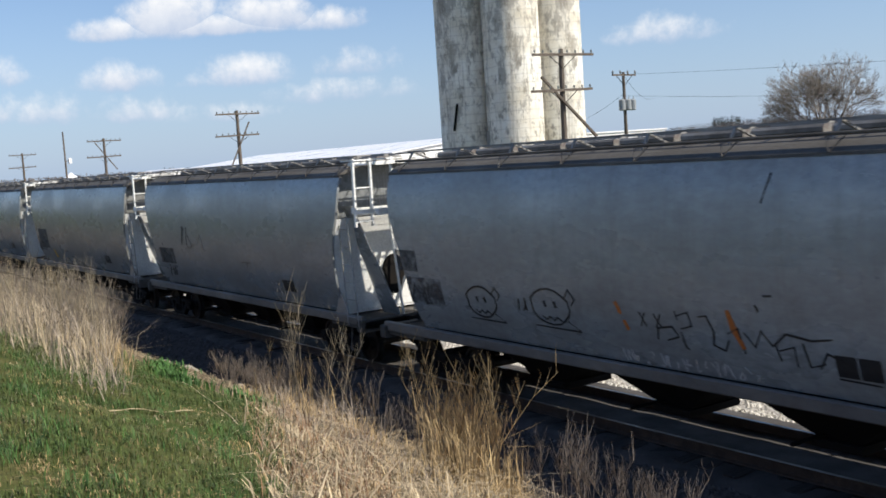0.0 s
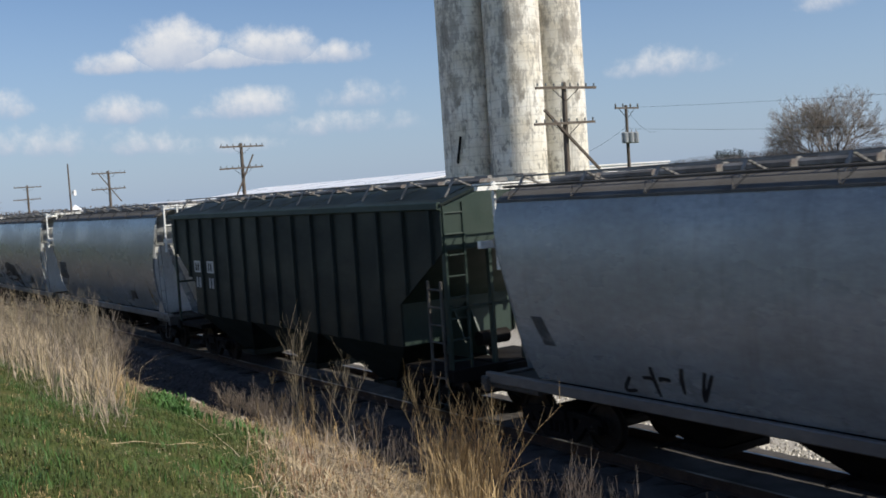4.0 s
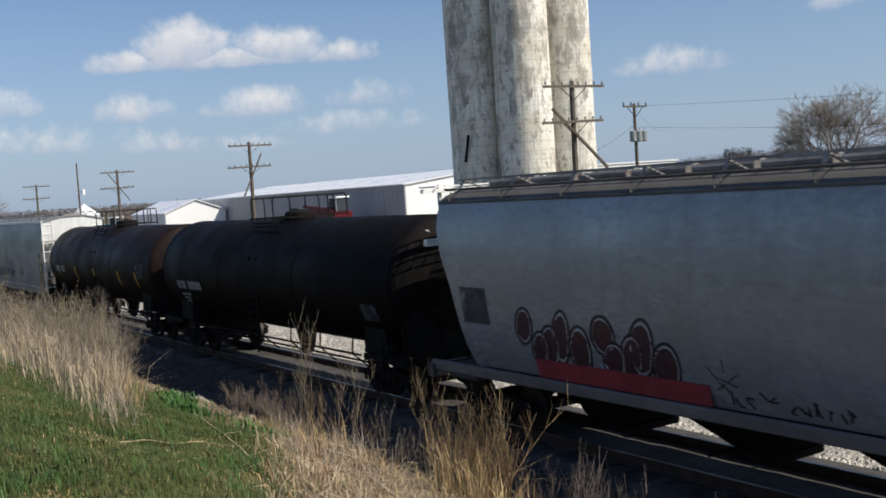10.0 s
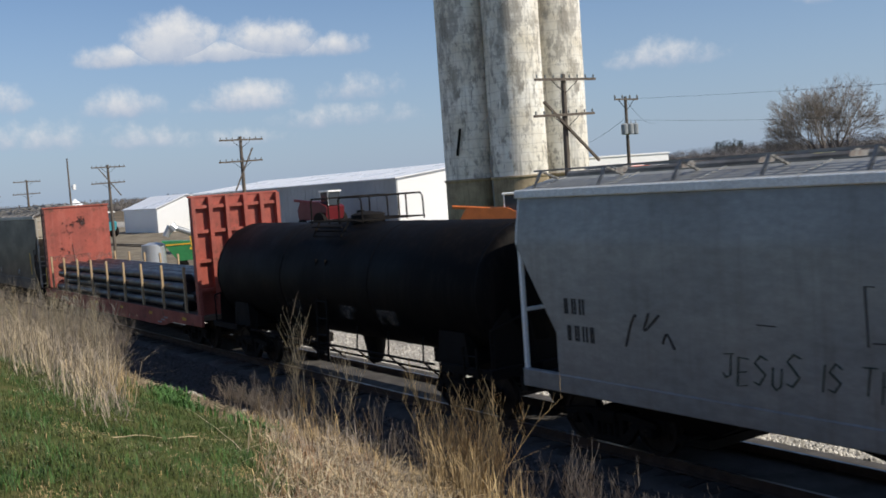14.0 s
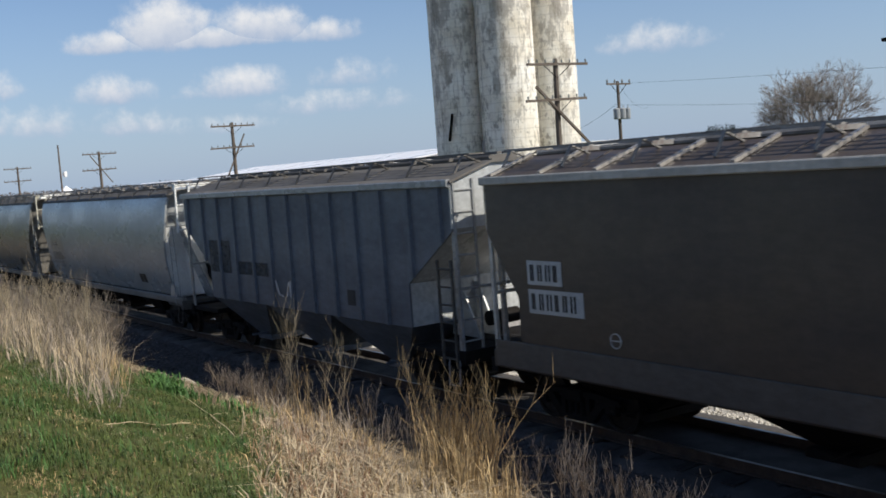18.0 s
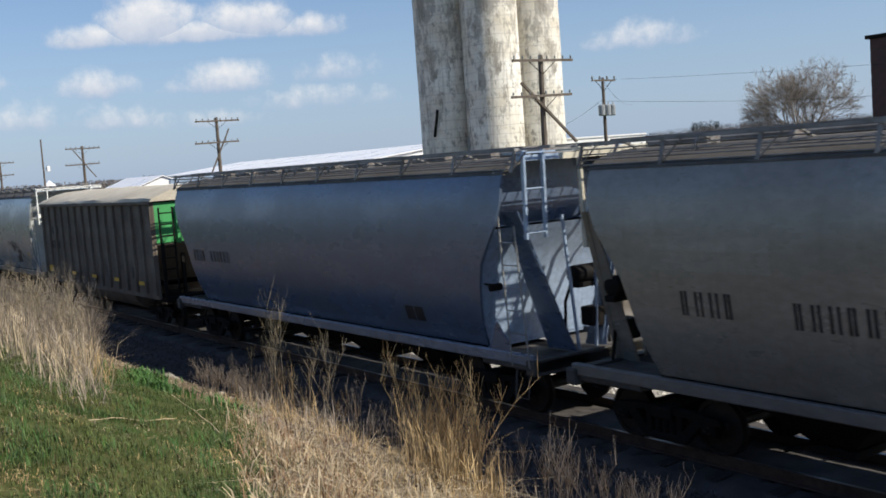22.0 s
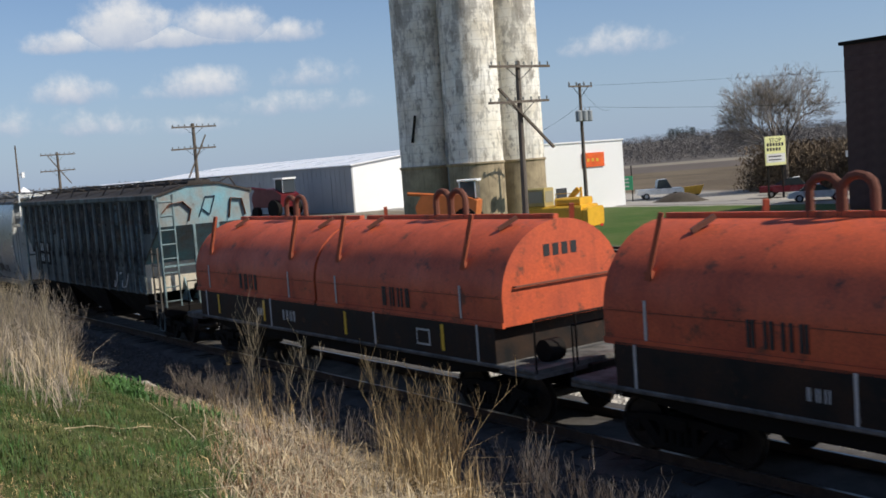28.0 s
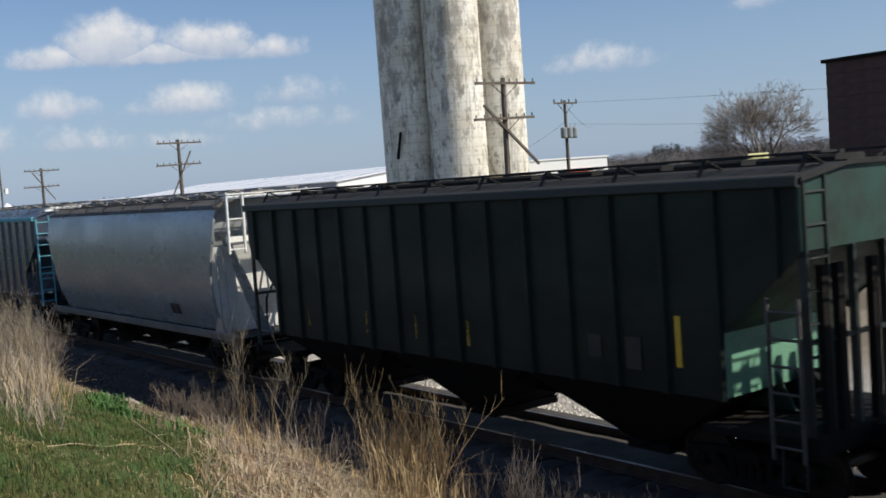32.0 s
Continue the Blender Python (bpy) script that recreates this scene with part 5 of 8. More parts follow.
            part("tie_strap", Shape().box(x - 0.025, x + 0.025, -1.484, -1.472, 1.85, 2.5), strap, hood)
            part("roof_cleat", Shape().bar((x + 0.35, -0.75, 3.46), (x + 0.55, -0.45, 3.66), 0.1, 0.08), rustbar, hood)
        y = lambda z: -1.478
        characters(hood, y, mid - 0.55, 1.98, 4, 0.38, LETTER_DARK)
        xe = x1
        s = Shape()
        for k in range(4):
            s.box(xe, xe + 0.006, -0.45 + k * 0.22, -0.45 + k * 0.22 + 0.15, 2.95, 3.17)
        part("stencil_mark", s, LETTER_DARK, hood, "worn stencilled marks")
        e = Shape().rod((x1 + 0.06, -1.2, 2.5), (x1 + 0.06, 1.2, 2.5), 0.02, 5).rod((x1 + 0.06, -1.2, 2.5), (x1, -1.2, 2.5), 0.02, 5).rod((x1 + 0.06, 1.2, 2.5), (x1, 1.2, 2.5), 0.02, 5)
        part("end_handrail", e, rustbar, hood)
    for x in (-half + 1.4, -2.2, 2.4, half - 1.5):
        part("frame_strap", Shape().box(x - 0.025, x + 0.025, -1.512, -1.5, 1.16, 1.82), strap, car)
    patch(car, lambda z: -1.502, half - 3.4, half - 2.95, 1.3, 1.62, LETTER_WHITE, "data_plate", "white data panel frame")
    patch(car, lambda z: -1.508, half - 3.36, half - 2.99, 1.34, 1.58, dark, "data_plate", "black data panel")
    if seed == 2:
        for x in (-half + 2.1, -2.6, 1.2, half - 2.6):
            patch(car, lambda z: -1.503, x, x + 0.1, 1.25, 1.75, YELLOW, "reflector", "yellow reflector dash")
    characters(car, lambda z: -1.5, -1.6, 1.35, 4, 0.24, LETTER_WHITE)
    characters(car, lambda z: -1.5, -2.9, 1.38, 3, 0.18, LETTER_WHITE)
    for e in (-1, 1):
        mm = pose(e * length / 2, 0, 0) @ (FLIP if e < 0 else Matrix())
        part("end_platform", lambda: Shape().box(-1.4, -0.42, -1.5, 1.5, 1.0, 1.08, 0.02), deck_grey, car, "", mm, key="kp")
        part("end_railing", lambda: Shape().pipe([(-0.46, -1.45, 1.1), (-0.46, -1.45, 2.0), (-0.46, 1.45, 2.0), (-0.46, 1.45, 1.1)], 0.02).rod((-0.46, -0.5, 1.1), (-0.46, -0.5, 2.0), 0.02).rod((-0.46, 0.5, 1.1), (-0.46, 0.5, 2.0), 0.02), BLACK, car, "", mm, key="kr")
        part("brake_cylinder", lambda: Shape().lathe([(-0.2, 0.05), (-0.18, 0.2), (0.18, 0.2), (0.2, 0.05)], "y", 14, (-0.9, -0.7, 1.35)), BLACK, car, "", mm, key="kb")
    return car

# ---- the cars in their order, front to rear ----
def paint(name, colour, dark=None, streak=0.35, rust=0.0, amount=0.55, rough=0.29, streak_colour=(0.09, 0.07, 0.055), spec=0.95):
    return material(name, colour, rough, 0.0, dark or tuple(c * 0.62 for c in colour), amount, 0.9, 9.0, 0.05, streak, streak_colour, (0.45, 1, 1), rust, sag=2.0, spec=spec)


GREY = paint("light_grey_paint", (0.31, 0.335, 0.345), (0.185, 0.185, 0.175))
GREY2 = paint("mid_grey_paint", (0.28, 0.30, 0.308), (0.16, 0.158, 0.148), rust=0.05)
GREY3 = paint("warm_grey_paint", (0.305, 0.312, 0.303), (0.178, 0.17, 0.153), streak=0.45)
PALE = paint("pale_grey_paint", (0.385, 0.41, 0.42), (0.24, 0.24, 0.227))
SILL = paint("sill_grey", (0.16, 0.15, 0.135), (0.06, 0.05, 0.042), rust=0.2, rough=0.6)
# white trim, raised to carry the sun on the car ends
TRIM = material("sunlit_white_trim", (0.88, 0.88, 0.84), 0.55, dark=(0.76, 0.74, 0.68), amount=0.5, scale=2.0, streak=0.2, streak_colour=(0.2, 0.16, 0.12), rust=0.15)


def data_marks(car, half, side, x, mat=PATCH, w=1.6, z=1.85, h=1.0):
    """A reporting mark on its painted panel, with data lines under it."""
    patch(car, side, x, x + w, z, z + h, mat, "patch_panel", "darker painted-over number panel")
    characters(car, side, x + 0.15, z + h * 0.55, 5, h * 0.26, LETTER_DARK)
    characters(car, side, x + 0.15, z + h * 0.12, 6, h * 0.26, LETTER_DARK)


def consolidated(car, half, side, x, z=1.5):
    for k in range(2):
        patch(car, side, x + k * 0.34, x + k * 0.34 + 0.31, z, z + 0.3, LETTER_DARK, "data_plate", "black data panel")


def hopper_a(i, label, body, trim=TRIM, seed=0, tags=(), **kw):
    car, half = round_hopper(i, label, body, trim, kw.pop("sill", SILL), **kw)
    consolidated(car, half, round_side, half - 3.3, 1.55)
    return car, half


def doodle(car, side, x, z, w, h, ear):
    """A sprayed round face: outline, two eyes, a zigzag mouth."""
    ring = [(x + w * math.cos(a * math.tau / 16) * (1 + 0.08 * math.sin(a * 2.1)), z + h * math.sin(a * math.tau / 16)) for a in range(17)]
    tag(car, side, [ring, [(x + w * (-0.5 + 0.2 * k), z - h * (0.75 if k % 2 else 0.55)) for k in range(6)]], SPRAY_BLACK, 0.035)
    for d in (-0.28, 0.25):
        tag(car, side, [[(x + w * d, z + h * 0.32), (x + w * (d + 0.08), z - h * 0.02)]], SPRAY_BLACK, 0.09)
    tag(car, side, [[(x + ear * w * 0.8, z + h * 0.5), (x + ear * w * 1.1, z + h * 1.05), (x + ear * w * 1.35, z + h * 0.55), (x + ear * w * 1.15, z + h * 0.2)],
                    [(x - w, z - h * 1.15), (x + w * 1.4, z - h * 1.2), (x + w * 0.8, z - h * 0.7)]], SPRAY_BLACK, 0.035)


# front car, tagged all along its lower side
c, h = hopper_a(0, "light grey covered hopper car scrawled with black and orange graffiti", GREY)
patch(c, round_side, -6.6, -5.85, 2.42, 2.85, PATCH, "patch_panel", "darker painted-over number panel")
patch(c, round_side, -6.35, -5.1, 1.75, 2.3, smear("faint_tag_grey", (0.10, 0.085, 0.08), 0.42, 0.6, 3.0), "graffiti_fill", "faded smudge of old graffiti")
tag(c, round_side, scrawl(2, -6.2, 1.75, 3, 0.4), SPRAY_BLACK, 0.03)
doodle(c, round_side, -3.85, 1.95, 0.45, 0.3, 1)
doodle(c, round_side, -1.85, 2.02, 0.5, 0.32, 1)
tag(c, round_side, scrawl(3, -2.75, 1.85, 2, 0.25), SPRAY_BLACK, 0.03)
tag(c, round_side, [[(0.3, 2.12), (0.42, 1.9)], [(0.42, 2.12), (0.3, 1.9)], [(0.6, 2.12), (0.74, 1.9)], [(0.74, 2.12), (0.62, 1.9)],
                    [(0.6, 1.72), (0.65, 1.9), (0.95, 1.95), (1.05, 1.8), (0.8, 1.72)], [(1.05, 2.2), (1.15, 1.65), (1.2, 1.62)], [(1.05, 2.12), (1.3, 2.2), (1.35, 2.0), (1.12, 1.93)],
                    [(1.5, 2.15), (1.65, 2.18), (1.75, 1.95), (1.7, 1.75), (1.9, 1.68), (2.0, 1.85)], [(2.0, 1.95), (2.2, 2.05), (2.25, 1.68)], [(2.3, 2.0), (2.45, 1.8), (2.6, 2.05), (2.75, 1.85), (3.0, 2.05), (3.4, 2.0), (3.7, 2.05)],
                    [(2.8, 1.9), (2.85, 1.65)], [(2.85, 1.8), (3.1, 1.88), (3.1, 1.6)], [(3.25, 1.95), (3.3, 1.62), (3.55, 1.7)], [(3.45, 1.62), (3.6, 1.85), (3.85, 1.75), (3.7, 1.52), (4.3, 1.5)]], SPRAY_BLACK, 0.035)
tag(c, round_side, [[(-0.2, 2.25), (0.0, 1.8)], [(2.05, 2.3), (2.12, 2.05), (2.25, 1.75)]], SPRAY_ORANGE, 0.11)
tag(c, round_side, scrawl(9, -0.3, 1.26, 18, 0.2), SPRAY_WHITE, 0.025)
tag(c, round_side, [[(2.7, 2.55), (2.85, 2.56)], [(2.55, 2.42), (2.6, 2.32)], [(2.9, 4.2), (2.75, 3.8)]], SPRAY_BLACK, 0.05)
c, h = hopper_a(1, "light grey covered hopper car with a number panel and small tags", GREY2)
data_marks(c, h, round_side, -h + 1.1, w=1.3, z=1.9, h=0.5)
tag(c, round_side, scrawl(12, -h + 3.4, 2.5, 2, 0.6) + scrawl(13, -h + 1.6, 1.5, 3, 0.32), SPRAY_BLACK, 0.04)
tag(c, round_side, [[(1.0, 2.2), (1.6, 2.2)], [(1.3, 1.8), (1.35, 2.2)], [(-h + 4.6, 2.6), (-h + 4.9, 2.9), (-h + 5.0, 2.4)]], SPRAY_BLACK, 0.03)
c, h = hopper_a(2, "grey covered hopper car with a grimy number panel", GREY3)
data_marks(c, h, round_side, -5.85, z=1.85, h=0.85, w=1.5)
patch(c, round_side, -6.35, -5.9, 1.72, 2.05, PATCH, "patch_panel", "dark patch beside the number", 0.1)
patch(c, round_side, -3.85, -3.6, 1.45, 1.8, YELLOW, "reflector", "faded yellow stripe", -0.12)
tag(c, round_side, scrawl(21, -1.2, 2.6, 1, 0.5), SPRAY_BLACK, 0.05)
tag(c, round_side, [[(-2.9, 2.95), (-2.85, 2.86)], [(-2.2, 2.7), (-2.15, 2.66)], [(-3.75, 2.35), (-3.5, 2.35), (-3.5, 2.15)]], SPRAY_BLACK, 0.05)
c, h = hopper_a(3, "light grey covered hopper car with dark lower panels", GREY)
patch(c, round_side, -h + 1.3, -h + 1.6, 1.9, 2.4, PATCH, skew=-0.25)
tag(c, round_side, scrawl(31, -h + 3.2, 1.3, 5, 0.5), SPRAY_BLACK, 0.06)
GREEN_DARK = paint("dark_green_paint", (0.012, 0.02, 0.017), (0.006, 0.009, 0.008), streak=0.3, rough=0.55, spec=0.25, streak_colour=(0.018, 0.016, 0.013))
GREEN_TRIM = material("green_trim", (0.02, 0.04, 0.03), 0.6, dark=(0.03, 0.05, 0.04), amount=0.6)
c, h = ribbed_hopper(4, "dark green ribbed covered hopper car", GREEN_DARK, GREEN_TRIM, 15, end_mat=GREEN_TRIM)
for x in (-h + 1.75, -h + 2.75):
    patch(c, lambda z: -1.505, x, x + 0.7, 2.7, 3.05, LETTER_WHITE, "stencil_panel", "white number panel")
    characters(c, lambda z: -1.512, x + 0.1, 2.75, 2, 0.24, LETTER_DARK)
    characters(c, lambda z: -1.505, x + 0.1, 2.25, 2, 0.3, LETTER_WHITE)
c, h = hopper_a(5, "dark grey covered hopper car with a dented side", GREY2)
data_marks(c, h, round_side, -h + 0.9, z=2.0, h=0.7, w=1.1)
# dents drawn flat: black strokes stand for their shade
for x in (-h + 3.6, -h + 6.2):
    tag(c, round_side, [[(x, 3.22), (x + 1.5, 3.14)]], SPRAY_BLACK, 0.03, "dent_shade_line", "long dark stroke for a dent's shade")
tag(c, round_side, scrawl(51, 1.2, 2.2, 2, 0.3), SPRAY_BLACK, 0.02)
patch(c, round_side, h - 1.0, h - 0.84, 1.45, 2.3, smear("worn_yellow_stripe", (0.42, 0.25, 0.03), 0.42, 0.6, 2.0), "reflector", "faded yellow stripe", -0.25)
c, h = hopper_a(6, "grey covered hopper car with a rusty brown smear of graffiti", GREY)
data_marks(c, h, round_side, -6.05, z=2.03, h=0.66, w=1.55)
SOOT = smear("dark_overspray", (0.022, 0.017, 0.014), 0.36, 0.52, 1.8)
tag(c, round_side, [[(-1.7, 1.75), (-1.3, 2.15), (-0.8, 2.25), (0.0, 2.15), (0.7, 2.1), (0.9, 1.85), (1.5, 1.6)], [(-1.4, 1.7), (-0.6, 1.75), (0.3, 1.75), (1.2, 1.55), (1.5, 1.35)]], SOOT, 0.46, "graffiti_fill", "dark smeared graffiti block")
tag(c, round_side, [[(-1.0, 2.3), (-0.95, 1.85)], [(0.75, 1.95), (1.0, 1.75)], [(0.4, 1.6), (0.8, 1.65)]], smear("rust_orange_spray", (0.22, 0.07, 0.02), 0.4, 0.58, 3.0), 0.16, "graffiti_stroke", "rusty orange spray")
tag(c, round_side, scrawl(61, -2.6, 2.0, 4, 0.2) + scrawl(63, 1.2, 2.15, 4, 0.25) + scrawl(62, 2.05, 1.85, 4, 0.32), SPRAY_BLACK, 0.03)
patch(c, round_side, -3.75, -3.0, 1.58, 1.76, PATCH, skew=0.1)
c, h = hopper_a(7, "grey covered hopper car with a patched number panel", GREY2)
data_marks(c, h, round_side, -6.36, z=1.9, h=0.97, w=1.45)
patch(c, round_side, -6.8, -6.3, 1.68, 2.05, PATCH, "patch_panel", "dark patch beside the number", 0.1)
patch(c, round_side, -3.3, -2.3, 1.5, 1.72, PATCH, "patch_panel", "dark smudged patch", 0.15)
tag(c, round_side, [[(-4.4, 1.7), (-4.1, 1.8)], [(-1.6, 1.65), (-1.2, 1.62)]], smear("faint_yellow", (0.45, 0.28, 0.04), 0.4, 0.6, 3.0), 0.25, "graffiti_stroke", "faint yellow smear")
tag(c, round_side, [[(-2.05, 3.05), (-1.85, 3.07)], [(-0.95, 3.1), (-0.7, 3.04)], [(-3.9, 2.42), (-3.7, 2.42)], [(-3.45, 2.38), (-3.25, 2.38)], [(-3.1, 2.36), (-2.95, 2.36)], [(-1.3, 3.15), (-1.25, 3.15)]], SPRAY_BLACK, 0.06)
tag(c, round_side, scrawl(71, 1.5, 1.6, 4, 0.5), SPRAY_BLACK, 0.04)
c, h = hopper_a(8, "grey covered hopper car with maroon and black bubble graffiti", GREY)
patch(c, round_side, -6.05, -5.2, 2.1, 2.8, PATCH, "patch_panel", "dark smudged number panel", 0.0)
BUBBLE = material("dark_maroon_spray", (0.075, 0.03, 0.033), 0.55)
part("graffiti_base", Shape().add([(-4.05, -1.405, 1.57), (-0.05, -1.405, 1.57), (-0.05, -1.33, 1.24), (-4.05, -1.33, 1.24), (-4.05, -1.38, 1.57), (-0.05, -1.38, 1.57), (-0.05, -1.30, 1.24), (-4.05, -1.30, 1.24)],
     [(0, 1, 2, 3), (7, 6, 5, 4), (0, 4, 5, 1), (1, 5, 6, 2), (2, 6, 7, 3), (3, 7, 4, 0)]), SPRAY_PINK, c, "dark red band under the graffiti letters")
for x, z, w, g, lean in ((-4.2, 2.16, 0.21, 0.3, -0.2), (-3.86, 1.76, 0.2, 0.3, -0.3), (-3.56, 1.84, 0.23, 0.34, -0.2), (-3.22, 2.02, 0.2, 0.44, -0.25), (-2.78, 1.82, 0.24, 0.4, -0.15),
                         (-2.14, 2.14, 0.25, 0.3, -0.05), (-1.98, 1.74, 0.24, 0.28, -0.2), (-1.56, 1.82, 0.22, 0.36, -0.25), (-1.3, 2.0, 0.24, 0.44, -0.22), (-0.84, 1.74, 0.26, 0.36, -0.2)):
    oval = lambda f: [(x + f * w * math.cos(a * math.tau / 18) - lean * f * g * math.sin(a * math.tau / 18), z + f * g * math.sin(a * math.tau / 18)) for a in range(19)]
    tag(c, round_side, [oval(1.12)], SPRAY_BLACK, 0.05, "graffiti_stroke", "black outline of a bubble letter")
    tag(c, round_side, [oval(0.96)], SPRAY_WHITE, 0.025, "graffiti_stroke", "thin white edge of a bubble letter")
    for f in (0.72, 0.42, 0.16):
        tag(c, round_side, [oval(f)], BUBBLE, 0.15, "graffiti_fill", "maroon fill of a bubble letter")
for k in range(8):
    tag(c, round_side, [[(-3.9 + 0.48 * k, 1.56), (-3.92 + 0.48 * k, 1.3)]], SPRAY_WHITE, 0.03, "graffiti_stroke", "white tick on the red band")
tag(c, round_side, [[(0.0, 1.85), (0.25, 1.55)], [(0.3, 2.0), (0.28, 1.5)], [(0.55, 1.8), (0.1, 1.52)], [(0.2, 1.7), (0.5, 1.6)]] + scrawl(82, 0.25, 1.3, 5, 0.26) + scrawl(83, 1.35, 1.32, 6, 0.24), SPRAY_BLACK, 0.03)

TANK_BLACK = material("tank_black", (0.005, 0.0047, 0.0047), 0.6, spec=0.06, dark=(0.011, 0.009, 0.008), amount=0.6, scale=0.8, streak=0.2, streak_colour=(0.07, 0.05, 0.04), rust=0.0)
TANK_BROWN = material("tank_brown", (0.017, 0.0095, 0.008), 0.55, spec=0.12, dark=(0.013, 0.009, 0.0085), amount=0.6, scale=0.8, streak=0.3)
c, h, side, zc = tank_car(9, "long black tank car with a railed platform", TANK_BLACK, None, 1.56)
characters(c, side, -h + 1.6, zc - 0.5, 11, 0.26, LETTER_WHITE, (4,))
for k in range(3):
    characters(c, side, -h + 1.7, zc - 0.72 - 0.12 * k, 14 - 3 * k, 0.07, LETTER_WHITE, (5, 9))
patch(c, side, h - 1.7, h - 1.0, zc - 0.75, zc - 0.35, PATCH, "placard_holder", "grey placard holder")
for line in scrawl(90, -0.7, 0.2, 4, 0.5):
    part("graffiti_stroke", Shape().pipe([(h - 0.18, u, zc + 0.5 + w) for u, w in line], 0.02, 4), SPRAY_WHITE, c, "white scrawl on the tank end")
c, h, side, zc = tank_car(10, "brown-black tank car with yellow reflector dashes", TANK_BROWN, None, 1.52)
characters(c, side, -h + 1.4, zc - 0.35, 8, 0.26, LETTER_WHITE, (4,))
for x in (-5.6, -2.7, 0.1, 3.4, 5.5):
    patch(c, side, x, x + 0.1, zc - 0.65, zc - 0.1, YELLOW, "reflector", "yellow reflector dash", -0.12)
patch(c, side, 5.55, 6.4, zc - 0.3, zc + 0.2, PATCH, "data_plate", "grey data panel")
for k in range(3):
    for j in range(8 - k):
        s = Shape().box(h - 0.06, h - 0.005, 0.1 + j * 0.09, 0.1 + j * 0.09 + 0.06, zc + 0.35 - k * 0.14, zc + 0.35 - k * 0.14 + (0.16 if k == 0 else 0.08))
        part("stencil_mark", s, YELLOW, c, "yellow stencilled marks on the tank end")
AEX = paint("chalky_grey_paint", (0.27, 0.275, 0.262), (0.16, 0.152, 0.14), streak=0.45, rough=0.45)
# dark low_mat paints the shade of the recess under the slope
c, h = ribbed_hopper(11, "chalky light grey hopper car with smooth sides and a white end", AEX, TRIM, 0, kink=0.14, cut=0.95, end_mat=WHITE, sill=True, slope_low=2.0, low_mat=SILL_DARK, ridge=4.6)
flat = lambda z: -1.505
characters(c, flat, -h + 1.2, 2.35, 3, 0.26, LETTER_DARK)
characters(c, flat, -h + 1.25, 1.9, 4, 0.26, LETTER_DARK)
tag(c, flat, scrawl(110, -4.9, 1.95, 3, 0.5), SPRAY_BLACK, 0.035)
hand_words(c, flat, "JESUS IS THE WAY", -3.05, 1.62, 0.36, material("spray_green_black", (0.02, 0.045, 0.035), 0.5))
tag(c, flat, [[(-0.72, 2.3), (-0.74, 3.05), (-0.6, 3.05)], [(-0.66, 2.35), (-0.35, 2.36)], [(-2.4, 2.45), (-2.1, 2.45)]], SPRAY_BLACK, 0.025)
patch(c, flat, 2.4, 3.2, 1.75, 2.1, SILL, "patch_panel", "mismatched paint patch")
patch(c, flat, 0.2, 0.55, 1.8, 2.4, SILL, "patch_panel", "mismatched paint patch")
c, h, side, zc = tank_car(12, "short black tank car with grimy patches", TANK_BLACK, None, 1.42)
for x in (-2.2, 0.6, 2.4):
    patch(c, side, x, x + 0.8, zc - 0.8, zc - 0.45, smear("grey_smudge", (0.12, 0.11, 0.10), 0.4, 0.62), "smudge", "dusty grey smudge", 0.1)
bulkhead_flat(13)
BROWN = paint("brown_paint", (0.075, 0.058, 0.045), (0.04, 0.03, 0.024), streak=0.35, rough=0.45, spec=0.5)
# beige end keyed to sunlight in its colour, against the darker sides
c, h = ribbed_hopper(14, "brown-grey covered hopper car with smooth sides", BROWN, paint("brown_trim", (0.5, 0.47, 0.41), rough=0.6), 0, cut=0.8, end_mat=paint("beige_end_sunlit", (0.52, 0.46, 0.36)), sill=True, slope_low=2.3, outlets=4, low_mat=SILL_DARK)
part("side_skirt", Shape().box(-h + 0.1, h - 0.1, -1.545, -1.51, 1.02, 1.5, 0.01), paint("brown_skirt", (0.115, 0.1, 0.085), rough=0.55, spec=0.4), c, "paler ledge along the lower side")
patch(c, lambda z: -1.506, h - 1.55, h - 1.42, 1.7, 2.7, YELLOW, "reflector", "dull yellow stripe", -0.1)
for z in (2.55, 2.05):
    patch(c, lambda z: -1.505, -h + 1.1, -h + (2.0 if z > 2.3 else 2.5), z, z + 0.42, LETTER_WHITE, "stencil_panel", "white number panel")
    characters(c, lambda z: -1.513, -h + 1.18, z + 0.07, 4 if z > 2.3 else 6, 0.28, LETTER_DARK)
for x in (-h + 3.2, 0.0, h - 4.2):
    ring = Shape()
    ring.pipe([(x + 0.12 * math.cos(a * math.tau / 12), -1.508, 1.75 + 0.12 * math.sin(a * math.tau / 12)) for a in range(13)], 0.012, 4).rod((x - 0.1, -1.508, 1.75), (x + 0.1, -1.508, 1.75), 0.012, 4)
    part("target_mark", ring, LETTER_WHITE, c, "small round target mark")
for k in range(13):
    x = -h + 0.2 + k * (2 * h - 0.4) / 12
    part("roof_rib", lambda: Shape().bar((0, -1.5, 4.47), (0, -0.5, 4.80), 0.08, 0.05), paint("roof_rib_grey", (0.3, 0.28, 0.25)), c, "pale rib across the roof", pose(x, 0, 0), key="rr")
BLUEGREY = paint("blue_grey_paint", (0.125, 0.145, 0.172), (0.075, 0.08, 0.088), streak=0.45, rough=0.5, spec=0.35)
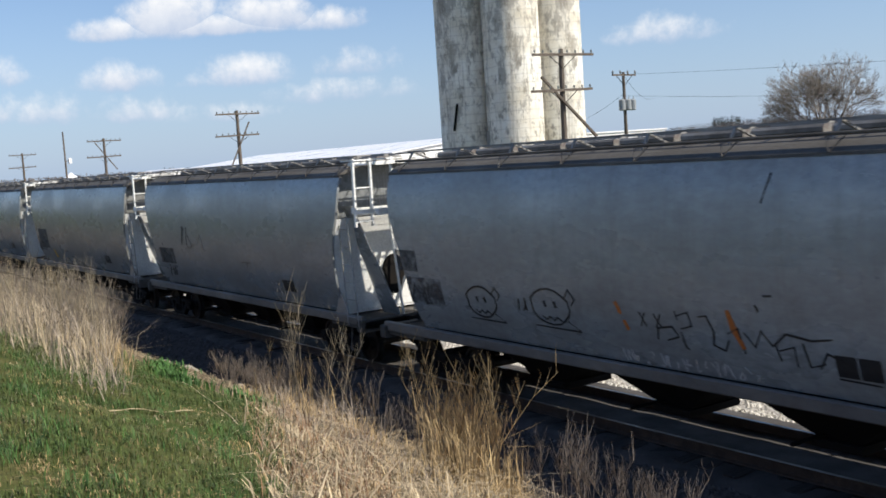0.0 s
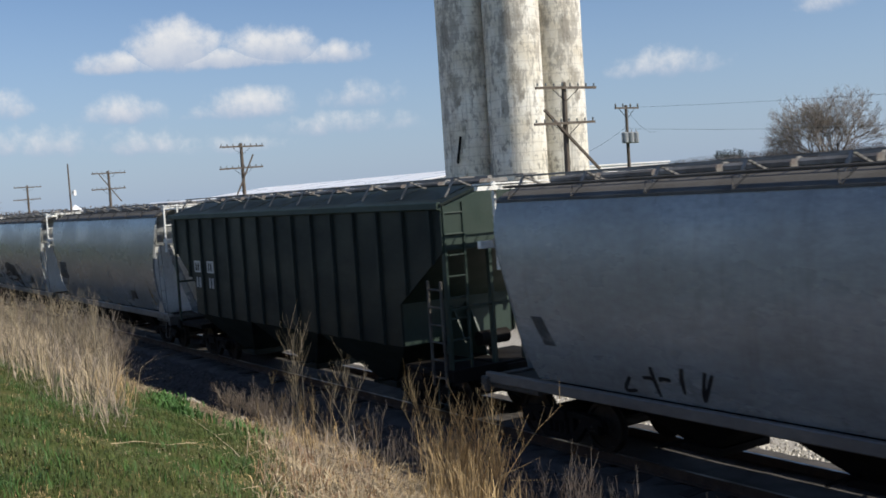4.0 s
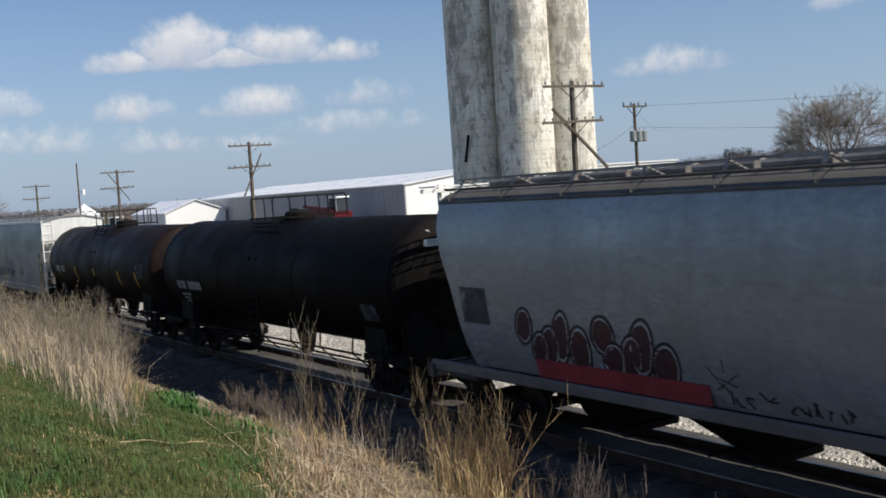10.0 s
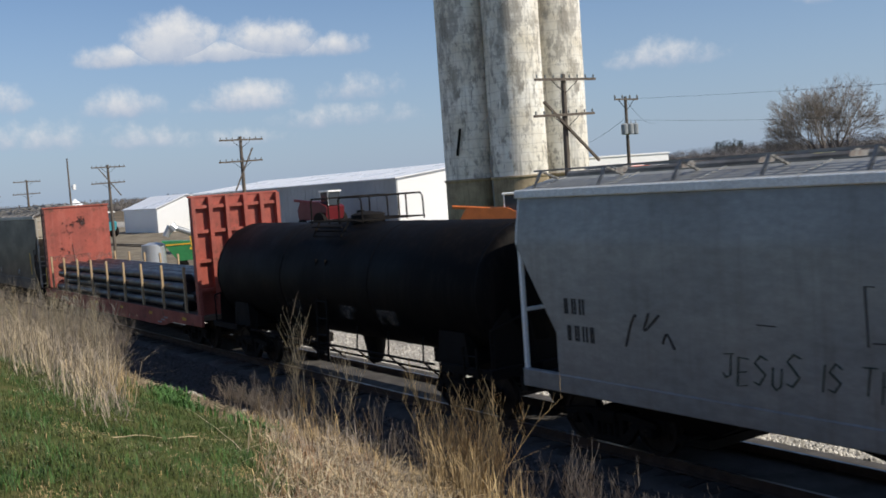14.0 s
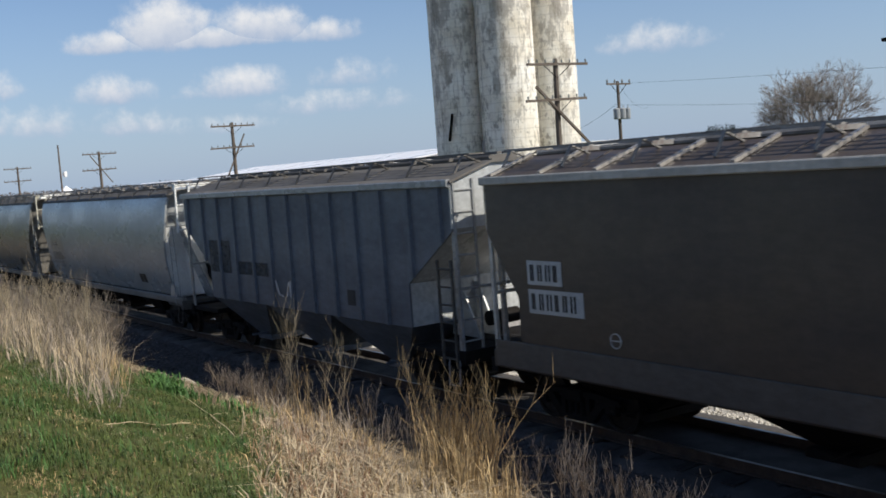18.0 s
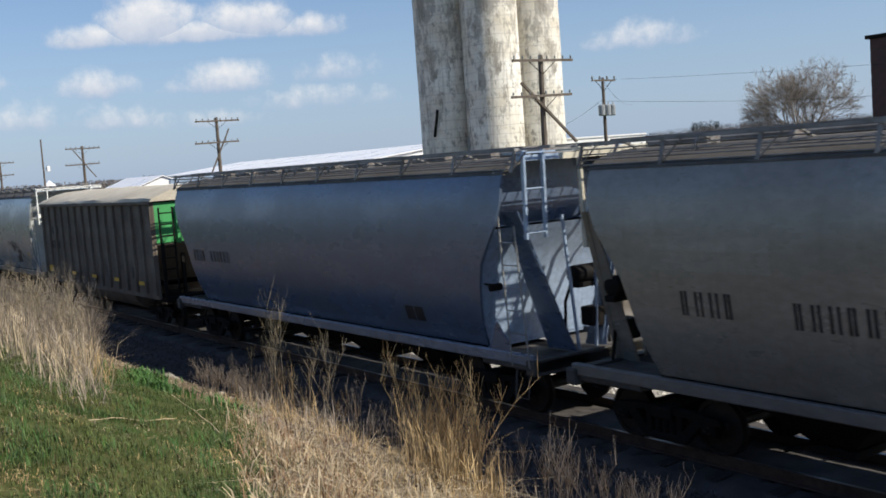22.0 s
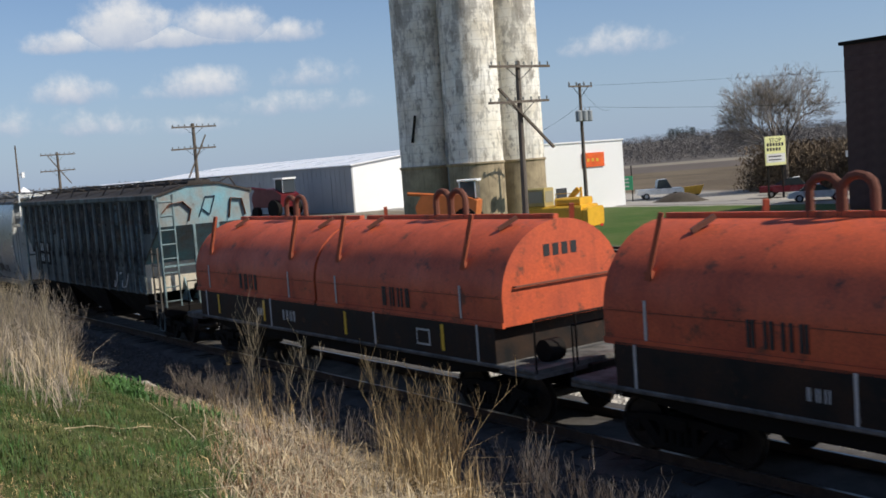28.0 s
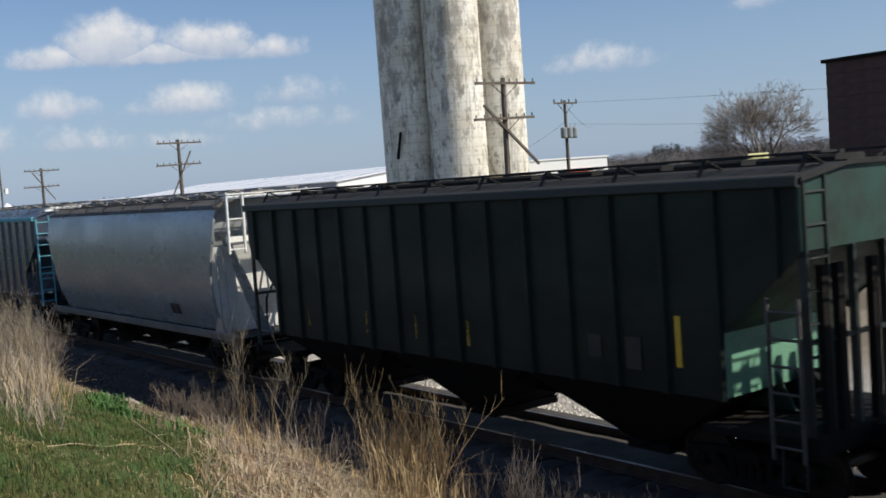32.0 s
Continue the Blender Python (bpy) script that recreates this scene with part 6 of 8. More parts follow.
# end paint lighter than the sides: sunlight put into the colour
c, h = ribbed_hopper(15, "blue-grey ribbed covered hopper car", BLUEGREY, paint("blue_grey_trim", (0.30, 0.31, 0.31)), 13, roof_mat=paint("dusty_roof", (0.15, 0.14, 0.125), rough=0.7, spec=0.3), end_mat=paint("pale_end_sunlit", (0.5, 0.52, 0.52)))
for x in (-h + 1.75, -h + 2.6):
    patch(c, lambda z: -1.506, x, x + 0.62, 2.2, 3.1, PATCH)
patch(c, lambda z: -1.506, -h + 3.6, -h + 5.6, 2.2, 2.55, PATCH)
tag(c, lambda z: -1.57, scrawl(150, -0.8, 1.75, 3, 0.4), SPRAY_WHITE, 0.03)
patch(c, lambda z: -1.506, 2.7, 3.05, 1.75, 2.1, LETTER_DARK, "data_plate", "black data panel")
c, h = hopper_a(16, "pale blue-grey covered hopper car with a grey number panel", PALE, end="beam")
patch(c, round_side, -h + 1.2, -h + 3.1, 1.85, 3.1, GREY3, "patch_panel", "grey number panel")
characters(c, round_side, -h + 1.45, 2.6, 4, 0.3, LETTER_DARK)
characters(c, round_side, -h + 1.45, 2.05, 6, 0.3, LETTER_DARK)
tag(c, round_side, scrawl(160, 0.6, 1.5, 2, 0.5), SPRAY_BLACK, 0.03)
TAN = paint("tan_grey_paint", (0.25, 0.235, 0.205), (0.15, 0.135, 0.112), streak=0.4)
# end sheets in body tan: the recess's shade put into their colour
c, h = hopper_a(17, "tan-grey covered hopper car with a low roof railing", TAN, material("cream_trim", (0.66, 0.62, 0.50), 0.55, dark=(0.4, 0.36, 0.27), amount=0.6, rust=0.15), gear="rail", end="beam", cut=1.05, outlets=4, sill=SILL, sheet=TAN)
characters(c, round_side, -h + 2.0, 2.25, 4, 0.36, LETTER_DARK)
characters(c, round_side, -h + 3.9, 2.2, 6, 0.36, LETTER_DARK)
patch(c, round_side, -h + 1.5, -h + 3.6, 2.9, 3.4, paint("tan_patch", (0.28, 0.265, 0.235)), "patch_panel", "faded repaint patch")
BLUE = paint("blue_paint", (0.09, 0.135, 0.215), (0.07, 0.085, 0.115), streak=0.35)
# sunlit copy of the blue, for the ends
BLUE_END = paint("blue_end_sunlit", (0.36, 0.46, 0.6), (0.2, 0.26, 0.34))
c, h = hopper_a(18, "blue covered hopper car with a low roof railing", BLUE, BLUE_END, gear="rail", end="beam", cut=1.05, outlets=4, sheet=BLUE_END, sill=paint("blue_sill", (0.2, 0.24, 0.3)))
characters(c, round_side, -h + 1.3, 2.4, 4, 0.3, LETTER_DARK)
characters(c, round_side, -h + 2.5, 2.4, 6, 0.3, LETTER_DARK)
coal_hopper(19)
c, h = hopper_a(20, "pale grey covered hopper car with rust and low graffiti", PALE)
RUSTY = smear("rusty_smear", (0.10, 0.06, 0.042), 0.44, 0.6)
patch(c, round_side, -h + 0.9, -h + 2.0, 1.85, 2.6, PATCH, skew=-0.3)
tag(c, round_side, [[(2.3, 2.35), (3.2, 2.35), (4.2, 2.3)], [(3.6, 2.1), (4.3, 1.95), (4.6, 1.75)], [(3.0, 2.15), (3.9, 2.1)]], RUSTY, 0.3, "graffiti_stroke", "rust-brown smear")
tag(c, round_side, scrawl(200, -1.2, 2.2, 3, 0.3) + [[(4.5, 1.8), (4.8, 1.82)], [(5.0, 1.75), (5.3, 1.6)], [(4.8, 2.5), (4.85, 2.35)]], SPRAY_BLACK, 0.05)
tag(c, round_side, scrawl(202, h - 1.2, 1.7, 1, 0.5), YELLOW, 0.05)
patch(c, round_side, -2.0, -1.75, 2.05, 2.5, LETTER_DARK, "placard", "black diamond placard", 0.25)
for k in range(3):
    coil_car(21 + k, k)
DIRTY = material("dirty_teal_paint", (0.12, 0.15, 0.152), 0.65, dark=(0.03, 0.026, 0.022), amount=0.9, scale=1.9, streak=1.0, streak_colour=(0.012, 0.009, 0.007), stretch=(1, 1, 0.16), rust=0.35, spec=0.25)
TEAL = material("teal_end_paint", (0.16, 0.36, 0.42), 0.6, dark=(0.25, 0.2, 0.16), amount=0.8, scale=1.2, streak=0.4, rust=0.2)
c, h = ribbed_hopper(24, "dirty dark ribbed hopper car with a teal and rust end", DIRTY, material("teal_trim", (0.17, 0.25, 0.26), 0.6, dark=(0.03, 0.025, 0.02), amount=1.0), 17, rib_mat=material("worn_teal_post", (0.12, 0.15, 0.155), 0.6, dark=(0.010, 0.008, 0.007), amount=1.0, scale=1.7, streak=1.0, streak_colour=(0.014, 0.01, 0.008), rust=0.3), inset=0.8, cut=1.4, ridge=4.68, chord_mat=DIRTY, low_mat=material("cream_end_sheet", (0.62, 0.57, 0.46), 0.6, dark=(0.36, 0.3, 0.22), amount=0.7, streak=0.4), roof_mat=material("roof_dirty", (0.045, 0.036, 0.03), 0.85, dark=(0.02, 0.016, 0.014), amount=0.8, scale=0.8), end_mat=TEAL)
for x, w in ((h - 2.75, 0.62), (h - 1.9, 0.6), (h - 3.6, 0.35)):
    patch(c, lambda z: -1.504, x, x + w, 1.5, 4.2, smear("faded_teal_panel", (0.10, 0.17, 0.20), 0.38, 0.6, 1.2), "patch_panel", "cleaner teal panel between the posts")
runs = random.Random(24)
SOOT = smear("soot_runs", (0.006, 0.005, 0.0045), 0.3, 0.52, 1.1)
RUST_RUN = smear("brown_runs", (0.045, 0.026, 0.016), 0.46, 0.6, 1.6)
for k in range(16):      # soot and rust that ran down the bays, heaviest towards the front
    x0 = -h + 0.42 + k * (2 * h - 0.7) / 16
    heavy = k > 5 and k not in (12, 13)
    if heavy:
        patch(c, lambda z: -1.503, x0, x0 + 0.74, 1.5 if 1 < k < 14 else 3.4, 4.28, SOOT, "soot_stain", "soot run down the sheet")
    lo = 3.3 if k in (0, 15) else runs.uniform(1.6, 2.6)
    for dx, w in ((0.02, runs.uniform(0.12, 0.22)), (runs.uniform(0.3, 0.5), runs.uniform(0.15, 0.26))):
        patch(c, lambda z: -1.5045, x0 + dx, x0 + dx + w, lo, 4.28, SOOT, "soot_stain", "soot run down the sheet")
    patch(c, lambda z: -1.506, x0 + 0.2, x0 + 0.55, max(lo, runs.uniform(2.6, 3.4)), 4.25, RUST_RUN, "rust_stain", "brown rust run under the roof edge")
for x, w in ((-5.07, 0.52), (-4.43, 0.66)):
    patch(c, lambda z: -1.504, x, x + w, 2.05, 2.9, BLACK, "number_panel", "black number panel between the posts")
    for z in (2.55, 2.15):
        characters(c, lambda z: -1.509, x + 0.06, z, 2, 0.3, LETTER_WHITE)
tag(c, lambda z: -1.57, scrawl(240, 3.4, 1.6, 4, 0.45), SPRAY_WHITE, 0.03)
RUST_SPRAY = material("rust_spray", (0.24, 0.085, 0.04), 0.6)
for name, pts, mm in (("rust", [(-1.35, 3.9), (-1.1, 4.15), (-0.7, 4.2), (-0.45, 3.95), (-0.55, 3.6)], RUST_SPRAY), ("dark", [(-0.2, 3.7), (0.05, 4.3), (0.35, 4.3), (0.15, 3.75), (-0.1, 3.95)], material("navy_spray", (0.02, 0.05, 0.09), 0.6)),
                      ("rust", [(0.75, 3.6), (0.85, 4.2), (1.2, 4.15), (1.3, 3.65)], RUST_SPRAY)):
    s = Shape()
    for (y0, z0), (y1, z1) in zip(pts, pts[1:]):
        s.bar((h + 0.022, y0, z0), (h + 0.022, y1, z1), 0.22 if name == "rust" else 0.12, 0.008)
    part("graffiti_letter", s, mm, c, "bold painted letter on the end")
for ob in c.children:      # the body rides a little behind the middle of its trucks
    if not ob.name.startswith(("truck", "coupler")):
        ob.location.x -= 0.45
c, h = hopper_a(25, "pale grey covered hopper car with dark number patches", PALE)
patch(c, round_side, -6.75, -6.05, 2.3, 2.8, PATCH, skew=-0.1)
patch(c, round_side, -6.55, -5.3, 1.95, 2.25, PATCH)
characters(c, round_side, -6.4, 2.0, 6, 0.2, GREY)
tag(c, round_side, scrawl(250, -5.0, 1.62, 4, 0.5) + scrawl(258, -3.3, 1.6, 2, 0.3) + scrawl(259, -2.6, 1.55, 5, 0.55) + [[(-1.7, 2.0), (-1.5, 1.5)], [(-1.9, 1.85), (-1.55, 1.8)], [(-1.35, 1.5), (-1.3, 2.05), (-1.0, 2.0), (-1.05, 1.85)], [(-1.2, 1.7), (-0.9, 1.75), (-0.85, 1.55)], [(-0.75, 1.6), (-0.7, 1.85), (-0.6, 1.6)]]
    + scrawl(253, -0.35, 1.62, 3, 0.3) + scrawl(254, -1.4, 1.28, 6, 0.24) + scrawl(255, 1.0, 1.5, 8, 0.28) + scrawl(256, 4.0, 1.5, 4, 0.3), SPRAY_BLACK, 0.03)
tag(c, round_side, [[(-2.2, 1.85), (-2.05, 1.6)], [(1.05, 1.9), (1.2, 1.6)]], smear("dull_yellow", (0.5, 0.3, 0.03), 0.3, 0.55, 3.0), 0.2, "graffiti_stroke", "dull yellow smear")
tag(c, round_side, [[(1.9, 3.0), (2.0, 3.1)], [(-3.4, 2.6), (-3.4, 2.35)], [(-1.0, 2.4), (-0.8, 2.35), (-0.85, 2.5)], [(-3.4, 3.3), (-3.1, 3.7)], [(-1.8, 3.9), (-1.6, 4.3)]], SPRAY_BLACK, 0.04)
# near-black green: the side's shade is put into its colour
GREEN2 = paint("shaded_green_paint", (0.010, 0.019, 0.015), (0.005, 0.007, 0.006), streak=0.4, rough=0.55, spec=0.25, streak_colour=(0.018, 0.016, 0.013))
# end greens: slope darkened for shadow, lower sheet paled for sun
c, h = ribbed_hopper(26, "dark green ribbed hopper car with yellow dashes and a green end", GREEN2, material("green_end_trim", (0.012, 0.02, 0.017), 0.6, dark=(0.05, 0.055, 0.05), amount=0.5, scale=3), 16, inset=0.87, cut=1.3, ridge=4.56, roof_mat=material("green_roof", (0.014, 0.014, 0.012), 0.85, dark=(0.007, 0.007, 0.006), amount=0.8), end_mat=material("green_slope_shaded", (0.018, 0.06, 0.045), 0.6, dark=(0.01, 0.016, 0.014), amount=0.9, scale=1.4), low_mat=material("green_sheet_sunlit", (0.16, 0.36, 0.24), 0.6, dark=(0.08, 0.18, 0.12)))
for y in (-1.15, -0.8, 0.0, 0.75, 1.1):
    part("end_post", Shape().box(h + 0.0, h + 0.1, y - 0.075, y + 0.075, 1.1, 3.3, 0.01), BLACK, c, "thick black end post")
for x, w in ((-4.9, 0.05), (-2.6, 0.06), (-0.9, 0.06), (0.66, 0.08), (2.27, 0.08)):
    patch(c, lambda z: -1.506, x, x + w, 1.75, 2.2, smear("dull_yellow_dash", (0.42, 0.27, 0.03), 0.4, 0.6, 3.0), "reflector", "faded yellow reflector dash")
patch(c, lambda z: -1.506, 5.4, 5.5, 1.84, 2.57, YELLOW, "reflector", "yellow reflector dash")
for x, w, z0, z1 in ((3.68, 0.27, 1.85, 2.2), (4.45, 0.3, 1.73, 2.21)):
    patch(c, lambda z: -1.506, x - 0.02, x + w + 0.02, z0 - 0.02, z1 + 0.02, GREEN2, "plate_frame", "raised plate edge")
    patch(c, lambda z: -1.512, x, x + w, z0, z1, LETTER_DARK, "data_plate", "black data panel")
hopper_a(27, "grey covered hopper car", GREY)
NAVY = paint("navy_paint", (0.05, 0.075, 0.12), (0.03, 0.04, 0.06))
ribbed_hopper(28, "dark blue ribbed hopper car", NAVY, material("navy_trim", (0.12, 0.4, 0.5), 0.6), 15)

# ---- beyond the track: yard, silos, sheds, poles, signs, trees ----
def silo_material():
    m = bpy.data.materials.new("peeling_silo_paint")
    m.use_nodes = True
    nt = m.node_tree
    b = nt.nodes["Principled BSDF"]
    co = nt.nodes.new("ShaderNodeTexCoord").outputs["Object"]

    def tex(scale, st=(1, 1, 1), detail=8.0, rough=0.65):
        mp = node(nt, "ShaderNodeMapping")
        mp.inputs[3].default_value = st
        nt.links.new(co, mp.inputs[0])
        n = node(nt, "ShaderNodeTexNoise", in_2=scale, in_3=detail, in_4=rough)
        nt.links.new(mp.outputs[0], n.inputs[0])
        return n.outputs[0]

    def step(v, lo, hi):
        n = node(nt, "ShaderNodeMapRange", in_1=lo, in_2=hi)
        nt.links.new(v, n.inputs[0])
        return n.outputs[0]
    white = mix_rgb(nt, step(tex(0.35), 0.4, 0.62), (0.88, 0.85, 0.77), (0.72, 0.66, 0.54))
    bare = mix_rgb(nt, step(tex(1.5), 0.35, 0.65), (0.31, 0.28, 0.235), (0.2, 0.18, 0.15))
    c = mix_rgb(nt, step(tex(0.75, (1, 1, 0.5), 10.0, 0.72), 0.5, 0.57), white, mix_rgb(nt, 0.35, bare, white))
    c = mix_rgb(nt, math_node(nt, "MULTIPLY", step(tex(1.7, (1, 1, 0.45), 9.0, 0.72), 0.55, 0.61), 0.7), c, bare)
    c = mix_rgb(nt, math_node(nt, "MULTIPLY", step(tex(0.3, (1, 1, 0.35)), 0.5, 0.68), 0.55), c, (0.42, 0.36, 0.26))
    c = mix_rgb(nt, math_node(nt, "MULTIPLY", step(tex(0.8, (3, 3, 0.12)), 0.52, 0.72), 0.55), c, (0.16, 0.14, 0.12))
    wave = node(nt, "ShaderNodeTexWave", in_1=0.42, in_2=1.5, in_3=2.0)
    wave.bands_direction = "Z"
    nt.links.new(co, wave.inputs[0])
    c = mix_rgb(nt, math_node(nt, "MULTIPLY", step(wave.outputs["Fac"], 0.93, 1.0), 0.22), c, (0.2, 0.18, 0.15))
    nt.links.new(c, b.inputs["Base Color"])
    b.inputs["Roughness"].default_value = 0.9
    bp = node(nt, "ShaderNodeBump", in_0=0.5, in_1=0.05)
    nt.links.new(tex(4.0), bp.inputs["Height"])
    nt.links.new(bp.outputs[0], b.inputs["Normal"])
    return m


def away(az, dist):
    """The place at that azimuth and distance from where the filmer stands."""
    return -math.sin(radians(az)) * dist, -12.82 + math.cos(radians(az)) * dist


def build_silos():
    paint_ = silo_material()
    base = material("silo_base_concrete", (0.40, 0.32, 0.20), 0.9, dark=(0.2, 0.155, 0.1), amount=0.8, scale=0.9, streak=0.5)
    for k, (az, dist, r, lab) in enumerate(((54.22, 92.5, 2.38, "tall concrete silo with a dark chute slot and peeling paint"), (51.62, 90.0, 2.42, "tall concrete silo with peeling white paint"),
                                            (49.30, 94.5, 2.38, "tall concrete silo with peeling white paint beside its twin"))):
        x, y = away(az, dist)
        silo = thing("silo", lab, "silo", "grain silos", pose(x, y, -0.5, 0, 0, 31 * k))
        rings = [(5.1, r)] + [(5.1 + j * 2.4, r * (1 + 0.002 * math.sin(j * 2.1))) for j in range(1, 11)] + [(29.2, r)]
        part("shaft", Shape().lathe(rings, "z", 48), paint_, silo)
        part("base_ring", Shape().lathe([(-0.3, r + 0.03), (4.95, r + 0.03), (5.1, r + 0.14), (5.22, r + 0.14), (5.24, r)], "z", 48), base, silo, "bare stained concrete base")
        part("roof", Shape().lathe([(29.2, r + 0.1), (29.4, r + 0.1), (30.4, 0.2)], "z", 32), material("galvanised", (0.5, 0.5, 0.5), 0.45, 0.6), silo, "low cone roof")
        for j in range(16):
            part("steel_hoop", Shape().lathe([(6.0 + j * 1.5 - 0.03, r + 0.012), (6.0 + j * 1.5 + 0.03, r + 0.012)], "z", 48), paint_, silo)
        if k == 0:
            # a dark slot with a strut that leans on the shaft
            part("chute", Shape().bar((r * 0.98 + 0.02, -0.55, 9.6), (r * 0.96 + 0.02, -0.95, 7.3), 0.28, 0.2), BLACK, silo, "dark leaning chute", pose(0, 0, 0, 0, 0, -42))
    x, y = away(52.95, 89.4)
    solid("bucket_elevator", Shape().box(-0.28, 0.28, -0.25, 0.25, -0.5, 6.2).box(-0.35, 0.35, -0.3, 0.3, 5.4, 6.6), material("leg_grey", (0.3, 0.29, 0.27), 0.8), "narrow grey bucket elevator between the silos", "elevator", m=pose(x, y, 0, 0, 0, 30))


build_silos()
# cladding greyed to carry the shade of the long wall
CLAD = material("shade_grey_cladding", (0.42, 0.43, 0.43), 0.55, dark=(0.34, 0.34, 0.33), amount=0.5, scale=0.2, streak=0.15)
CLADW = material("white_cladding", (0.88, 0.88, 0.86), 0.5, dark=(0.82, 0.81, 0.79), amount=0.4, scale=0.2)
ROOFW = material("white_metal_roof", (0.90, 0.90, 0.90), 0.32, dark=(0.84, 0.84, 0.83), amount=0.4, scale=0.2)
DOOR_DARK = material("door_dark", (0.05, 0.05, 0.055), 0.6)


def gable_shed(label, x0, x1, y0, y1, eave, ridge, name="metal_shed", wall=CLAD, end=CLADW):
    """A metal shed whose ridge runs along x, ribs on its walls."""
    shed = thing(name, label, "shed")
    ym, g = (y0 + y1) / 2, -0.5
    part("long_wall", Shape().box(x0, x1, y0, y0 + 0.2, g - 0.3, eave), wall, shed, "shaded long wall")
    part("long_wall", Shape().box(x0, x1, y1 - 0.2, y1, g - 0.3, eave), wall, shed)
    for x in (x0, x1 - 0.2):
        part("gable_wall", Shape().prism([(y0 + 0.2, g - 0.3), (y1 - 0.2, g - 0.3), (y1 - 0.2, eave), (ym, ridge - 0.1), (y0 + 0.2, eave)], x, x + 0.2), end, shed, "sunlit gable wall")
    for s, ya in ((-1, y0 - 0.25), (1, y1 + 0.25)):
        roof = Shape()
        drop = (ridge - eave) * 0.25 / (ym - y0)
        v = [(x0 - 0.3, ya, eave - drop), (x1 + 0.3, ya, eave - drop), (x1 + 0.3, ym, ridge), (x0 - 0.3, ym, ridge)]
        roof.add(v + [(a, b, c + 0.14) for a, b, c in v], [(0, 1, 2, 3), (4, 7, 6, 5), (0, 4, 5, 1), (1, 5, 6, 2), (2, 6, 7, 3), (3, 7, 4, 0)])
        part("roof_slope", roof, ROOFW, shed, "white ribbed metal roof slope")
    n = int((x1 - x0) / 1.2)
    ribs = Shape()
    for k in range(n):
        x = x0 + 0.5 + k * (x1 - x0 - 1) / n
        ribs.box(x, x + 0.08, y0 - 0.03, y0, g, eave - 0.1)
    tagged(part("cladding_ribs", ribs, wall, shed), kind="stuff")
    return shed


shed = gable_shed("long metal shed, its walls greyed for shade, with a white roof and gable", -186.0, -113.0, 56.6, 87.0, 5.5, 7.15)
for k, x in enumerate((-120.5, -141.0)):
    part("sliding_door", Shape().box(x - 2.4, x + 2.4, 56.52, 56.6, -0.5, 4.2).box(x - 0.03, x + 0.03, 56.5, 56.52, -0.5, 4.2), CLAD, shed, "sliding metal door")
gable_shed("small white metal shed with a low pitched roof", -190.0, -172.0, 45.5, 56.2, 3.6, 5.6, wall=CLADW)
x, y = away(75.3, 190)
grain_bin = thing("grain_bin", "small white grain bin with a cone roof", "grain bin", at=pose(x, y, -0.5))
part("drum", Shape().lathe([(0, 2.4), (4.6, 2.4)], "z", 28), CLADW, grain_bin)
part("cone_roof", Shape().lathe([(4.6, 2.55), (4.7, 2.55), (6.5, 0.3), (6.7, 0.1)], "z", 28), ROOFW, grain_bin)


def build_store():
    """The white flat-topped building with an orange sign."""
    store = thing("white_building", "white flat-topped commercial building with an orange sign", "building", at=pose(-71.0, 61.6, -0.5, 0, 0, -13.2))
    h = 6.35
    part("outer_wall", Shape().box(-14, 0, -9.2, 0, -0.3, h), CLADW, store)
    part("parapet_cap", Shape().box(-14.1, 0.1, -9.3, 0.1, h, h + 0.14), ROOFW, store, "thin metal parapet cap")
    part("roof_vent", Shape().lathe([(h, 0.12), (h + 1.3, 0.12), (h + 1.35, 0.2), (h + 1.5, 0.2)], "z", 10, (-3, -7.2, 0)), BLACK, store)
    part("orange_sign", Shape().box(0.0, 0.12, -4.6, -2.2, 4.0, 5.35, 0.02), material("orange_sign_face", (0.85, 0.13, 0.02), 0.5), store, "orange sign board")
    s = Shape()
    for k in range(3):
        s.box(0.12, 0.13, -4.1 + k * 0.5, -3.85 + k * 0.5, 4.5, 4.8)
    part("sign_bars", s, YELLOW, store, "small yellow marks on the sign")
    part("door", Shape().box(0.0, 0.05, -7.6, -6.5, 0.0, 2.2), DOOR_DARK, store, "dark door")


build_store()
# tall brown building at the edge of the yard
brown = thing("brown_building", "tall dark maroon building with ribbed metal siding", "building", at=pose(-41.9, 53.5, -0.5))
MAROON = material("maroon_siding", (0.075, 0.028, 0.024), 0.6, dark=(0.045, 0.018, 0.016), amount=0.5, streak=0.2)
part("outer_wall", Shape().box(0, 24, 0, 16, -0.3, 11.4), MAROON, brown)
part("roof_edge", Shape().box(-0.25, 24.3, -0.25, 16.3, 11.4, 11.65), BLACK, brown, "dark roof edge")
for k in range(14):
    part("siding_board", lambda: Shape().prism([(-0.06, 0.0), (0, 0.0), (0, 0.78), (-0.02, 0.78)], 0.0, 24.0), MAROON, brown, "", pose(0, 0, 0.2 + k * 0.8), key="sb")


# -- poles --
POLE = material("weathered_pole", (0.14, 0.115, 0.09), 0.9, dark=(0.07, 0.055, 0.045), amount=0.7, scale=2.0, stretch=(3, 3, 0.4))
INSUL = material("insulator", (0.18, 0.2, 0.2), 0.3)


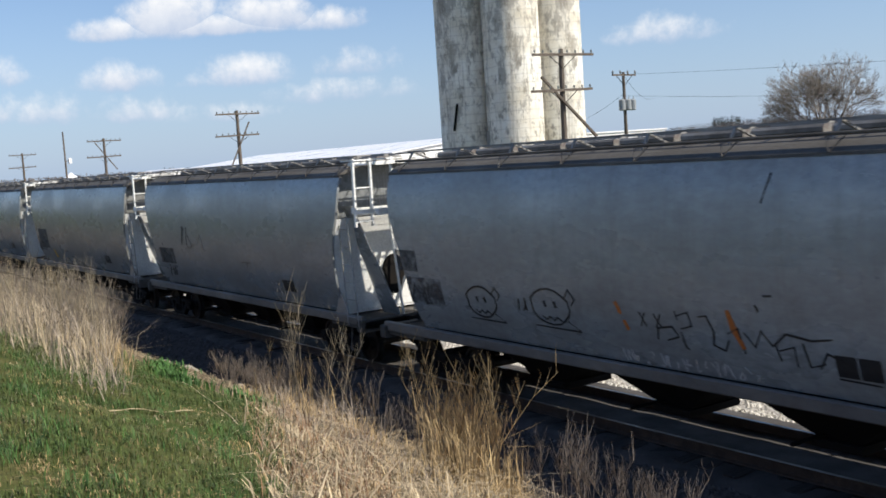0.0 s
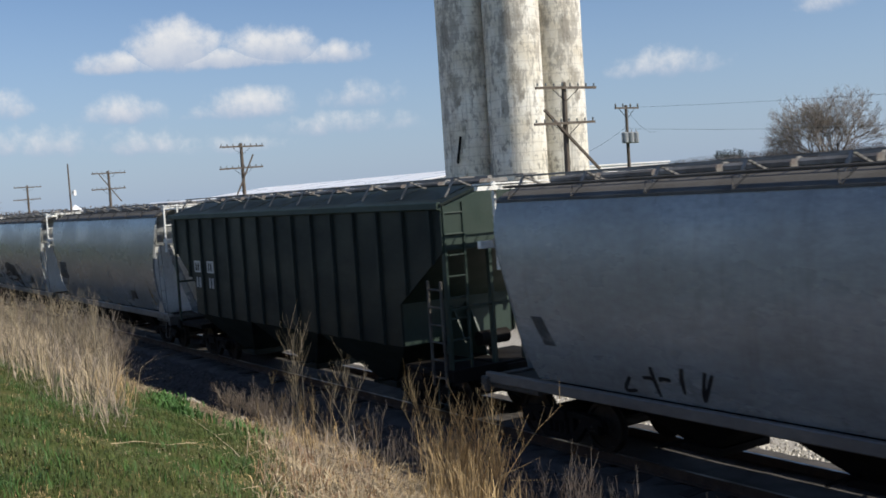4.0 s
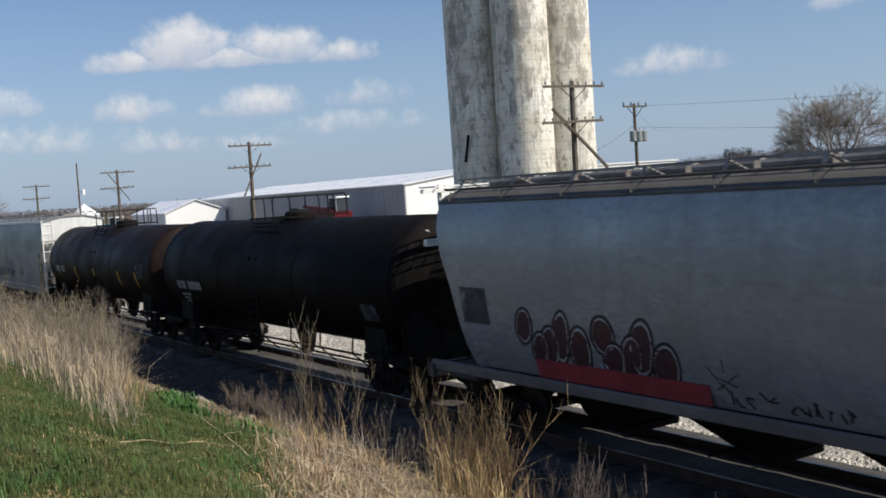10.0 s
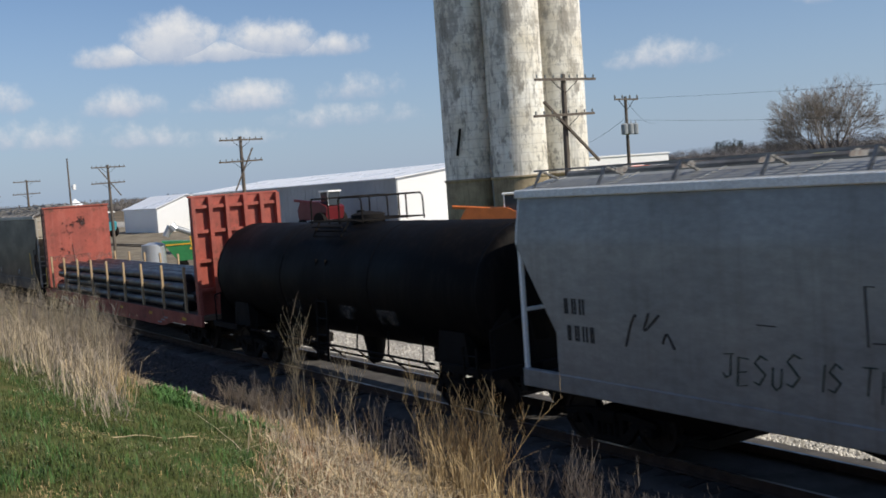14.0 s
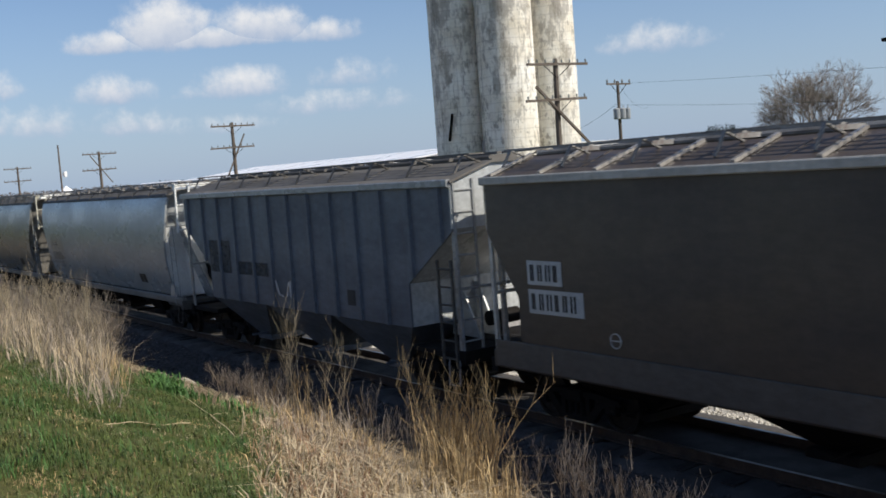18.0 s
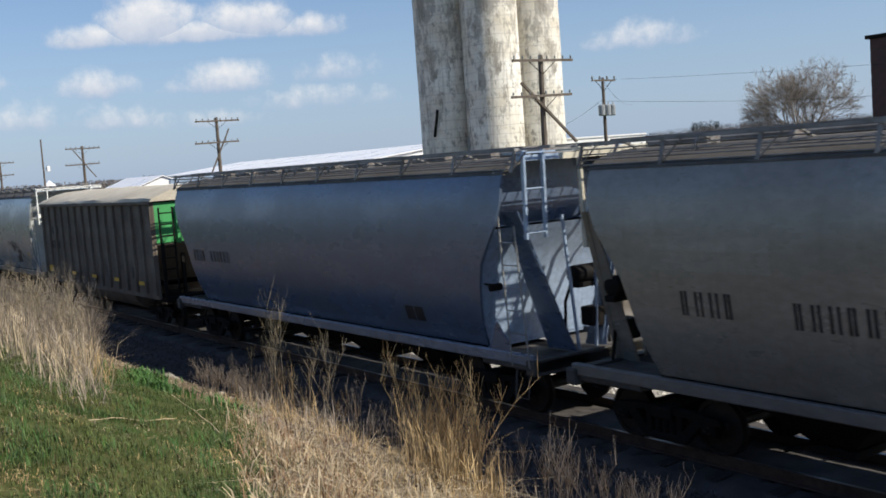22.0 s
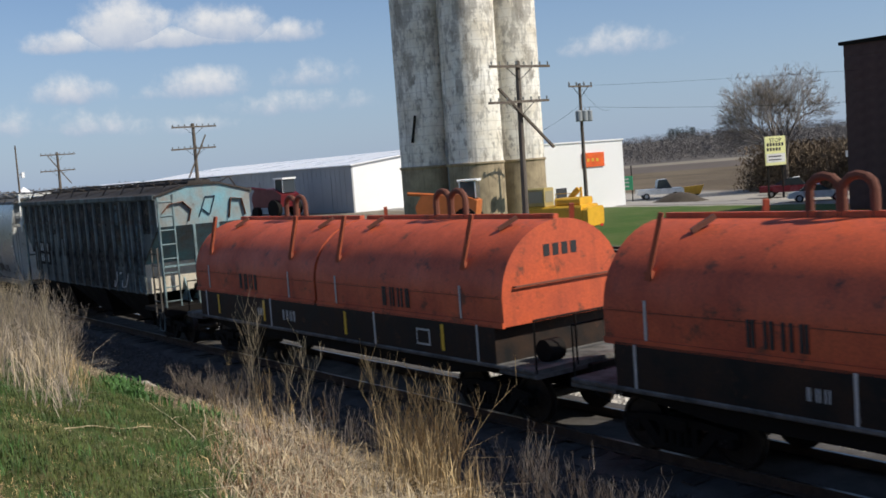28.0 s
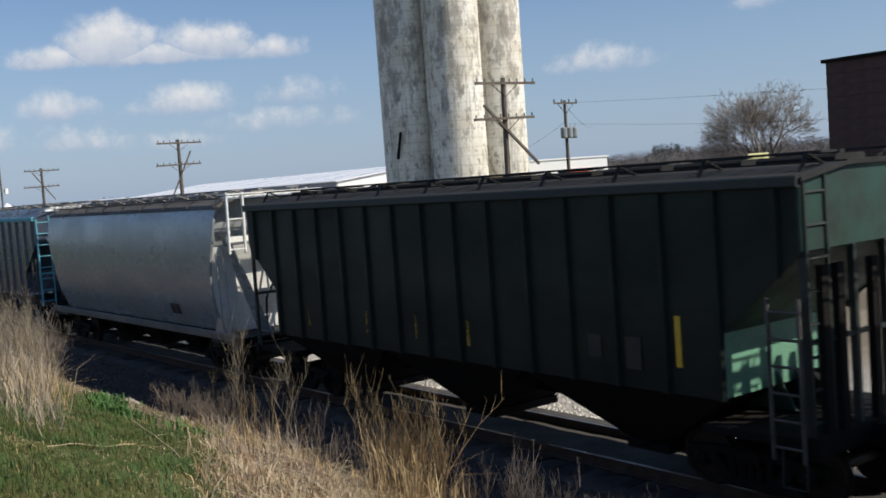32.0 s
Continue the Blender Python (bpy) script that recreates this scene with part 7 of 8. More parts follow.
def telegraph_pole(x, y, top, label, lean=0.0, brace=(-1.15, 1.2, 1.55, 3.9), turn=0.0):
    pole = thing("telegraph_pole", label, "utility pole", "old telegraph poles along the track", pose(x, y, -0.55, 0, lean, turn))
    part("shaft", Shape().lathe([(-0.3, 0.17), (top * 0.5, 0.14), (top, 0.11), (top + 0.02, 0.04)], "z", 10), POLE, pole)
    for k, z in enumerate((top - 0.3, top - 1.85)):
        arm = part("crossarm", Shape().box(-0.05, 0.05, -1.65, 1.65, z, z + 0.11, 0.0), POLE, pole, "", pose(0.16, 0, 0, 0 if not k else 1.0, 0, -4))
        for j in range(8):
            yy = -1.55 + j * 0.443
            part("insulator", lambda z=z: Shape().lathe([(z + 0.11, 0.02), (z + 0.18, 0.045), (z + 0.26, 0.03)], "z", 7), INSUL, arm, "", pose(0, yy, 0), key=("in", round(z, 2)))
        part("arm_brace", Shape().bar((0, -0.7, z), (0, 0, z - 0.55), 0.04, 0.02).bar((0, 0.7, z), (0, 0, z - 0.55), 0.04, 0.02), BLACK, pole, "", pose(0.1, 0, 0, 0, 0, -4))
    if brace:
        ya, da, yb, db = brace
        part("leaning_timber", Shape().bar((0.2, ya, top - da), (0.2, yb, top - db), 0.13 if yb > 1.2 else 0.07, 0.1), POLE, pole, "broken timber hung across the pole", pose(0, 0, 0, 0, 0, -10))
    return pole


telegraph_pole(-35.6, 18.0, 9.6, "weathered telegraph pole with two crossarms and a broken leaning timber", 1.0)
telegraph_pole(-71.4, 18.0, 9.55, "weathered telegraph pole with two crossarms and a stray brace", 0.6, (0.8, 0.85, -0.65, 3.9))
telegraph_pole(-104.3, 18.0, 9.25, "weathered telegraph pole with two crossarms and a thin stay", 0.0, (-0.9, 0.35, 1.05, 3.1))
telegraph_pole(-139.5, 18.0, 9.2, "weathered telegraph pole with two crossarms", 0.8, None)
x, y = away(75.5, 125)
lamp_pole = thing("yard_pole", "thin yard pole with a small lamp head", "utility pole", at=pose(x, y, -0.5))
part("shaft", Shape().lathe([(0, 0.14), (10.8, 0.08)], "z", 8), POLE, lamp_pole)
part("lamp_head", Shape().rod((0, 0, 7.4), (0.9, 0.2, 7.7), 0.04).box(0.7, 1.2, 0.1, 0.4, 7.2, 7.8, 0.05), CLADW, lamp_pole)
tp = thing("transformer_pole", "utility pole with three pot transformers and a bent crossarm", "utility pole", at=pose(-62.1, 47.7, -0.5, 0, 0, -5))
part("shaft", Shape().lathe([(0, 0.18), (11.0, 0.12)], "z", 10), POLE, tp)
part("crossarm", Shape().box(-0.06, 0.06, -1.35, 1.35, 10.7, 10.83), POLE, tp, "", pose(0.1, 0, 0, 0, 0, 8))
for k in range(4):
    part("insulator", lambda: Shape().lathe([(0, 0.04), (0.14, 0.09), (0.3, 0.04)], "z", 8), INSUL, tp, "", pose(0.1, 0, 0, 0, 0, 8) @ pose(0, -1.3 + k * 0.87, 10.83), key="ti")
part("arm_brace", Shape().bar((0, -0.9, 10.7), (0, 0, 9.9), 0.05, 0.03).bar((0, 0.9, 10.7), (0, 0, 9.9), 0.05, 0.03), BLACK, tp, "", pose(0.1, 0, 0, 0, 0, 8))
for k, yy in enumerate((-0.62, 0.0, 0.62)):
    part("transformer", lambda: Shape().lathe([(0, 0.2), (0.06, 0.27), (0.82, 0.27), (0.9, 0.18)], "z", 14).lathe([(0.9, 0.05), (1.12, 0.03)], "z", 6, (0.1, 0, 0)), material("transformer_grey", (0.32, 0.34, 0.35), 0.5), tp, "grey pot transformer", pose(0.0, 0, 0, 0, 0, 8) @ pose(0.3 if yy else 0.36, yy, 7.9), key="tf")
wires = Shape()
for (x0, y0, z0), (x1, y1, z1), sag in (((-62.1, 47.7, 8.8), (-82, 57, 6.6), 0.5), ((-62.1, 47.7, 10.3), (20, 70, 9.2), 1.2), ((-62.1, 47.7, 8.6), (-30, 75, 7.5), 0.8), ((-62.1, 47.7, 10.3), (-100, 90, 10.5), 0.8)):
    pts = [(x0 + (x1 - x0) * u / 12, y0 + (y1 - y0) * u / 12, z0 + (z1 - z0) * u / 12 - sag * 4 * (u / 12) * (1 - u / 12)) for u in range(13)]
    wires.pipe(pts, 0.011, 4)
solid("overhead_wires", wires, BLACK, "thin black overhead wires", "wire", kind="structure")

# -- roadside: signs and vehicles --
sg = thing("roadside_sign", "tall yellow and white roadside sign on two posts", "sign", at=pose(-57.9, 67.3, -0.5, 0, 0, 66))
for xx in (-0.72, 0.72):
    part("post", Shape().box(xx - 0.07, xx + 0.07, -0.07, 0.07, 0, 5.5), BLACK, sg)
part("panel", Shape().box(-1.0, 1.0, -0.2, -0.05, 3.0, 5.6, 0.02), material("sign_yellow", (0.86, 0.85, 0.40), 0.5, dark=(0.8, 0.78, 0.36)), sg, "yellow sign face")
part("lower_panel", Shape().box(-0.92, 0.92, -0.215, -0.2, 3.25, 4.05), material("sign_white", (0.8, 0.8, 0.76), 0.5), sg, "white message panel")
word = bpy.data.curves.new("sign_word", "FONT")
word.body, word.size, word.extrude, word.align_x = "STOP", 0.5, 0.004, "CENTER"
word.materials.append(LETTER_DARK)
wo = new("sign_word", word)
wo.parent = sg
wo.matrix_basis = pose(0, -0.21, 5.08, 90, 0, 0)
for row, n in ((4.72, 6), (4.3, 5)):
    for k in range(n):
        part("sign_bar", Shape().box(-0.85 + k * 0.29, -0.85 + k * 0.29 + 0.19, -0.21, -0.2, row, row + 0.28), LETTER_DARK, sg, "black bar of lettering")
for row in (3.75, 3.45):
    part("sign_line", Shape().box(-0.7, 0.55, -0.222, -0.215, row, row + 0.1), LETTER_DARK, sg, "thin line of small print")
gs = thing("road_sign", "green road sign on two thin posts", "sign", at=pose(-76.2, 67.4, -0.5, 0, 0, 8))
part("panel", Shape().box(-0.75, 0.75, -0.06, 0, 1.2, 2.65, 0.02), material("sign_green", (0.02, 0.30, 0.14), 0.5), gs)
for xx in (-0.9, 0.6):
    part("post", Shape().box(xx - 0.04, xx + 0.04, 0.0, 0.08, 0, 3.7), BLACK, gs)
for row in (2.25, 1.9, 1.5):
    part("sign_bar", Shape().box(-0.55, 0.3, -0.07, -0.06, row, row + 0.16), LETTER_WHITE, gs, "white line of lettering")


def vehicle(name, label, at, colour, length, width, roof, kind="car", second=None):
    """A parked car, pick-up or lorry seen far off."""
    v = thing(name, label, "vehicle", at=at)
    paint_ = material(name + "_paint", colour, 0.25, 0.1, tuple(c * 0.85 for c in colour), 0.3)
    a = length / 2
    w = width / 2
    if kind == "car":
        side = [(-a, 0.35), (-a + 0.05, 0.72), (-a + 0.5, 0.86), (-a * 0.45, 0.92), (a * 0.38, 0.9), (a - 0.3, 0.76), (a, 0.6), (a, 0.35)]
        cab = [(-a * 0.62, 0.9), (-a * 0.32, roof - 0.05), (-0.1, roof), (a * 0.12, roof - 0.06), (a * 0.44, 0.9)]
    else:
        side = [(-a, 0.5), (-a, 1.05), (a - 0.15, 1.05), (a, 0.85), (a, 0.5)]
        cab = [(-a * 0.15, 1.05), (-a * 0.08, roof - 0.04), (a * 0.28, roof), (a * 0.5, 1.05)]
    part("body", Shape().slab(side, -w, w), paint_, v)
    part("cabin", Shape().slab(cab, -w + 0.12, w - 0.12), glass("car_glass"), v, "dark glazed cabin")
    part("roof", Shape().slab([(cab[1][0] - 0.02, roof - 0.06), (cab[2][0], roof + 0.02), (cab[-2][0] + 0.05, roof - 0.02)], -w + 0.1, w - 0.1), second or paint_, v)
    for x in (-a * 0.62, a * 0.62):
        for e in (-1, 1):
            wh = part("wheel", lambda: Shape().lathe([(-0.1, 0.2), (-0.1, 0.32), (0.1, 0.32), (0.1, 0.2)], "y", 16), BLACK, v, "", pose(x, e * (w - 0.08), 0.32), key="cw")
            part("rim", lambda: Shape().lathe([(-0.105, 0.19), (0.105, 0.19)], "y", 12), CLAD, wh, "pale wheel rim", key="cr")
    part("lights", Shape().box(a - 0.06, a + 0.01, -w + 0.1, w - 0.1, 0.62, 0.74), CLADW, v)
    return v


vehicle("white_car", "white saloon car parked on the forecourt", pose(-50.6, 62.6, -0.48, 0, 0, 38), (0.75, 0.76, 0.76), 4.6, 1.75, 1.42)
vehicle("pickup_truck", "maroon pick-up truck with a white cap, parked", pose(-57.6, 69.0, -0.45, 0, 0, 32), (0.20, 0.02, 0.03), 5.3, 1.9, 1.75, "truck", CLADW)
vehicle("white_truck", "white delivery truck parked beside the white building", pose(-74.6, 70.5, -0.45, 0, 0, 50), (0.75, 0.76, 0.75), 4.8, 2.0, 2.0, "truck", CLADW)
vehicle("dark_car", "dark car parked beside the low building", pose(-60.5, 73.0, -0.45, 0, 0, 30), (0.03, 0.03, 0.035), 4.5, 1.75, 1.42)
yt = thing("plough_blade", "yellow snow plough blade standing at the roadside", "plough", at=pose(-74.5, 75.0, -0.45, 0, 0, 40))
YEL = material("machine_yellow", (0.72, 0.40, 0.03), 0.5, dark=(0.45, 0.24, 0.03), amount=0.5, rust=0.15)
part("bed", Shape().slab([(-1.2, 0.12), (1.2, 0.12), (1.6, 1.05), (-1.3, 0.85)], -0.35, 0.35), YEL, yt)
part("skid", Shape().box(-1.1, 1.1, -0.3, 0.3, 0.0, 0.12), BLACK, yt)
low = thing("low_building", "low teal-grey building with a white fascia", "building", at=pose(-56.5, 78.0, -0.4, 0, 0, 24))
part("outer_wall", Shape().box(0, 24, 0, 10, -0.3, 3.1), material("teal_wall", (0.12, 0.2, 0.2), 0.7), low)
part("fascia", Shape().box(-0.8, 24.5, -1.2, 10.5, 3.1, 3.65), CLADW, low, "white roof fascia")
for k in range(4):
    wn = part("window", Shape().box(1.5 + k * 4, 3.6 + k * 4, -0.06, 0.0, 0.9, 2.3), glass("shop_glass", (0.03, 0.04, 0.045)), low)
    part("window_frame", Shape().box(1.45 + k * 4, 3.65 + k * 4, -0.08, -0.06, 0.82, 0.9).box(1.45 + k * 4, 3.65 + k * 4, -0.08, -0.06, 2.3, 2.38), CLADW, wn)
part("fuel_pump", Shape().box(6, 6.6, -5, -4.4, 0, 1.7, 0.05).box(8, 8.6, -5, -4.4, 0, 1.7, 0.05), BLACK, low)

# road and forecourt
solid("road", Shape().box(-420, 120, 60.5, 64.0, -0.6, -0.43), material("worn_asphalt", (0.30, 0.28, 0.25), 0.9, dark=(0.2, 0.19, 0.17), scale=0.3, stretch=(0.1, 1, 1)), "pale worn asphalt road", "road", kind="structure")
mound = Shape()
vs = []
for k in range(9):
    for j in range(9):
        u, w = (k - 4) / 4, (j - 4) / 4
        vs.append((u * 2.6, w * 1.8, max(0, 1 - u * u - w * w) ** 0.8 * 0.95 + 0.06 * noise.noise((k * 0.9, j * 0.9, 3))))
mound.add(vs, [(a * 9 + b, (a + 1) * 9 + b, (a + 1) * 9 + b + 1, a * 9 + b + 1) for a in range(8) for b in range(8)])
solid("dirt_mound", mound, material("dark_soil", (0.07, 0.055, 0.04), 0.95), "small mound of dark soil", "mound", m=pose(-67.5, 65.5, -0.5))

# -- yard clutter --
build_track(27.2, -0.36, "rusty siding with dark ties across the yard", -160, 60, -62, -6)
TIMBER = material("old_timber", (0.13, 0.09, 0.06), 0.9, dark=(0.05, 0.036, 0.028), amount=0.8, scale=2, stretch=(1, 4, 4))
PLANK = material("pale_broken_plank", (0.36, 0.27, 0.17), 0.9, dark=(0.2, 0.14, 0.09), amount=0.7, scale=2, stretch=(1, 4, 4))
RUSTY_SCRAP = material("scrap_rust", (0.20, 0.07, 0.04), 0.85, dark=(0.1, 0.04, 0.03))
rng = random.Random(17)
for cx, cy, n, mats in ((-33.5, 21.0, 34, (TIMBER, TIMBER, PLANK)), (-30.0, 21.8, 26, (TIMBER, TIMBER, PLANK)), (-22.5, 19.8, 22, (TIMBER, PLANK, RUSTY_SCRAP)), (-37.0, 21.6, 22, (TIMBER, PLANK)), (-26.5, 22.5, 10, (TIMBER, PLANK))):
    for k in range(n):
        le = rng.uniform(1.4, 2.7)
        x, y = cx + rng.gauss(0, 1.0), cy + rng.gauss(0, 0.7)
        z = -0.42 + max(0, 0.55 - 0.3 * math.hypot(x - cx, y - cy)) * rng.random() * 1.2
        m = rng.choice(mats)
        solid("scrap_timber", Shape().box(-le / 2, le / 2, -0.1, 0.1, -0.07, 0.07, 0.012), m, "old broken railway tie in a heap" if m is TIMBER else ("pale broken plank in the scrap heap" if m is PLANK else "rusty scrap beam in the heap"), "timber", "scrap timber heaps", m=pose(x, y, z, rng.uniform(-12, 12), rng.uniform(-9, 9), rng.uniform(-40, 60)))


def crane_machine():
    c = thing("yellow_crane", "yellow rail maintenance crane with a cab and dark undercarriage", "crane", at=pose(-47.5, 31.3, -0.45, 0, 0, 20))
    part("carbody", Shape().box(-1.9, 1.9, -1.2, 1.2, 0.75, 2.15, 0.12), YEL, c)
    part("counterweight", Shape().box(1.9, 2.3, -1.15, 1.15, 0.85, 2.0, 0.15), YEL, c)
    part("undercarriage", Shape().box(-1.7, 1.7, -0.9, 0.9, 0.3, 0.75, 0.05).box(-1.9, -1.3, -1.2, 1.2, 0.0, 0.45, 0.1).box(1.2, 1.9, -1.2, 1.2, 0.0, 0.45, 0.1), BLACK, c)
    cab = part("cab", Shape().box(-1.75, -0.55, -1.15, 0.1, 2.15, 3.3, 0.08), material("cab_khaki", (0.42, 0.33, 0.12), 0.6), c, "weathered khaki cab")
    part("window", Shape().box(-1.62, -0.68, -1.17, -1.15, 2.4, 3.1).box(-0.55, -0.53, -1.02, -0.03, 2.4, 3.1), glass("cab_glass", (0.30, 0.28, 0.2)), cab)
    part("engine_hood", Shape().box(0.0, 1.7, -0.9, 0.9, 2.15, 2.6, 0.1).lathe([(2.6, 0.08), (3.2, 0.08)], "z", 8, (1.2, 0.4, 0)), YEL, c)
    part("handrail", Shape().pipe([(0.2, -1.1, 2.15), (0.2, -1.1, 2.9), (1.8, -1.1, 2.9), (1.8, -1.1, 2.15)], 0.025), YEL, c)
    part("tail_light", Shape().box(2.3, 2.33, -0.9, -0.5, 0.75, 0.9).box(2.3, 2.33, 0.5, 0.9, 0.75, 0.9), material("red_reflector", (0.5, 0.02, 0.02), 0.4), c)
    part("boom", Shape().bar((0.1, 0.6, 2.3), (0.9, 0.7, 3.1), 0.3, 0.3), YEL, c, "folded boom")


crane_machine()


def combine_harvester(x, y, colour, label, turn, name="combine_harvester", size=1.0):
    c = thing(name, label, "farm machine", at=pose(x, y, -0.5, 0, 0, turn) @ Matrix.Scale(size, 4))
    m = material(name + "_paint", colour, 0.45, dark=tuple(q * 0.6 for q in colour))
    part("body", Shape().slab([(-2.6, 1.1), (2.2, 1.1), (2.4, 2.4), (1.2, 3.0), (-2.2, 3.1), (-2.8, 2.2)], -1.2, 1.2), m, c)
    cab = part("cab", Shape().box(0.9, 2.3, -0.8, 0.8, 2.6, 4.0, 0.1), glass("car_glass"), c, "glazed cab")
    part("cab_roof", Shape().box(0.8, 2.45, -0.9, 0.9, 4.0, 4.18, 0.05), CLADW, cab, "white cab roof")
    part("cab_post", Shape().box(0.9, 1.0, -0.82, -0.72, 2.6, 4.0).box(2.2, 2.3, -0.82, -0.72, 2.6, 4.0), CLADW, cab)
    for xx, r in ((1.4, 0.95), (-1.8, 0.6)):
        for e in (-1, 1):
            part("wheel", Shape().lathe([(-0.25, r * 0.5), (-0.25, r), (0.25, r), (0.25, r * 0.5)], "y", 20), BLACK, c, "", pose(xx, e * 1.35, r))
    part("auger_tube", Shape().rod((-0.5, -1.0, 3.0), (-3.4, -1.0, 3.3), 0.16), m, c)


combine_harvester(-123.0, 51.0, (0.13, 0.012, 0.016), "dark red combine harvester with a white cab roof", 10, size=1.22)
x, y = away(53.1, 82)
combine_harvester(x, y, (0.60, 0.16, 0.04), "orange wheeled loader with a white framed cab by the silos", 40, "wheel_loader", 0.95)
combine_harvester(-172.0, 36.0, (0.05, 0.28, 0.33), "teal tractor by the sheds", 30, "tractor")
x, y = away(69.0, 77)
au = thing("auger_conveyor", "grey grain auger leaning over a yellow trailer frame", "conveyor", at=pose(x, y, -0.5, 0, 0, 69))
part("tube", Shape().rod((2.5, 0, 1.4), (-2.2, 0, 3.4), 0.2, 12).rod((-2.2, 0, 3.4), (-2.6, 0, 2.7), 0.24, 10).rod((-2.2, 0, 3.45), (-1.9, 0, 3.1), 0.34, 10), material("auger_grey", (0.42, 0.44, 0.45), 0.4, 0.5), au)
part("frame", Shape().bar((3.2, -0.5, 0.75), (-1.0, -0.5, 1.75), 0.16, 0.14).bar((3.2, 0.5, 0.75), (-1.0, 0.5, 1.75), 0.16, 0.14).bar((-0.6, -0.5, 0.3), (-0.9, -0.3, 2.6), 0.1, 0.1).bar((1.2, -0.5, 0.3), (1.0, -0.4, 1.5), 0.1, 0.1), YEL, au, "yellow trailer frame")
for e in (-1, 1):
    part("wheel", lambda: Shape().lathe([(-0.1, 0.15), (-0.1, 0.38), (0.1, 0.38), (0.1, 0.15)], "y", 16), BLACK, au, "", pose(0.3, e * 0.9, 0.38), key="aw")
x, y = away(69.5, 79.5)
gw = thing("grain_wagon", "green grain wagon with sloping sides", "wagon", at=pose(x, y, -0.5, 0, 0, 69))
part("hopper", Shape().slab([(-2.3, 2.3), (2.3, 2.0), (1.2, 0.8), (-1.2, 0.8)], -1.1, 1.1), material("wagon_green", (0.03, 0.22, 0.07), 0.5), gw)
part("rim", Shape().box(-2.35, 2.3, -1.14, -1.08, 1.96, 2.06).box(-2.35, 2.3, 1.08, 1.14, 1.96, 2.06), YEL, gw, "yellow rim rail")
for xx in (-0.9, 0.9):
    for e in (-1, 1):
        part("wheel", lambda: Shape().lathe([(-0.12, 0.15), (-0.12, 0.4), (0.12, 0.4), (0.12, 0.15)], "y", 14), BLACK, gw, "", pose(xx, e * 0.95, 0.4), key="gww")
x, y = away(71.6, 78)
solid("silver_tank", Shape().lathe([(-0.7, 0.3), (-0.6, 0.85), (0.9, 0.85), (1.05, 0.3)], "z", 20).box(-0.6, -0.4, -0.5, 0.5, -1.25, -0.6).box(0.4, 0.6, -0.5, 0.5, -1.25, -0.6), material("silver", (0.6, 0.62, 0.64), 0.4, 0.6), "silver upright tank on short legs", "tank", m=pose(x, y, 0.75, 0, 0, 69))


# -- trees and woods --
BARK = material("grey_bark", (0.13, 0.105, 0.085), 0.95, dark=(0.06, 0.05, 0.04))
TWIG = material("bare_twigs", (0.235, 0.21, 0.185), 0.95, dark=(0.16, 0.135, 0.11), island=0.3)


def bare_tree(x, y, z, height, spread, label, seed, levels=6, wide=1.0, low=4):
    """A leafless tree: forking limbs, then a haze of fine twigs."""
    rng = random.Random(seed)
    tree = thing("bare_tree", label, "tree", "leafless trees", pose(x, y, z))
    trunk, twigs = Shape(), Shape()

    def grow(p, d, length, r, level):
        q = p + d * length
        r = max(r, 0.012)
        (trunk if level < 3 else twigs).rod(p, q, r, 7 if level < 2 else (5 if level < 3 else 3), r * 0.68)
        if level >= levels:
            return
        n = low if level < 1 else (3 if level < 6 else rng.choice((2, 3, 3)))
        for k in range(n):
            a = rng.uniform(0, math.tau)
            tilt = rng.uniform(0.25, 0.85) if level else rng.uniform(0.25, 0.8 if low < 5 else 1.05)
            o = d.orthogonal().normalized()
            o.rotate(Matrix.Rotation(a, 3, d))
            nd = (d * math.cos(tilt) + o * math.sin(tilt) * spread).normalized()
            nd.z = max(nd.z, -0.25) + 0.06
            nd.normalize()
            grow(p + d * length * (rng.uniform(0.6, 1.0) if k else 1.0), nd, length * rng.uniform(0.66, 0.9), r * 0.6, level + 1)

    grow(Vector((0, 0, -0.2)), Vector((0, 0, 1)), height * 0.23, height * 0.024, 0)
    for sh in (trunk, twigs):
        sh.v = [(a * wide, b * wide, c) for a, b, c in sh.v]
    part("trunk", trunk, BARK, tree, "grey trunk and main limbs")
    tagged(part("crown", twigs, TWIG, tree, "fine bare twigs"), kind="stuff")
    return tree


bare_tree(-63.6, 77.0, -0.6, 14.6, 0.92, "large spreading leafless tree at the roadside", 3, 8, 0.86, 5)
bare_tree(-70.5, 88.0, -0.4, 7.0, 1.1, "leafless tree behind the roadside", 8, 6)
bare_tree(-60.0, 92.0, -0.4, 11.5, 1.1, "leafless tree behind the low building", 12, 6)
xx, yy = away(82.0, 130)
bare_tree(xx, yy, -0.5, 15.0, 0.9, "leafless tree far down the line", 21, 6)


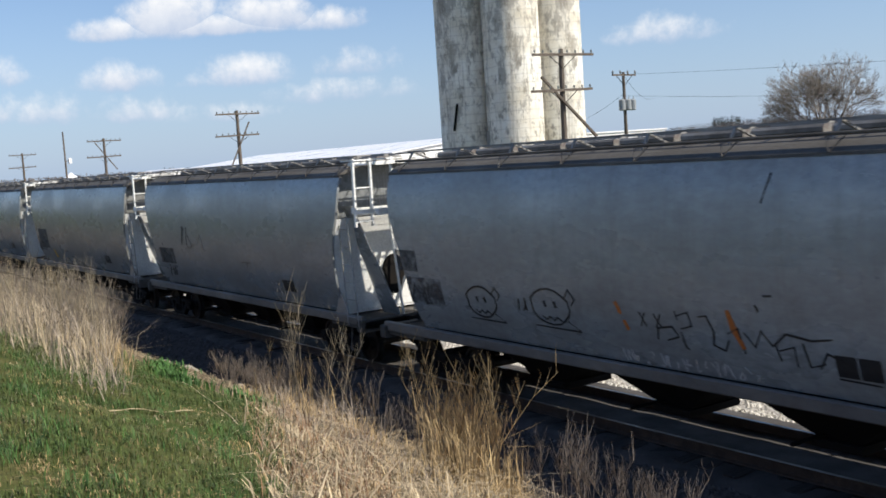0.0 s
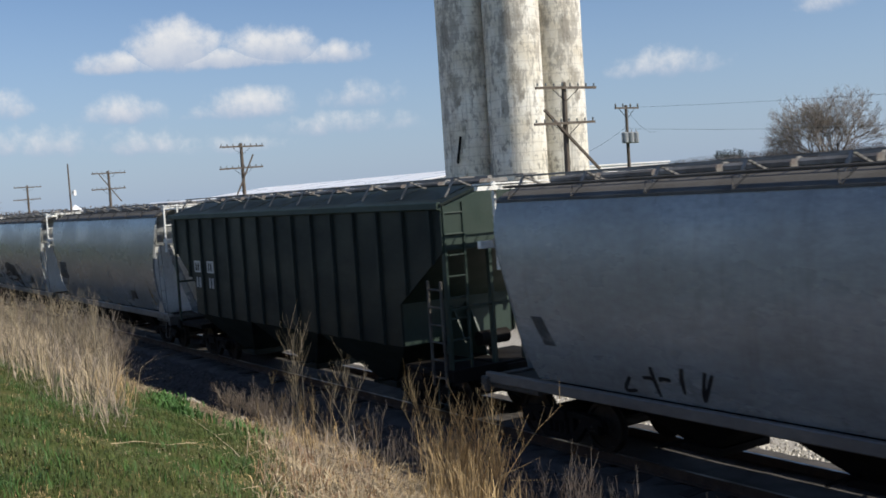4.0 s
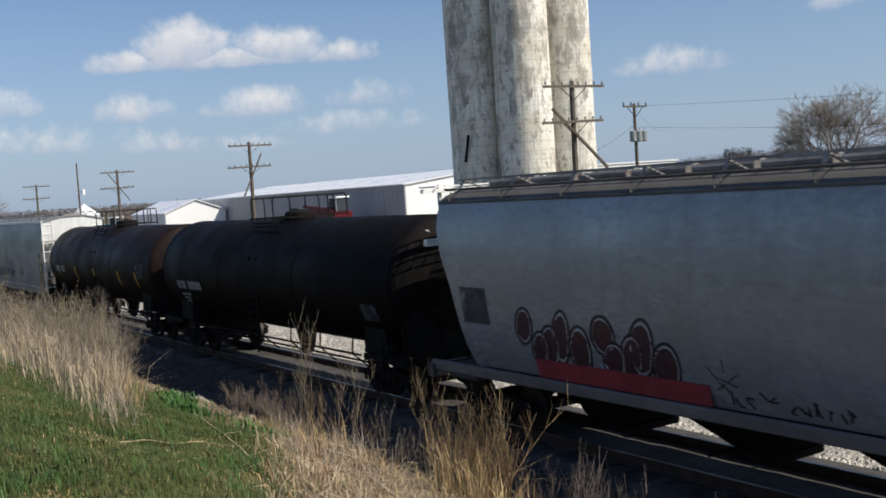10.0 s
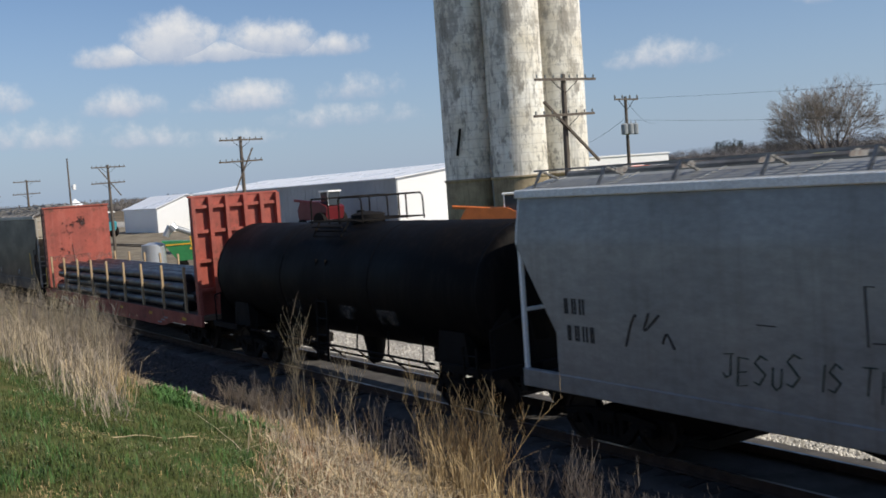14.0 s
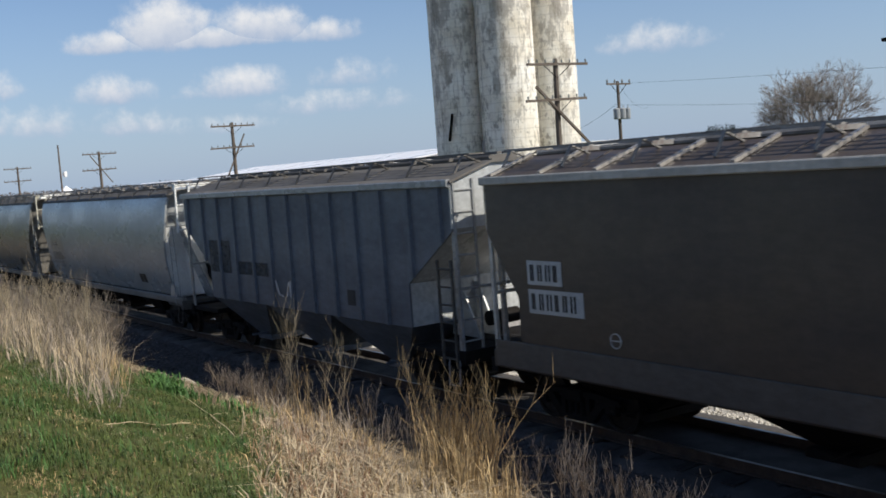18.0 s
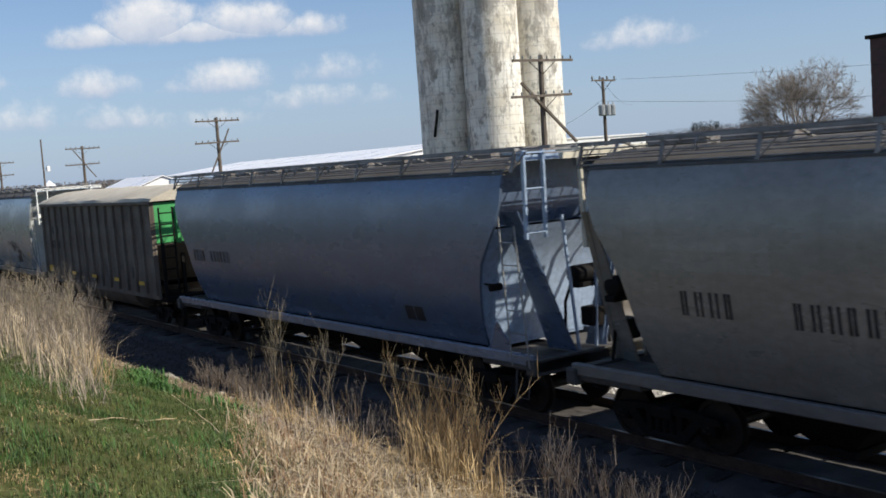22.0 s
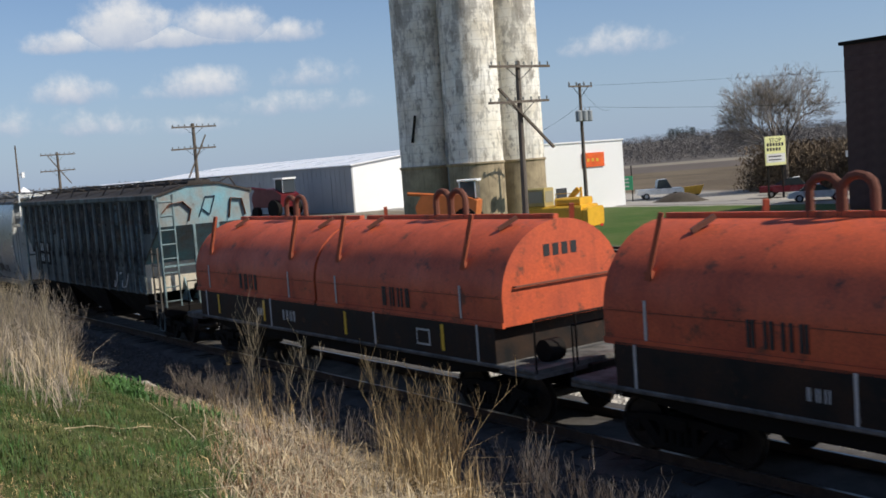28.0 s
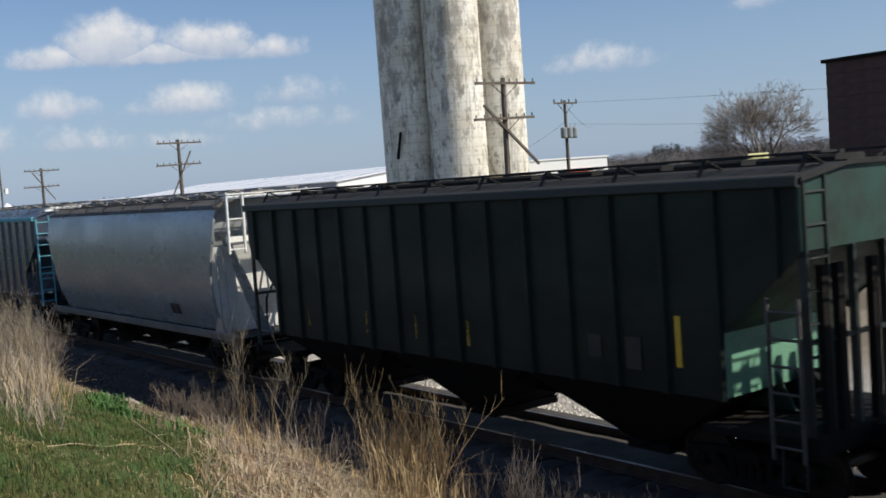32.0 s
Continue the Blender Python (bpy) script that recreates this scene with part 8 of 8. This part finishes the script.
def thicket(name, label, count, area, tall, mat, seed, clump=1.0, flecks=26, fine=1.0):
    """Brush or far woods: each bush a dome of small twiggy flecks; one object."""
    rng = np.random.default_rng(seed)
    s = Shape()
    for _ in range(count):
        x, y, z = area(rng)
        h = tall * (0.5 + 0.7 * rng.random())
        w = h * clump * (0.3 + 0.25 * rng.random())
        for k in range(flecks):
            a, b, u = rng.random() * 6.28, rng.random() ** 0.5, rng.random()
            r = w * b * math.sqrt(max(0.05, 1 - (u * 1.1 - 0.25) ** 2))
            c = Vector((x + math.cos(a) * r, y + math.sin(a) * r, z + h * u))
            d = h * (0.05 + 0.06 * rng.random()) * fine
            e = Vector((math.cos(a + 1), math.sin(a + 1), 0)) * d * 0.8
            k0 = len(s.v)
            s.v += [tuple(c - e), tuple(c + e * 0.7 + Vector((0, 0, d * 0.4))), tuple(c + Vector((rng.normal(0, 0.3) * d, 0, d * 1.5)))]
            s.f += [(k0, k0 + 1, k0 + 2)]
        if clump < 2:
            k0 = len(s.v)
            s.v += [(x - 0.015 * h, y, z), (x + 0.015 * h, y, z), (x, y, z + h * 0.8)]
            s.f += [(k0, k0 + 1, k0 + 2)]
    me = bpy.data.meshes.new(name)
    me.from_pydata(s.v, [], s.f)
    me.materials.append(mat)
    return tagged(new(name, me), label, "trees", kind="stuff")


# brown twigs lightened and greyed: distance haze is put into the colour
WOODS = material("hazed_woods", (0.165, 0.15, 0.14), 1.0, dark=(0.135, 0.122, 0.115), island=0.1, spec=0.0)
BRUSH = material("brown_brush", (0.15, 0.11, 0.07), 1.0, dark=(0.09, 0.065, 0.045), island=0.35)
EVERGREEN = material("dark_evergreen", (0.03, 0.04, 0.028), 1.0, island=0.3)


def hill_height(x, y):
    """A long low hill behind the fields."""
    az = math.degrees(math.atan2(-x, y + 12.82))
    d = math.hypot(x, y + 12.82)
    rise = 7.5 * math.exp(-((az - 36) / 15) ** 2) + 3.0
    return -0.6 + rise * min(1, max(0, (d - 190) / 330)) ** 1.3


def far_hill():
    """Fields in strips across the hill: pale stubble, dark plough, a pale track, the wood's floor."""
    n = 30
    for name, label, ds, drop, colour, dark in (
            ("far_field", "pale brown stubble field", (150, 165, 178, 192), True, (0.17, 0.135, 0.10), (0.13, 0.10, 0.075)),
            ("far_field", "dark brown ploughed field on a low hill", (192, 215, 238, 258), False, (0.085, 0.064, 0.05), (0.11, 0.085, 0.065)),
            ("far_field", "pale strip of dry grass across the hill", (258, 266, 275), False, (0.26, 0.225, 0.165), (0.2, 0.17, 0.125)),
            ("far_field", "brown floor of the leafless wood", (275, 330, 400, 480, 560, 700), False, (0.10, 0.085, 0.072), (0.08, 0.07, 0.06))):
        s = Shape()
        vs = []
        for k in range(n + 1):
            az = radians(2 + k * 58 / n)
            for d in ds:
                x, y = -math.sin(az) * d, -12.82 + math.cos(az) * d
                vs.append((x, y, hill_height(x, y) + 0.3 * noise.noise((x * 0.01, y * 0.01, 0)) - (1.2 if d == 150 or k in (0, n) else 0)))
        m = len(ds)
        s.add(vs, [(a * m + b, (a + 1) * m + b, (a + 1) * m + b + 1, a * m + b + 1) for a in range(n) for b in range(m - 1)])
        solid(name, s, material(label.replace(" ", "_"), colour, 1.0, dark=dark, amount=1.0, scale=0.012, fine=1.0, stretch=(1, 0.25, 1), bump=0.0), label, "field", kind="structure")


far_hill()


def on_hill(rng):
    az, d = radians(3 + 55 * rng.random()), 282 + 248 * rng.random()
    x, y = -math.sin(az) * d, -12.82 + math.cos(az) * d
    return x, y, hill_height(x, y) - 0.2


thicket("hill_woods", "leafless brown woods on the far hill", 8000, on_hill, 3.0, WOODS, 5, 2.6, 40, 0.9)


def hill_pines(rng):
    az, d = radians(39.8 + 1.4 * rng.random()), 505 + 20 * rng.random()
    x, y = -math.sin(az) * d, -12.82 + math.cos(az) * d
    return x, y, hill_height(x, y)


thicket("evergreen_stand", "dark evergreens on the hill crest", 60, hill_pines, 4.6, EVERGREEN, 6, 0.8)


def far_left(rng):
    az, d = radians(58 + 30 * rng.random()), 620 + 250 * rng.random()
    return -math.sin(az) * d, -12.82 + math.cos(az) * d, 0.5


thicket("distant_woods", "hazy line of distant woods", 3000, far_left, 6.5, WOODS, 9, 2.6)
thicket("brush", "brown leafless brush beside the road", 420, lambda r: (-70 + 12 * r.random(), 78 + 7 * r.random(), -0.45), 4.2, BRUSH, 10, 1.2, 90, 0.45)
thicket("brush", "brown leafless brush under the big tree", 300, lambda r: (-62 + 20 * r.random(), 92 + 8 * r.random(), -0.45), 6.5, WOODS, 11, 1.2, 90, 0.4)


# ---- plants on the bank ----
STRAW = material("dry_grass_straw", (0.46, 0.33, 0.16), 0.85, dark=(0.24, 0.155, 0.075), amount=0.8, scale=2, island=0.6, bump=0)
STRAW_PALE = material("dry_grass_pale", (0.46, 0.37, 0.235), 0.85, dark=(0.19, 0.14, 0.085), amount=0.7, scale=2, island=0.6, bump=0)
STRAW_GREY = material("dead_weed_grey", (0.33, 0.27, 0.205), 0.9, dark=(0.17, 0.135, 0.105), amount=0.7, scale=3, island=0.4, bump=0)
GREEN = material("spring_grass", (0.047, 0.088, 0.014), 0.75, dark=(0.125, 0.127, 0.037), amount=0.95, scale=1.1, island=0.45, bump=0)
STRAW_BROWN = material("red_brown_straw", (0.30, 0.175, 0.095), 0.85, dark=(0.16, 0.09, 0.05), amount=0.7, scale=3, island=0.45, bump=0)
LEAF = material("bright_weed_leaf", (0.065, 0.15, 0.03), 0.6, dark=(0.045, 0.095, 0.022), island=0.35, bump=0)


class Blades:
    """Gathers bent blades and stalks quickly."""

    def __init__(self):
        self.v, self.f = [], []

    def blade(self, p, d, h, w, bend):
        """A blade from p: lean direction d, height h, width w, bent over by bend."""
        x, y, z = p
        a, b = -d[1] * w / 2, d[0] * w / 2
        m1 = (x + d[0] * h * bend * 0.28, y + d[1] * h * bend * 0.28, z + h * 0.52)
        tip = (x + d[0] * h * bend, y + d[1] * h * bend, z + h * (1 - 0.35 * bend))
        k = len(self.v)
        self.v += [(x - a, y - b, z - 0.03), (x + a, y + b, z - 0.03), (m1[0] + a * 0.8, m1[1] + b * 0.8, m1[2]), (m1[0] - a * 0.8, m1[1] - b * 0.8, m1[2]), tip]
        self.f += [(k, k + 1, k + 2, k + 3), (k + 3, k + 2, k + 4)]
        return m1, tip

    def stick(self, p, q, r):
        k = len(self.v)
        r2 = r * 0.6
        self.v += [(p[0] + r, p[1], p[2]), (p[0] - r * 0.5, p[1] + r * 0.87, p[2]), (p[0] - r * 0.5, p[1] - r * 0.87, p[2]),
                   (q[0] + r2, q[1], q[2]), (q[0] - r2 * 0.5, q[1] + r2 * 0.87, q[2]), (q[0] - r2 * 0.5, q[1] - r2 * 0.87, q[2])]
        self.f += [(k, k + 1, k + 4, k + 3), (k + 1, k + 2, k + 5, k + 4), (k + 2, k, k + 3, k + 5)]

    def weed(self, rng, p, h, lean, twigs, r=0.006):
        """A dead flower stalk: a bent stem with upswept twigs and seed tufts at the top."""
        x, y, z = p
        a = rng.random() * 6.28
        pts = [(x, y, z - 0.05)]
        for k in range(1, 6):
            u = k / 5
            pts.append((x + math.cos(a) * lean * h * u * u + rng.normal(0, 0.008) * h, y + math.sin(a) * lean * h * u * u + rng.normal(0, 0.008) * h, z + h * u))
        for k in range(5):
            self.stick(pts[k], pts[k + 1], r * (1 - 0.13 * k))
        for _ in range(twigs):
            u = 0.45 + 0.55 * rng.random()
            k = min(4, int(u * 5))
            f = u * 5 - k
            b = [pts[k][i] + (pts[k + 1][i] - pts[k][i]) * f for i in range(3)]
            g, le = rng.random() * 6.28, h * (0.10 + 0.16 * rng.random())
            e = (b[0] + math.cos(g) * le * 0.42, b[1] + math.sin(g) * le * 0.42, b[2] + le * 0.9)
            self.stick(b, e, r * 0.42)
            for _ in range(2):
                g2 = rng.random() * 6.28
                self.stick(e, (e[0] + math.cos(g2) * 0.025, e[1] + math.sin(g2) * 0.025, e[2] + 0.06), r * 0.24)

    def done(self, name, label, mat, category="grass"):
        me = bpy.data.meshes.new(name)
        me.from_pydata(self.v, [], self.f)
        me.materials.append(mat)
        return tagged(new(name, me), label, category, kind="stuff")


def lawn_edge(x):
    """How far down the bank the short green grass reaches."""
    return -7.1 + 0.35 * noise.noise((x * 0.6, 0, 0)) - 0.6 * max(0, min(1, (x + 13) / 4))


def in_straw(x, y):
    """Beyond this slanting edge the bank carries dry grass in place of the lawn."""
    return x + 2.3 * y + 29.3 + 1.2 * noise.noise((x * 0.9, y * 0.9, 2)) > 0


def plant_bank():
    rng = np.random.default_rng(11)
    b = Blades()
    n = 0
    while n < 66000:
        x, y = -3 - 27 * rng.random() ** 1.6, -12.2 + 6.4 * rng.random()
        patchy = noise.noise((x * 0.9, y * 0.9, 7))
        if y > lawn_edge(x) + rng.normal(0, 0.25) + 0.5 * patchy or (patchy < -0.2 and rng.random() < 0.6) or (in_straw(x, y) and rng.random() < 0.96):
            continue
        h = (0.035 + 0.075 * rng.random()) * (1 + 0.9 * patchy)
        a = rng.random() * 6.28
        b.blade((x, y, bank(x, y)), (math.cos(a), math.sin(a)), h, 0.006 + 0.005 * rng.random(), 0.3 + 1.1 * rng.random())
        n += 1
    b.done("lawn_grass", "short green spring grass on the bank", GREEN)
    b = Blades()
    for _ in range(260):
        cx, cy = -4 - 22 * rng.random() ** 1.4, -11.8 + 5.0 * rng.random()
        if cy > lawn_edge(cx) or in_straw(cx, cy):
            continue
        for _ in range(26):
            x, y, a = cx + rng.normal(0, 0.09), cy + rng.normal(0, 0.09), rng.random() * 6.28
            b.blade((x, y, bank(x, y)), (math.cos(a), math.sin(a)), 0.07 + 0.12 * rng.random(), 0.008, 0.3 + 0.7 * rng.random())
    b.done("grass_tufts", "taller bright tufts in the short grass", LEAF)
    b = Blades()
    for _ in range(150):
        cx, cy, r = -4 - 22 * rng.random() ** 1.4, -11.5 + 5.0 * rng.random(), 0.15 + 0.3 * rng.random()
        for _ in range(70):
            x, y, a = cx + rng.normal(0, r), cy + rng.normal(0, r * 0.6), rng.random() * 6.28
            b.blade((x, y, bank(x, y)), (math.cos(a), math.sin(a)), 0.03 + 0.04 * rng.random(), 0.006, 0.8 + 1.4 * rng.random())
    b.done("dry_patches", "patches of dead yellow grass in the lawn", STRAW)
    b = Blades()
    for _ in range(15000):
        x, y = -3 - 26 * rng.random() ** 1.4, -12 + 6.8 * rng.random()
        if noise.noise((x * 0.7, y * 1.1, 3)) < 0.05 and y < lawn_edge(x) - 0.4:
            continue
        a = rng.random() * 6.28
        b.blade((x, y, bank(x, y)), (math.cos(a), math.sin(a)), 0.025 + 0.03 * rng.random(), 0.008, 2.2)
    b.done("thatch", "dead straw lying in the green grass", STRAW_PALE)

    def spot(a0, a1, y0, y1):
        """A place between two azimuths as seen from the filmer, between two rows of the bank."""
        y = y0 + (y1 - y0) * rng.random()
        az = radians(a0 + (a1 - a0) * rng.random())
        return -math.tan(az) * (y + 12.82), y

    # tall dry grass: azimuths, rows, blades, height, bend, material, label
    for a0, a1, y0, y1, n, h, bend, mat, lab in (
            (74.6, 80.5, -9.4, -6.9, 1500, 0.75, 0.75, STRAW_PALE, "pale dry grass on the bank"),
            (74.4, 80.5, -9.0, -6.0, 1700, 1.0, 0.6, STRAW_GREY, "tall grey-brown dry grass on the bank"),
            (74.0, 79.5, -8.4, -6.2, 1000, 1.2, 0.45, STRAW_PALE, "tall pale dry grass on the bank"),
            (73.6, 77.0, -8.6, -6.4, 900, 0.45, 0.9, STRAW, "tan dry grass at the edge of the tall stand"),
            (74.0, 80.5, -9.6, -7.8, 1500, 0.3, 1.1, STRAW_GREY, "bent dead grass at the foot of the tall stand"),
            (60.5, 67.0, -6.5, -5.5, 1300, 0.36, 0.9, STRAW, "tangled tan dry grass on the lip of the bank"),
            (52.5, 60.5, -7.6, -6.0, 1500, 0.3, 1.0, STRAW, "tangled tan dry grass on the lip of the bank"),
            (59.5, 67.3, -9.6, -6.4, 1200, 0.24, 0.9, STRAW_BROWN, "reddish brown dry grass on the bank"),
            (53.0, 67.0, -10.4, -6.4, 1700, 0.2, 1.3, STRAW, "bent tan grass on the bank"),
            (62.2, 66.4, -6.0, -5.3, 130, 0.7, 0.4, STRAW, "upright tuft of tan dry grass"),
            (54.0, 57.8, -6.9, -6.0, 560, 0.85, 0.3, STRAW, "upright tuft of tan dry grass"),
            (52.4, 54.6, -7.0, -6.2, 120, 0.6, 0.35, STRAW, "thin tuft of tan dry grass"),
            (52.5, 67.0, -10.8, -6.2, 4600, 0.2, 2.6, STRAW_PALE, "matted pale straw lying on the bank"),
            (53.0, 67.0, -9.8, -6.2, 1100, 0.42, 1.9, STRAW_PALE, "long pale blades fallen over on the bank"),
            (60.0, 66.8, -6.5, -5.5, 420, 0.6, 0.7, STRAW_GREY, "thin grey-brown grass between the stalks"),
            (57.0, 66.0, -7.6, -6.2, 1500, 0.2, 1.2, STRAW_GREY, "bent dead grass in the straw"),
            (66.0, 73.4, -6.5, -5.3, 2200, 0.1, 1.6, STRAW_PALE, "thin dry grass along the ditch edge"),
            (38.0, 53.0, -6.4, -5.3, 420, 0.35, 0.6, STRAW_GREY, "sparse dead grass along the ditch edge")):
        b = Blades()
        for _ in range(n):
            x, y = spot(a0 + rng.normal(0, 0.35), a1 + rng.normal(0, 0.35), y0 + rng.normal(0, 0.22), min(-5.1, y1 + rng.normal(0, 0.18)))
            tuft = noise.noise((x * 1.6, y * 1.6, 5))
            if tuft < -0.1 and rng.random() < 0.7:
                continue
            hh = h * (0.25 + 0.85 * rng.random()) * (1 + 0.6 * tuft)
            a = rng.random() * 6.28 if rng.random() < 0.6 else rng.normal(2.2, 0.8) + 2.5 * tuft
            b.blade((x, y, bank(x, y)), (math.cos(a), math.sin(a)), hh, 0.006 + 0.01 * rng.random() ** 2, abs(rng.normal(bend, 0.5 * bend + 0.08)))
        b.done("dry_grass", lab, mat)
    for a0, a1, y0, y1, n, h, lean, mat, lab in (
            (64.2, 65.0, -5.7, -5.5, 8, 2.15, 0.06, STRAW_PALE, "tall dead goldenrod stalks with seed heads"),
            (61.4, 63.2, -6.0, -5.5, 7, 1.45, 0.38, STRAW_PALE, "leaning pale weed stalks with upswept twigs"),
            (60.3, 66.8, -5.9, -5.4, 11, 0.85, 0.2, STRAW, "dead weed stalks with upswept twigs"),
            (64.8, 67.0, -5.7, -5.3, 14, 0.8, 0.15, STRAW_GREY, "dead weed stalks with upswept twigs"),
            (53.6, 57.8, -6.8, -6.0, 46, 1.3, 0.12, STRAW, "dense dead weed stalks with seed heads"),
            (57.6, 60.6, -6.4, -5.6, 14, 0.85, 0.15, STRAW_GREY, "grey weed stalks with seed heads"),
            (65.5, 68.6, -5.7, -5.1, 80, 0.55, 0.5, STRAW_GREY, "low grey bramble at the ditch edge"),
            (42.0, 53.0, -6.3, -5.4, 52, 0.8, 0.3, STRAW_GREY, "sparse grey weed stalks at the ditch edge"),
            (73.6, 78.5, -6.8, -5.4, 190, 1.1, 0.25, STRAW_GREY, "grey weed stalks with dark seed heads"),
            (74.2, 80.5, -8.4, -6.4, 110, 1.4, 0.2, STRAW_PALE, "pale weed stalks above the dry grass"),
            (74.2, 80.5, -8.2, -6.2, 110, 1.3, 0.25, STRAW_GREY, "grey-brown weed stalks above the dry grass")):
        b = Blades()
        for _ in range(n):
            x, y = spot(a0, a1, y0, y1)
            b.weed(rng, (x, y, bank(x, y)), h * (0.5 + 0.6 * rng.random()), rng.normal(lean, 0.16), 12, 0.0055 + 0.0045 * rng.random())
        b.done("dead_weeds", lab, mat, "weeds")
    b = Blades()
    for cx, cy, n in ((-16.6, -7.05, 200), (-18.4, -6.7, 150), (-14.9, -6.5, 110), (-19.6, -6.2, 60)):
        for _ in range(n):
            x, y = cx + rng.normal(0, 0.45), cy + rng.normal(0, 0.18)
            a = rng.random() * 6.28
            b.blade((x, y, bank(x, y)), (math.cos(a), math.sin(a)), 0.12 + 0.16 * rng.random(), 0.035, 0.6)
    b.done("green_weeds", "bright green leafy weeds at the edge of the grass", LEAF, "weeds")


plant_bank()
for k, (xa, ya, xb, yb) in enumerate(((-15.9, -7.25, -10.75, -8.46), (-10.3, -9.99, -11.6, -8.64), (-19.6, -6.1, -17.4, -6.0), (-13.6, -7.4, -12.4, -8.1))):
    pts = []
    for u in range(9):
        f = u / 8
        x, y = xa + (xb - xa) * f, ya + (yb - ya) * f + 0.015 * math.sin(u * 1.3 + k)
        pts.append((x, y, bank(x, y) + 0.05))
    solid("fallen_stalk", Shape().pipe(pts, 0.0048, 5), STRAW_PALE, "fallen pale stalk lying on the bank", "stick", "fallen stalks")
rng = random.Random(23)
for k in range(44):
    x, y = -23 + rng.random() * 10, -5.45 + rng.random() * 0.6
    r = rng.uniform(0.04, 0.15)
    s = Shape().lathe([(-r * 0.6, r * 0.3), (-r * 0.3, r * 0.9), (r * 0.1, r), (r * 0.45, r * 0.6), (r * 0.55, 0.02)], "z", 8)
    s.v = [(a * rng.uniform(0.8, 1.25), b * rng.uniform(0.8, 1.25), c * rng.uniform(0.8, 1.1)) for a, b, c in s.v]
    solid("rubble_stone", s, material("pale_rubble", (0.38, 0.34, 0.28), 0.95, dark=(0.2, 0.17, 0.14)), "pale lump of rubble on the ditch edge", "stone", "rubble along the ditch", m=pose(x, y, bank(x, y) + r * 0.25, 0, 0, rng.uniform(0, 360)))


# ---- what moves ----
def motions():
    for car, mid in CARS:
        walk(car, [(0.25 * k, pose(mid + travel(0.25 * k), 0, 0)) for k in range(129)])
    for wheel, d, place in ROLLING:
        rows, turn = [], 0.0
        seen = [k * 0.05 for k in range(641) if -58 < place + travel(k * 0.05) < 4]
        if not seen:
            continue
        last = 0.0
        if seen[0] > 0.06:
            rows.append((0.0, pose(d, 0, WHEEL_R)))
        for t in seen:
            if rows and last == 0.0 and t == seen[0]:
                turn = 0.0
            else:
                turn = math.degrees((travel(t) - travel(seen[0])) / WHEEL_R)
            rows.append((t, pose(d, 0, WHEEL_R, 0, turn % 360, 0)))
            last = t
        if seen[-1] < 31.9:
            rows.append((32.0, pose(d, 0, WHEEL_R, 0, turn % 360, 0)))
        if len(rows) > 1:
            walk(wheel, rows)


motions()
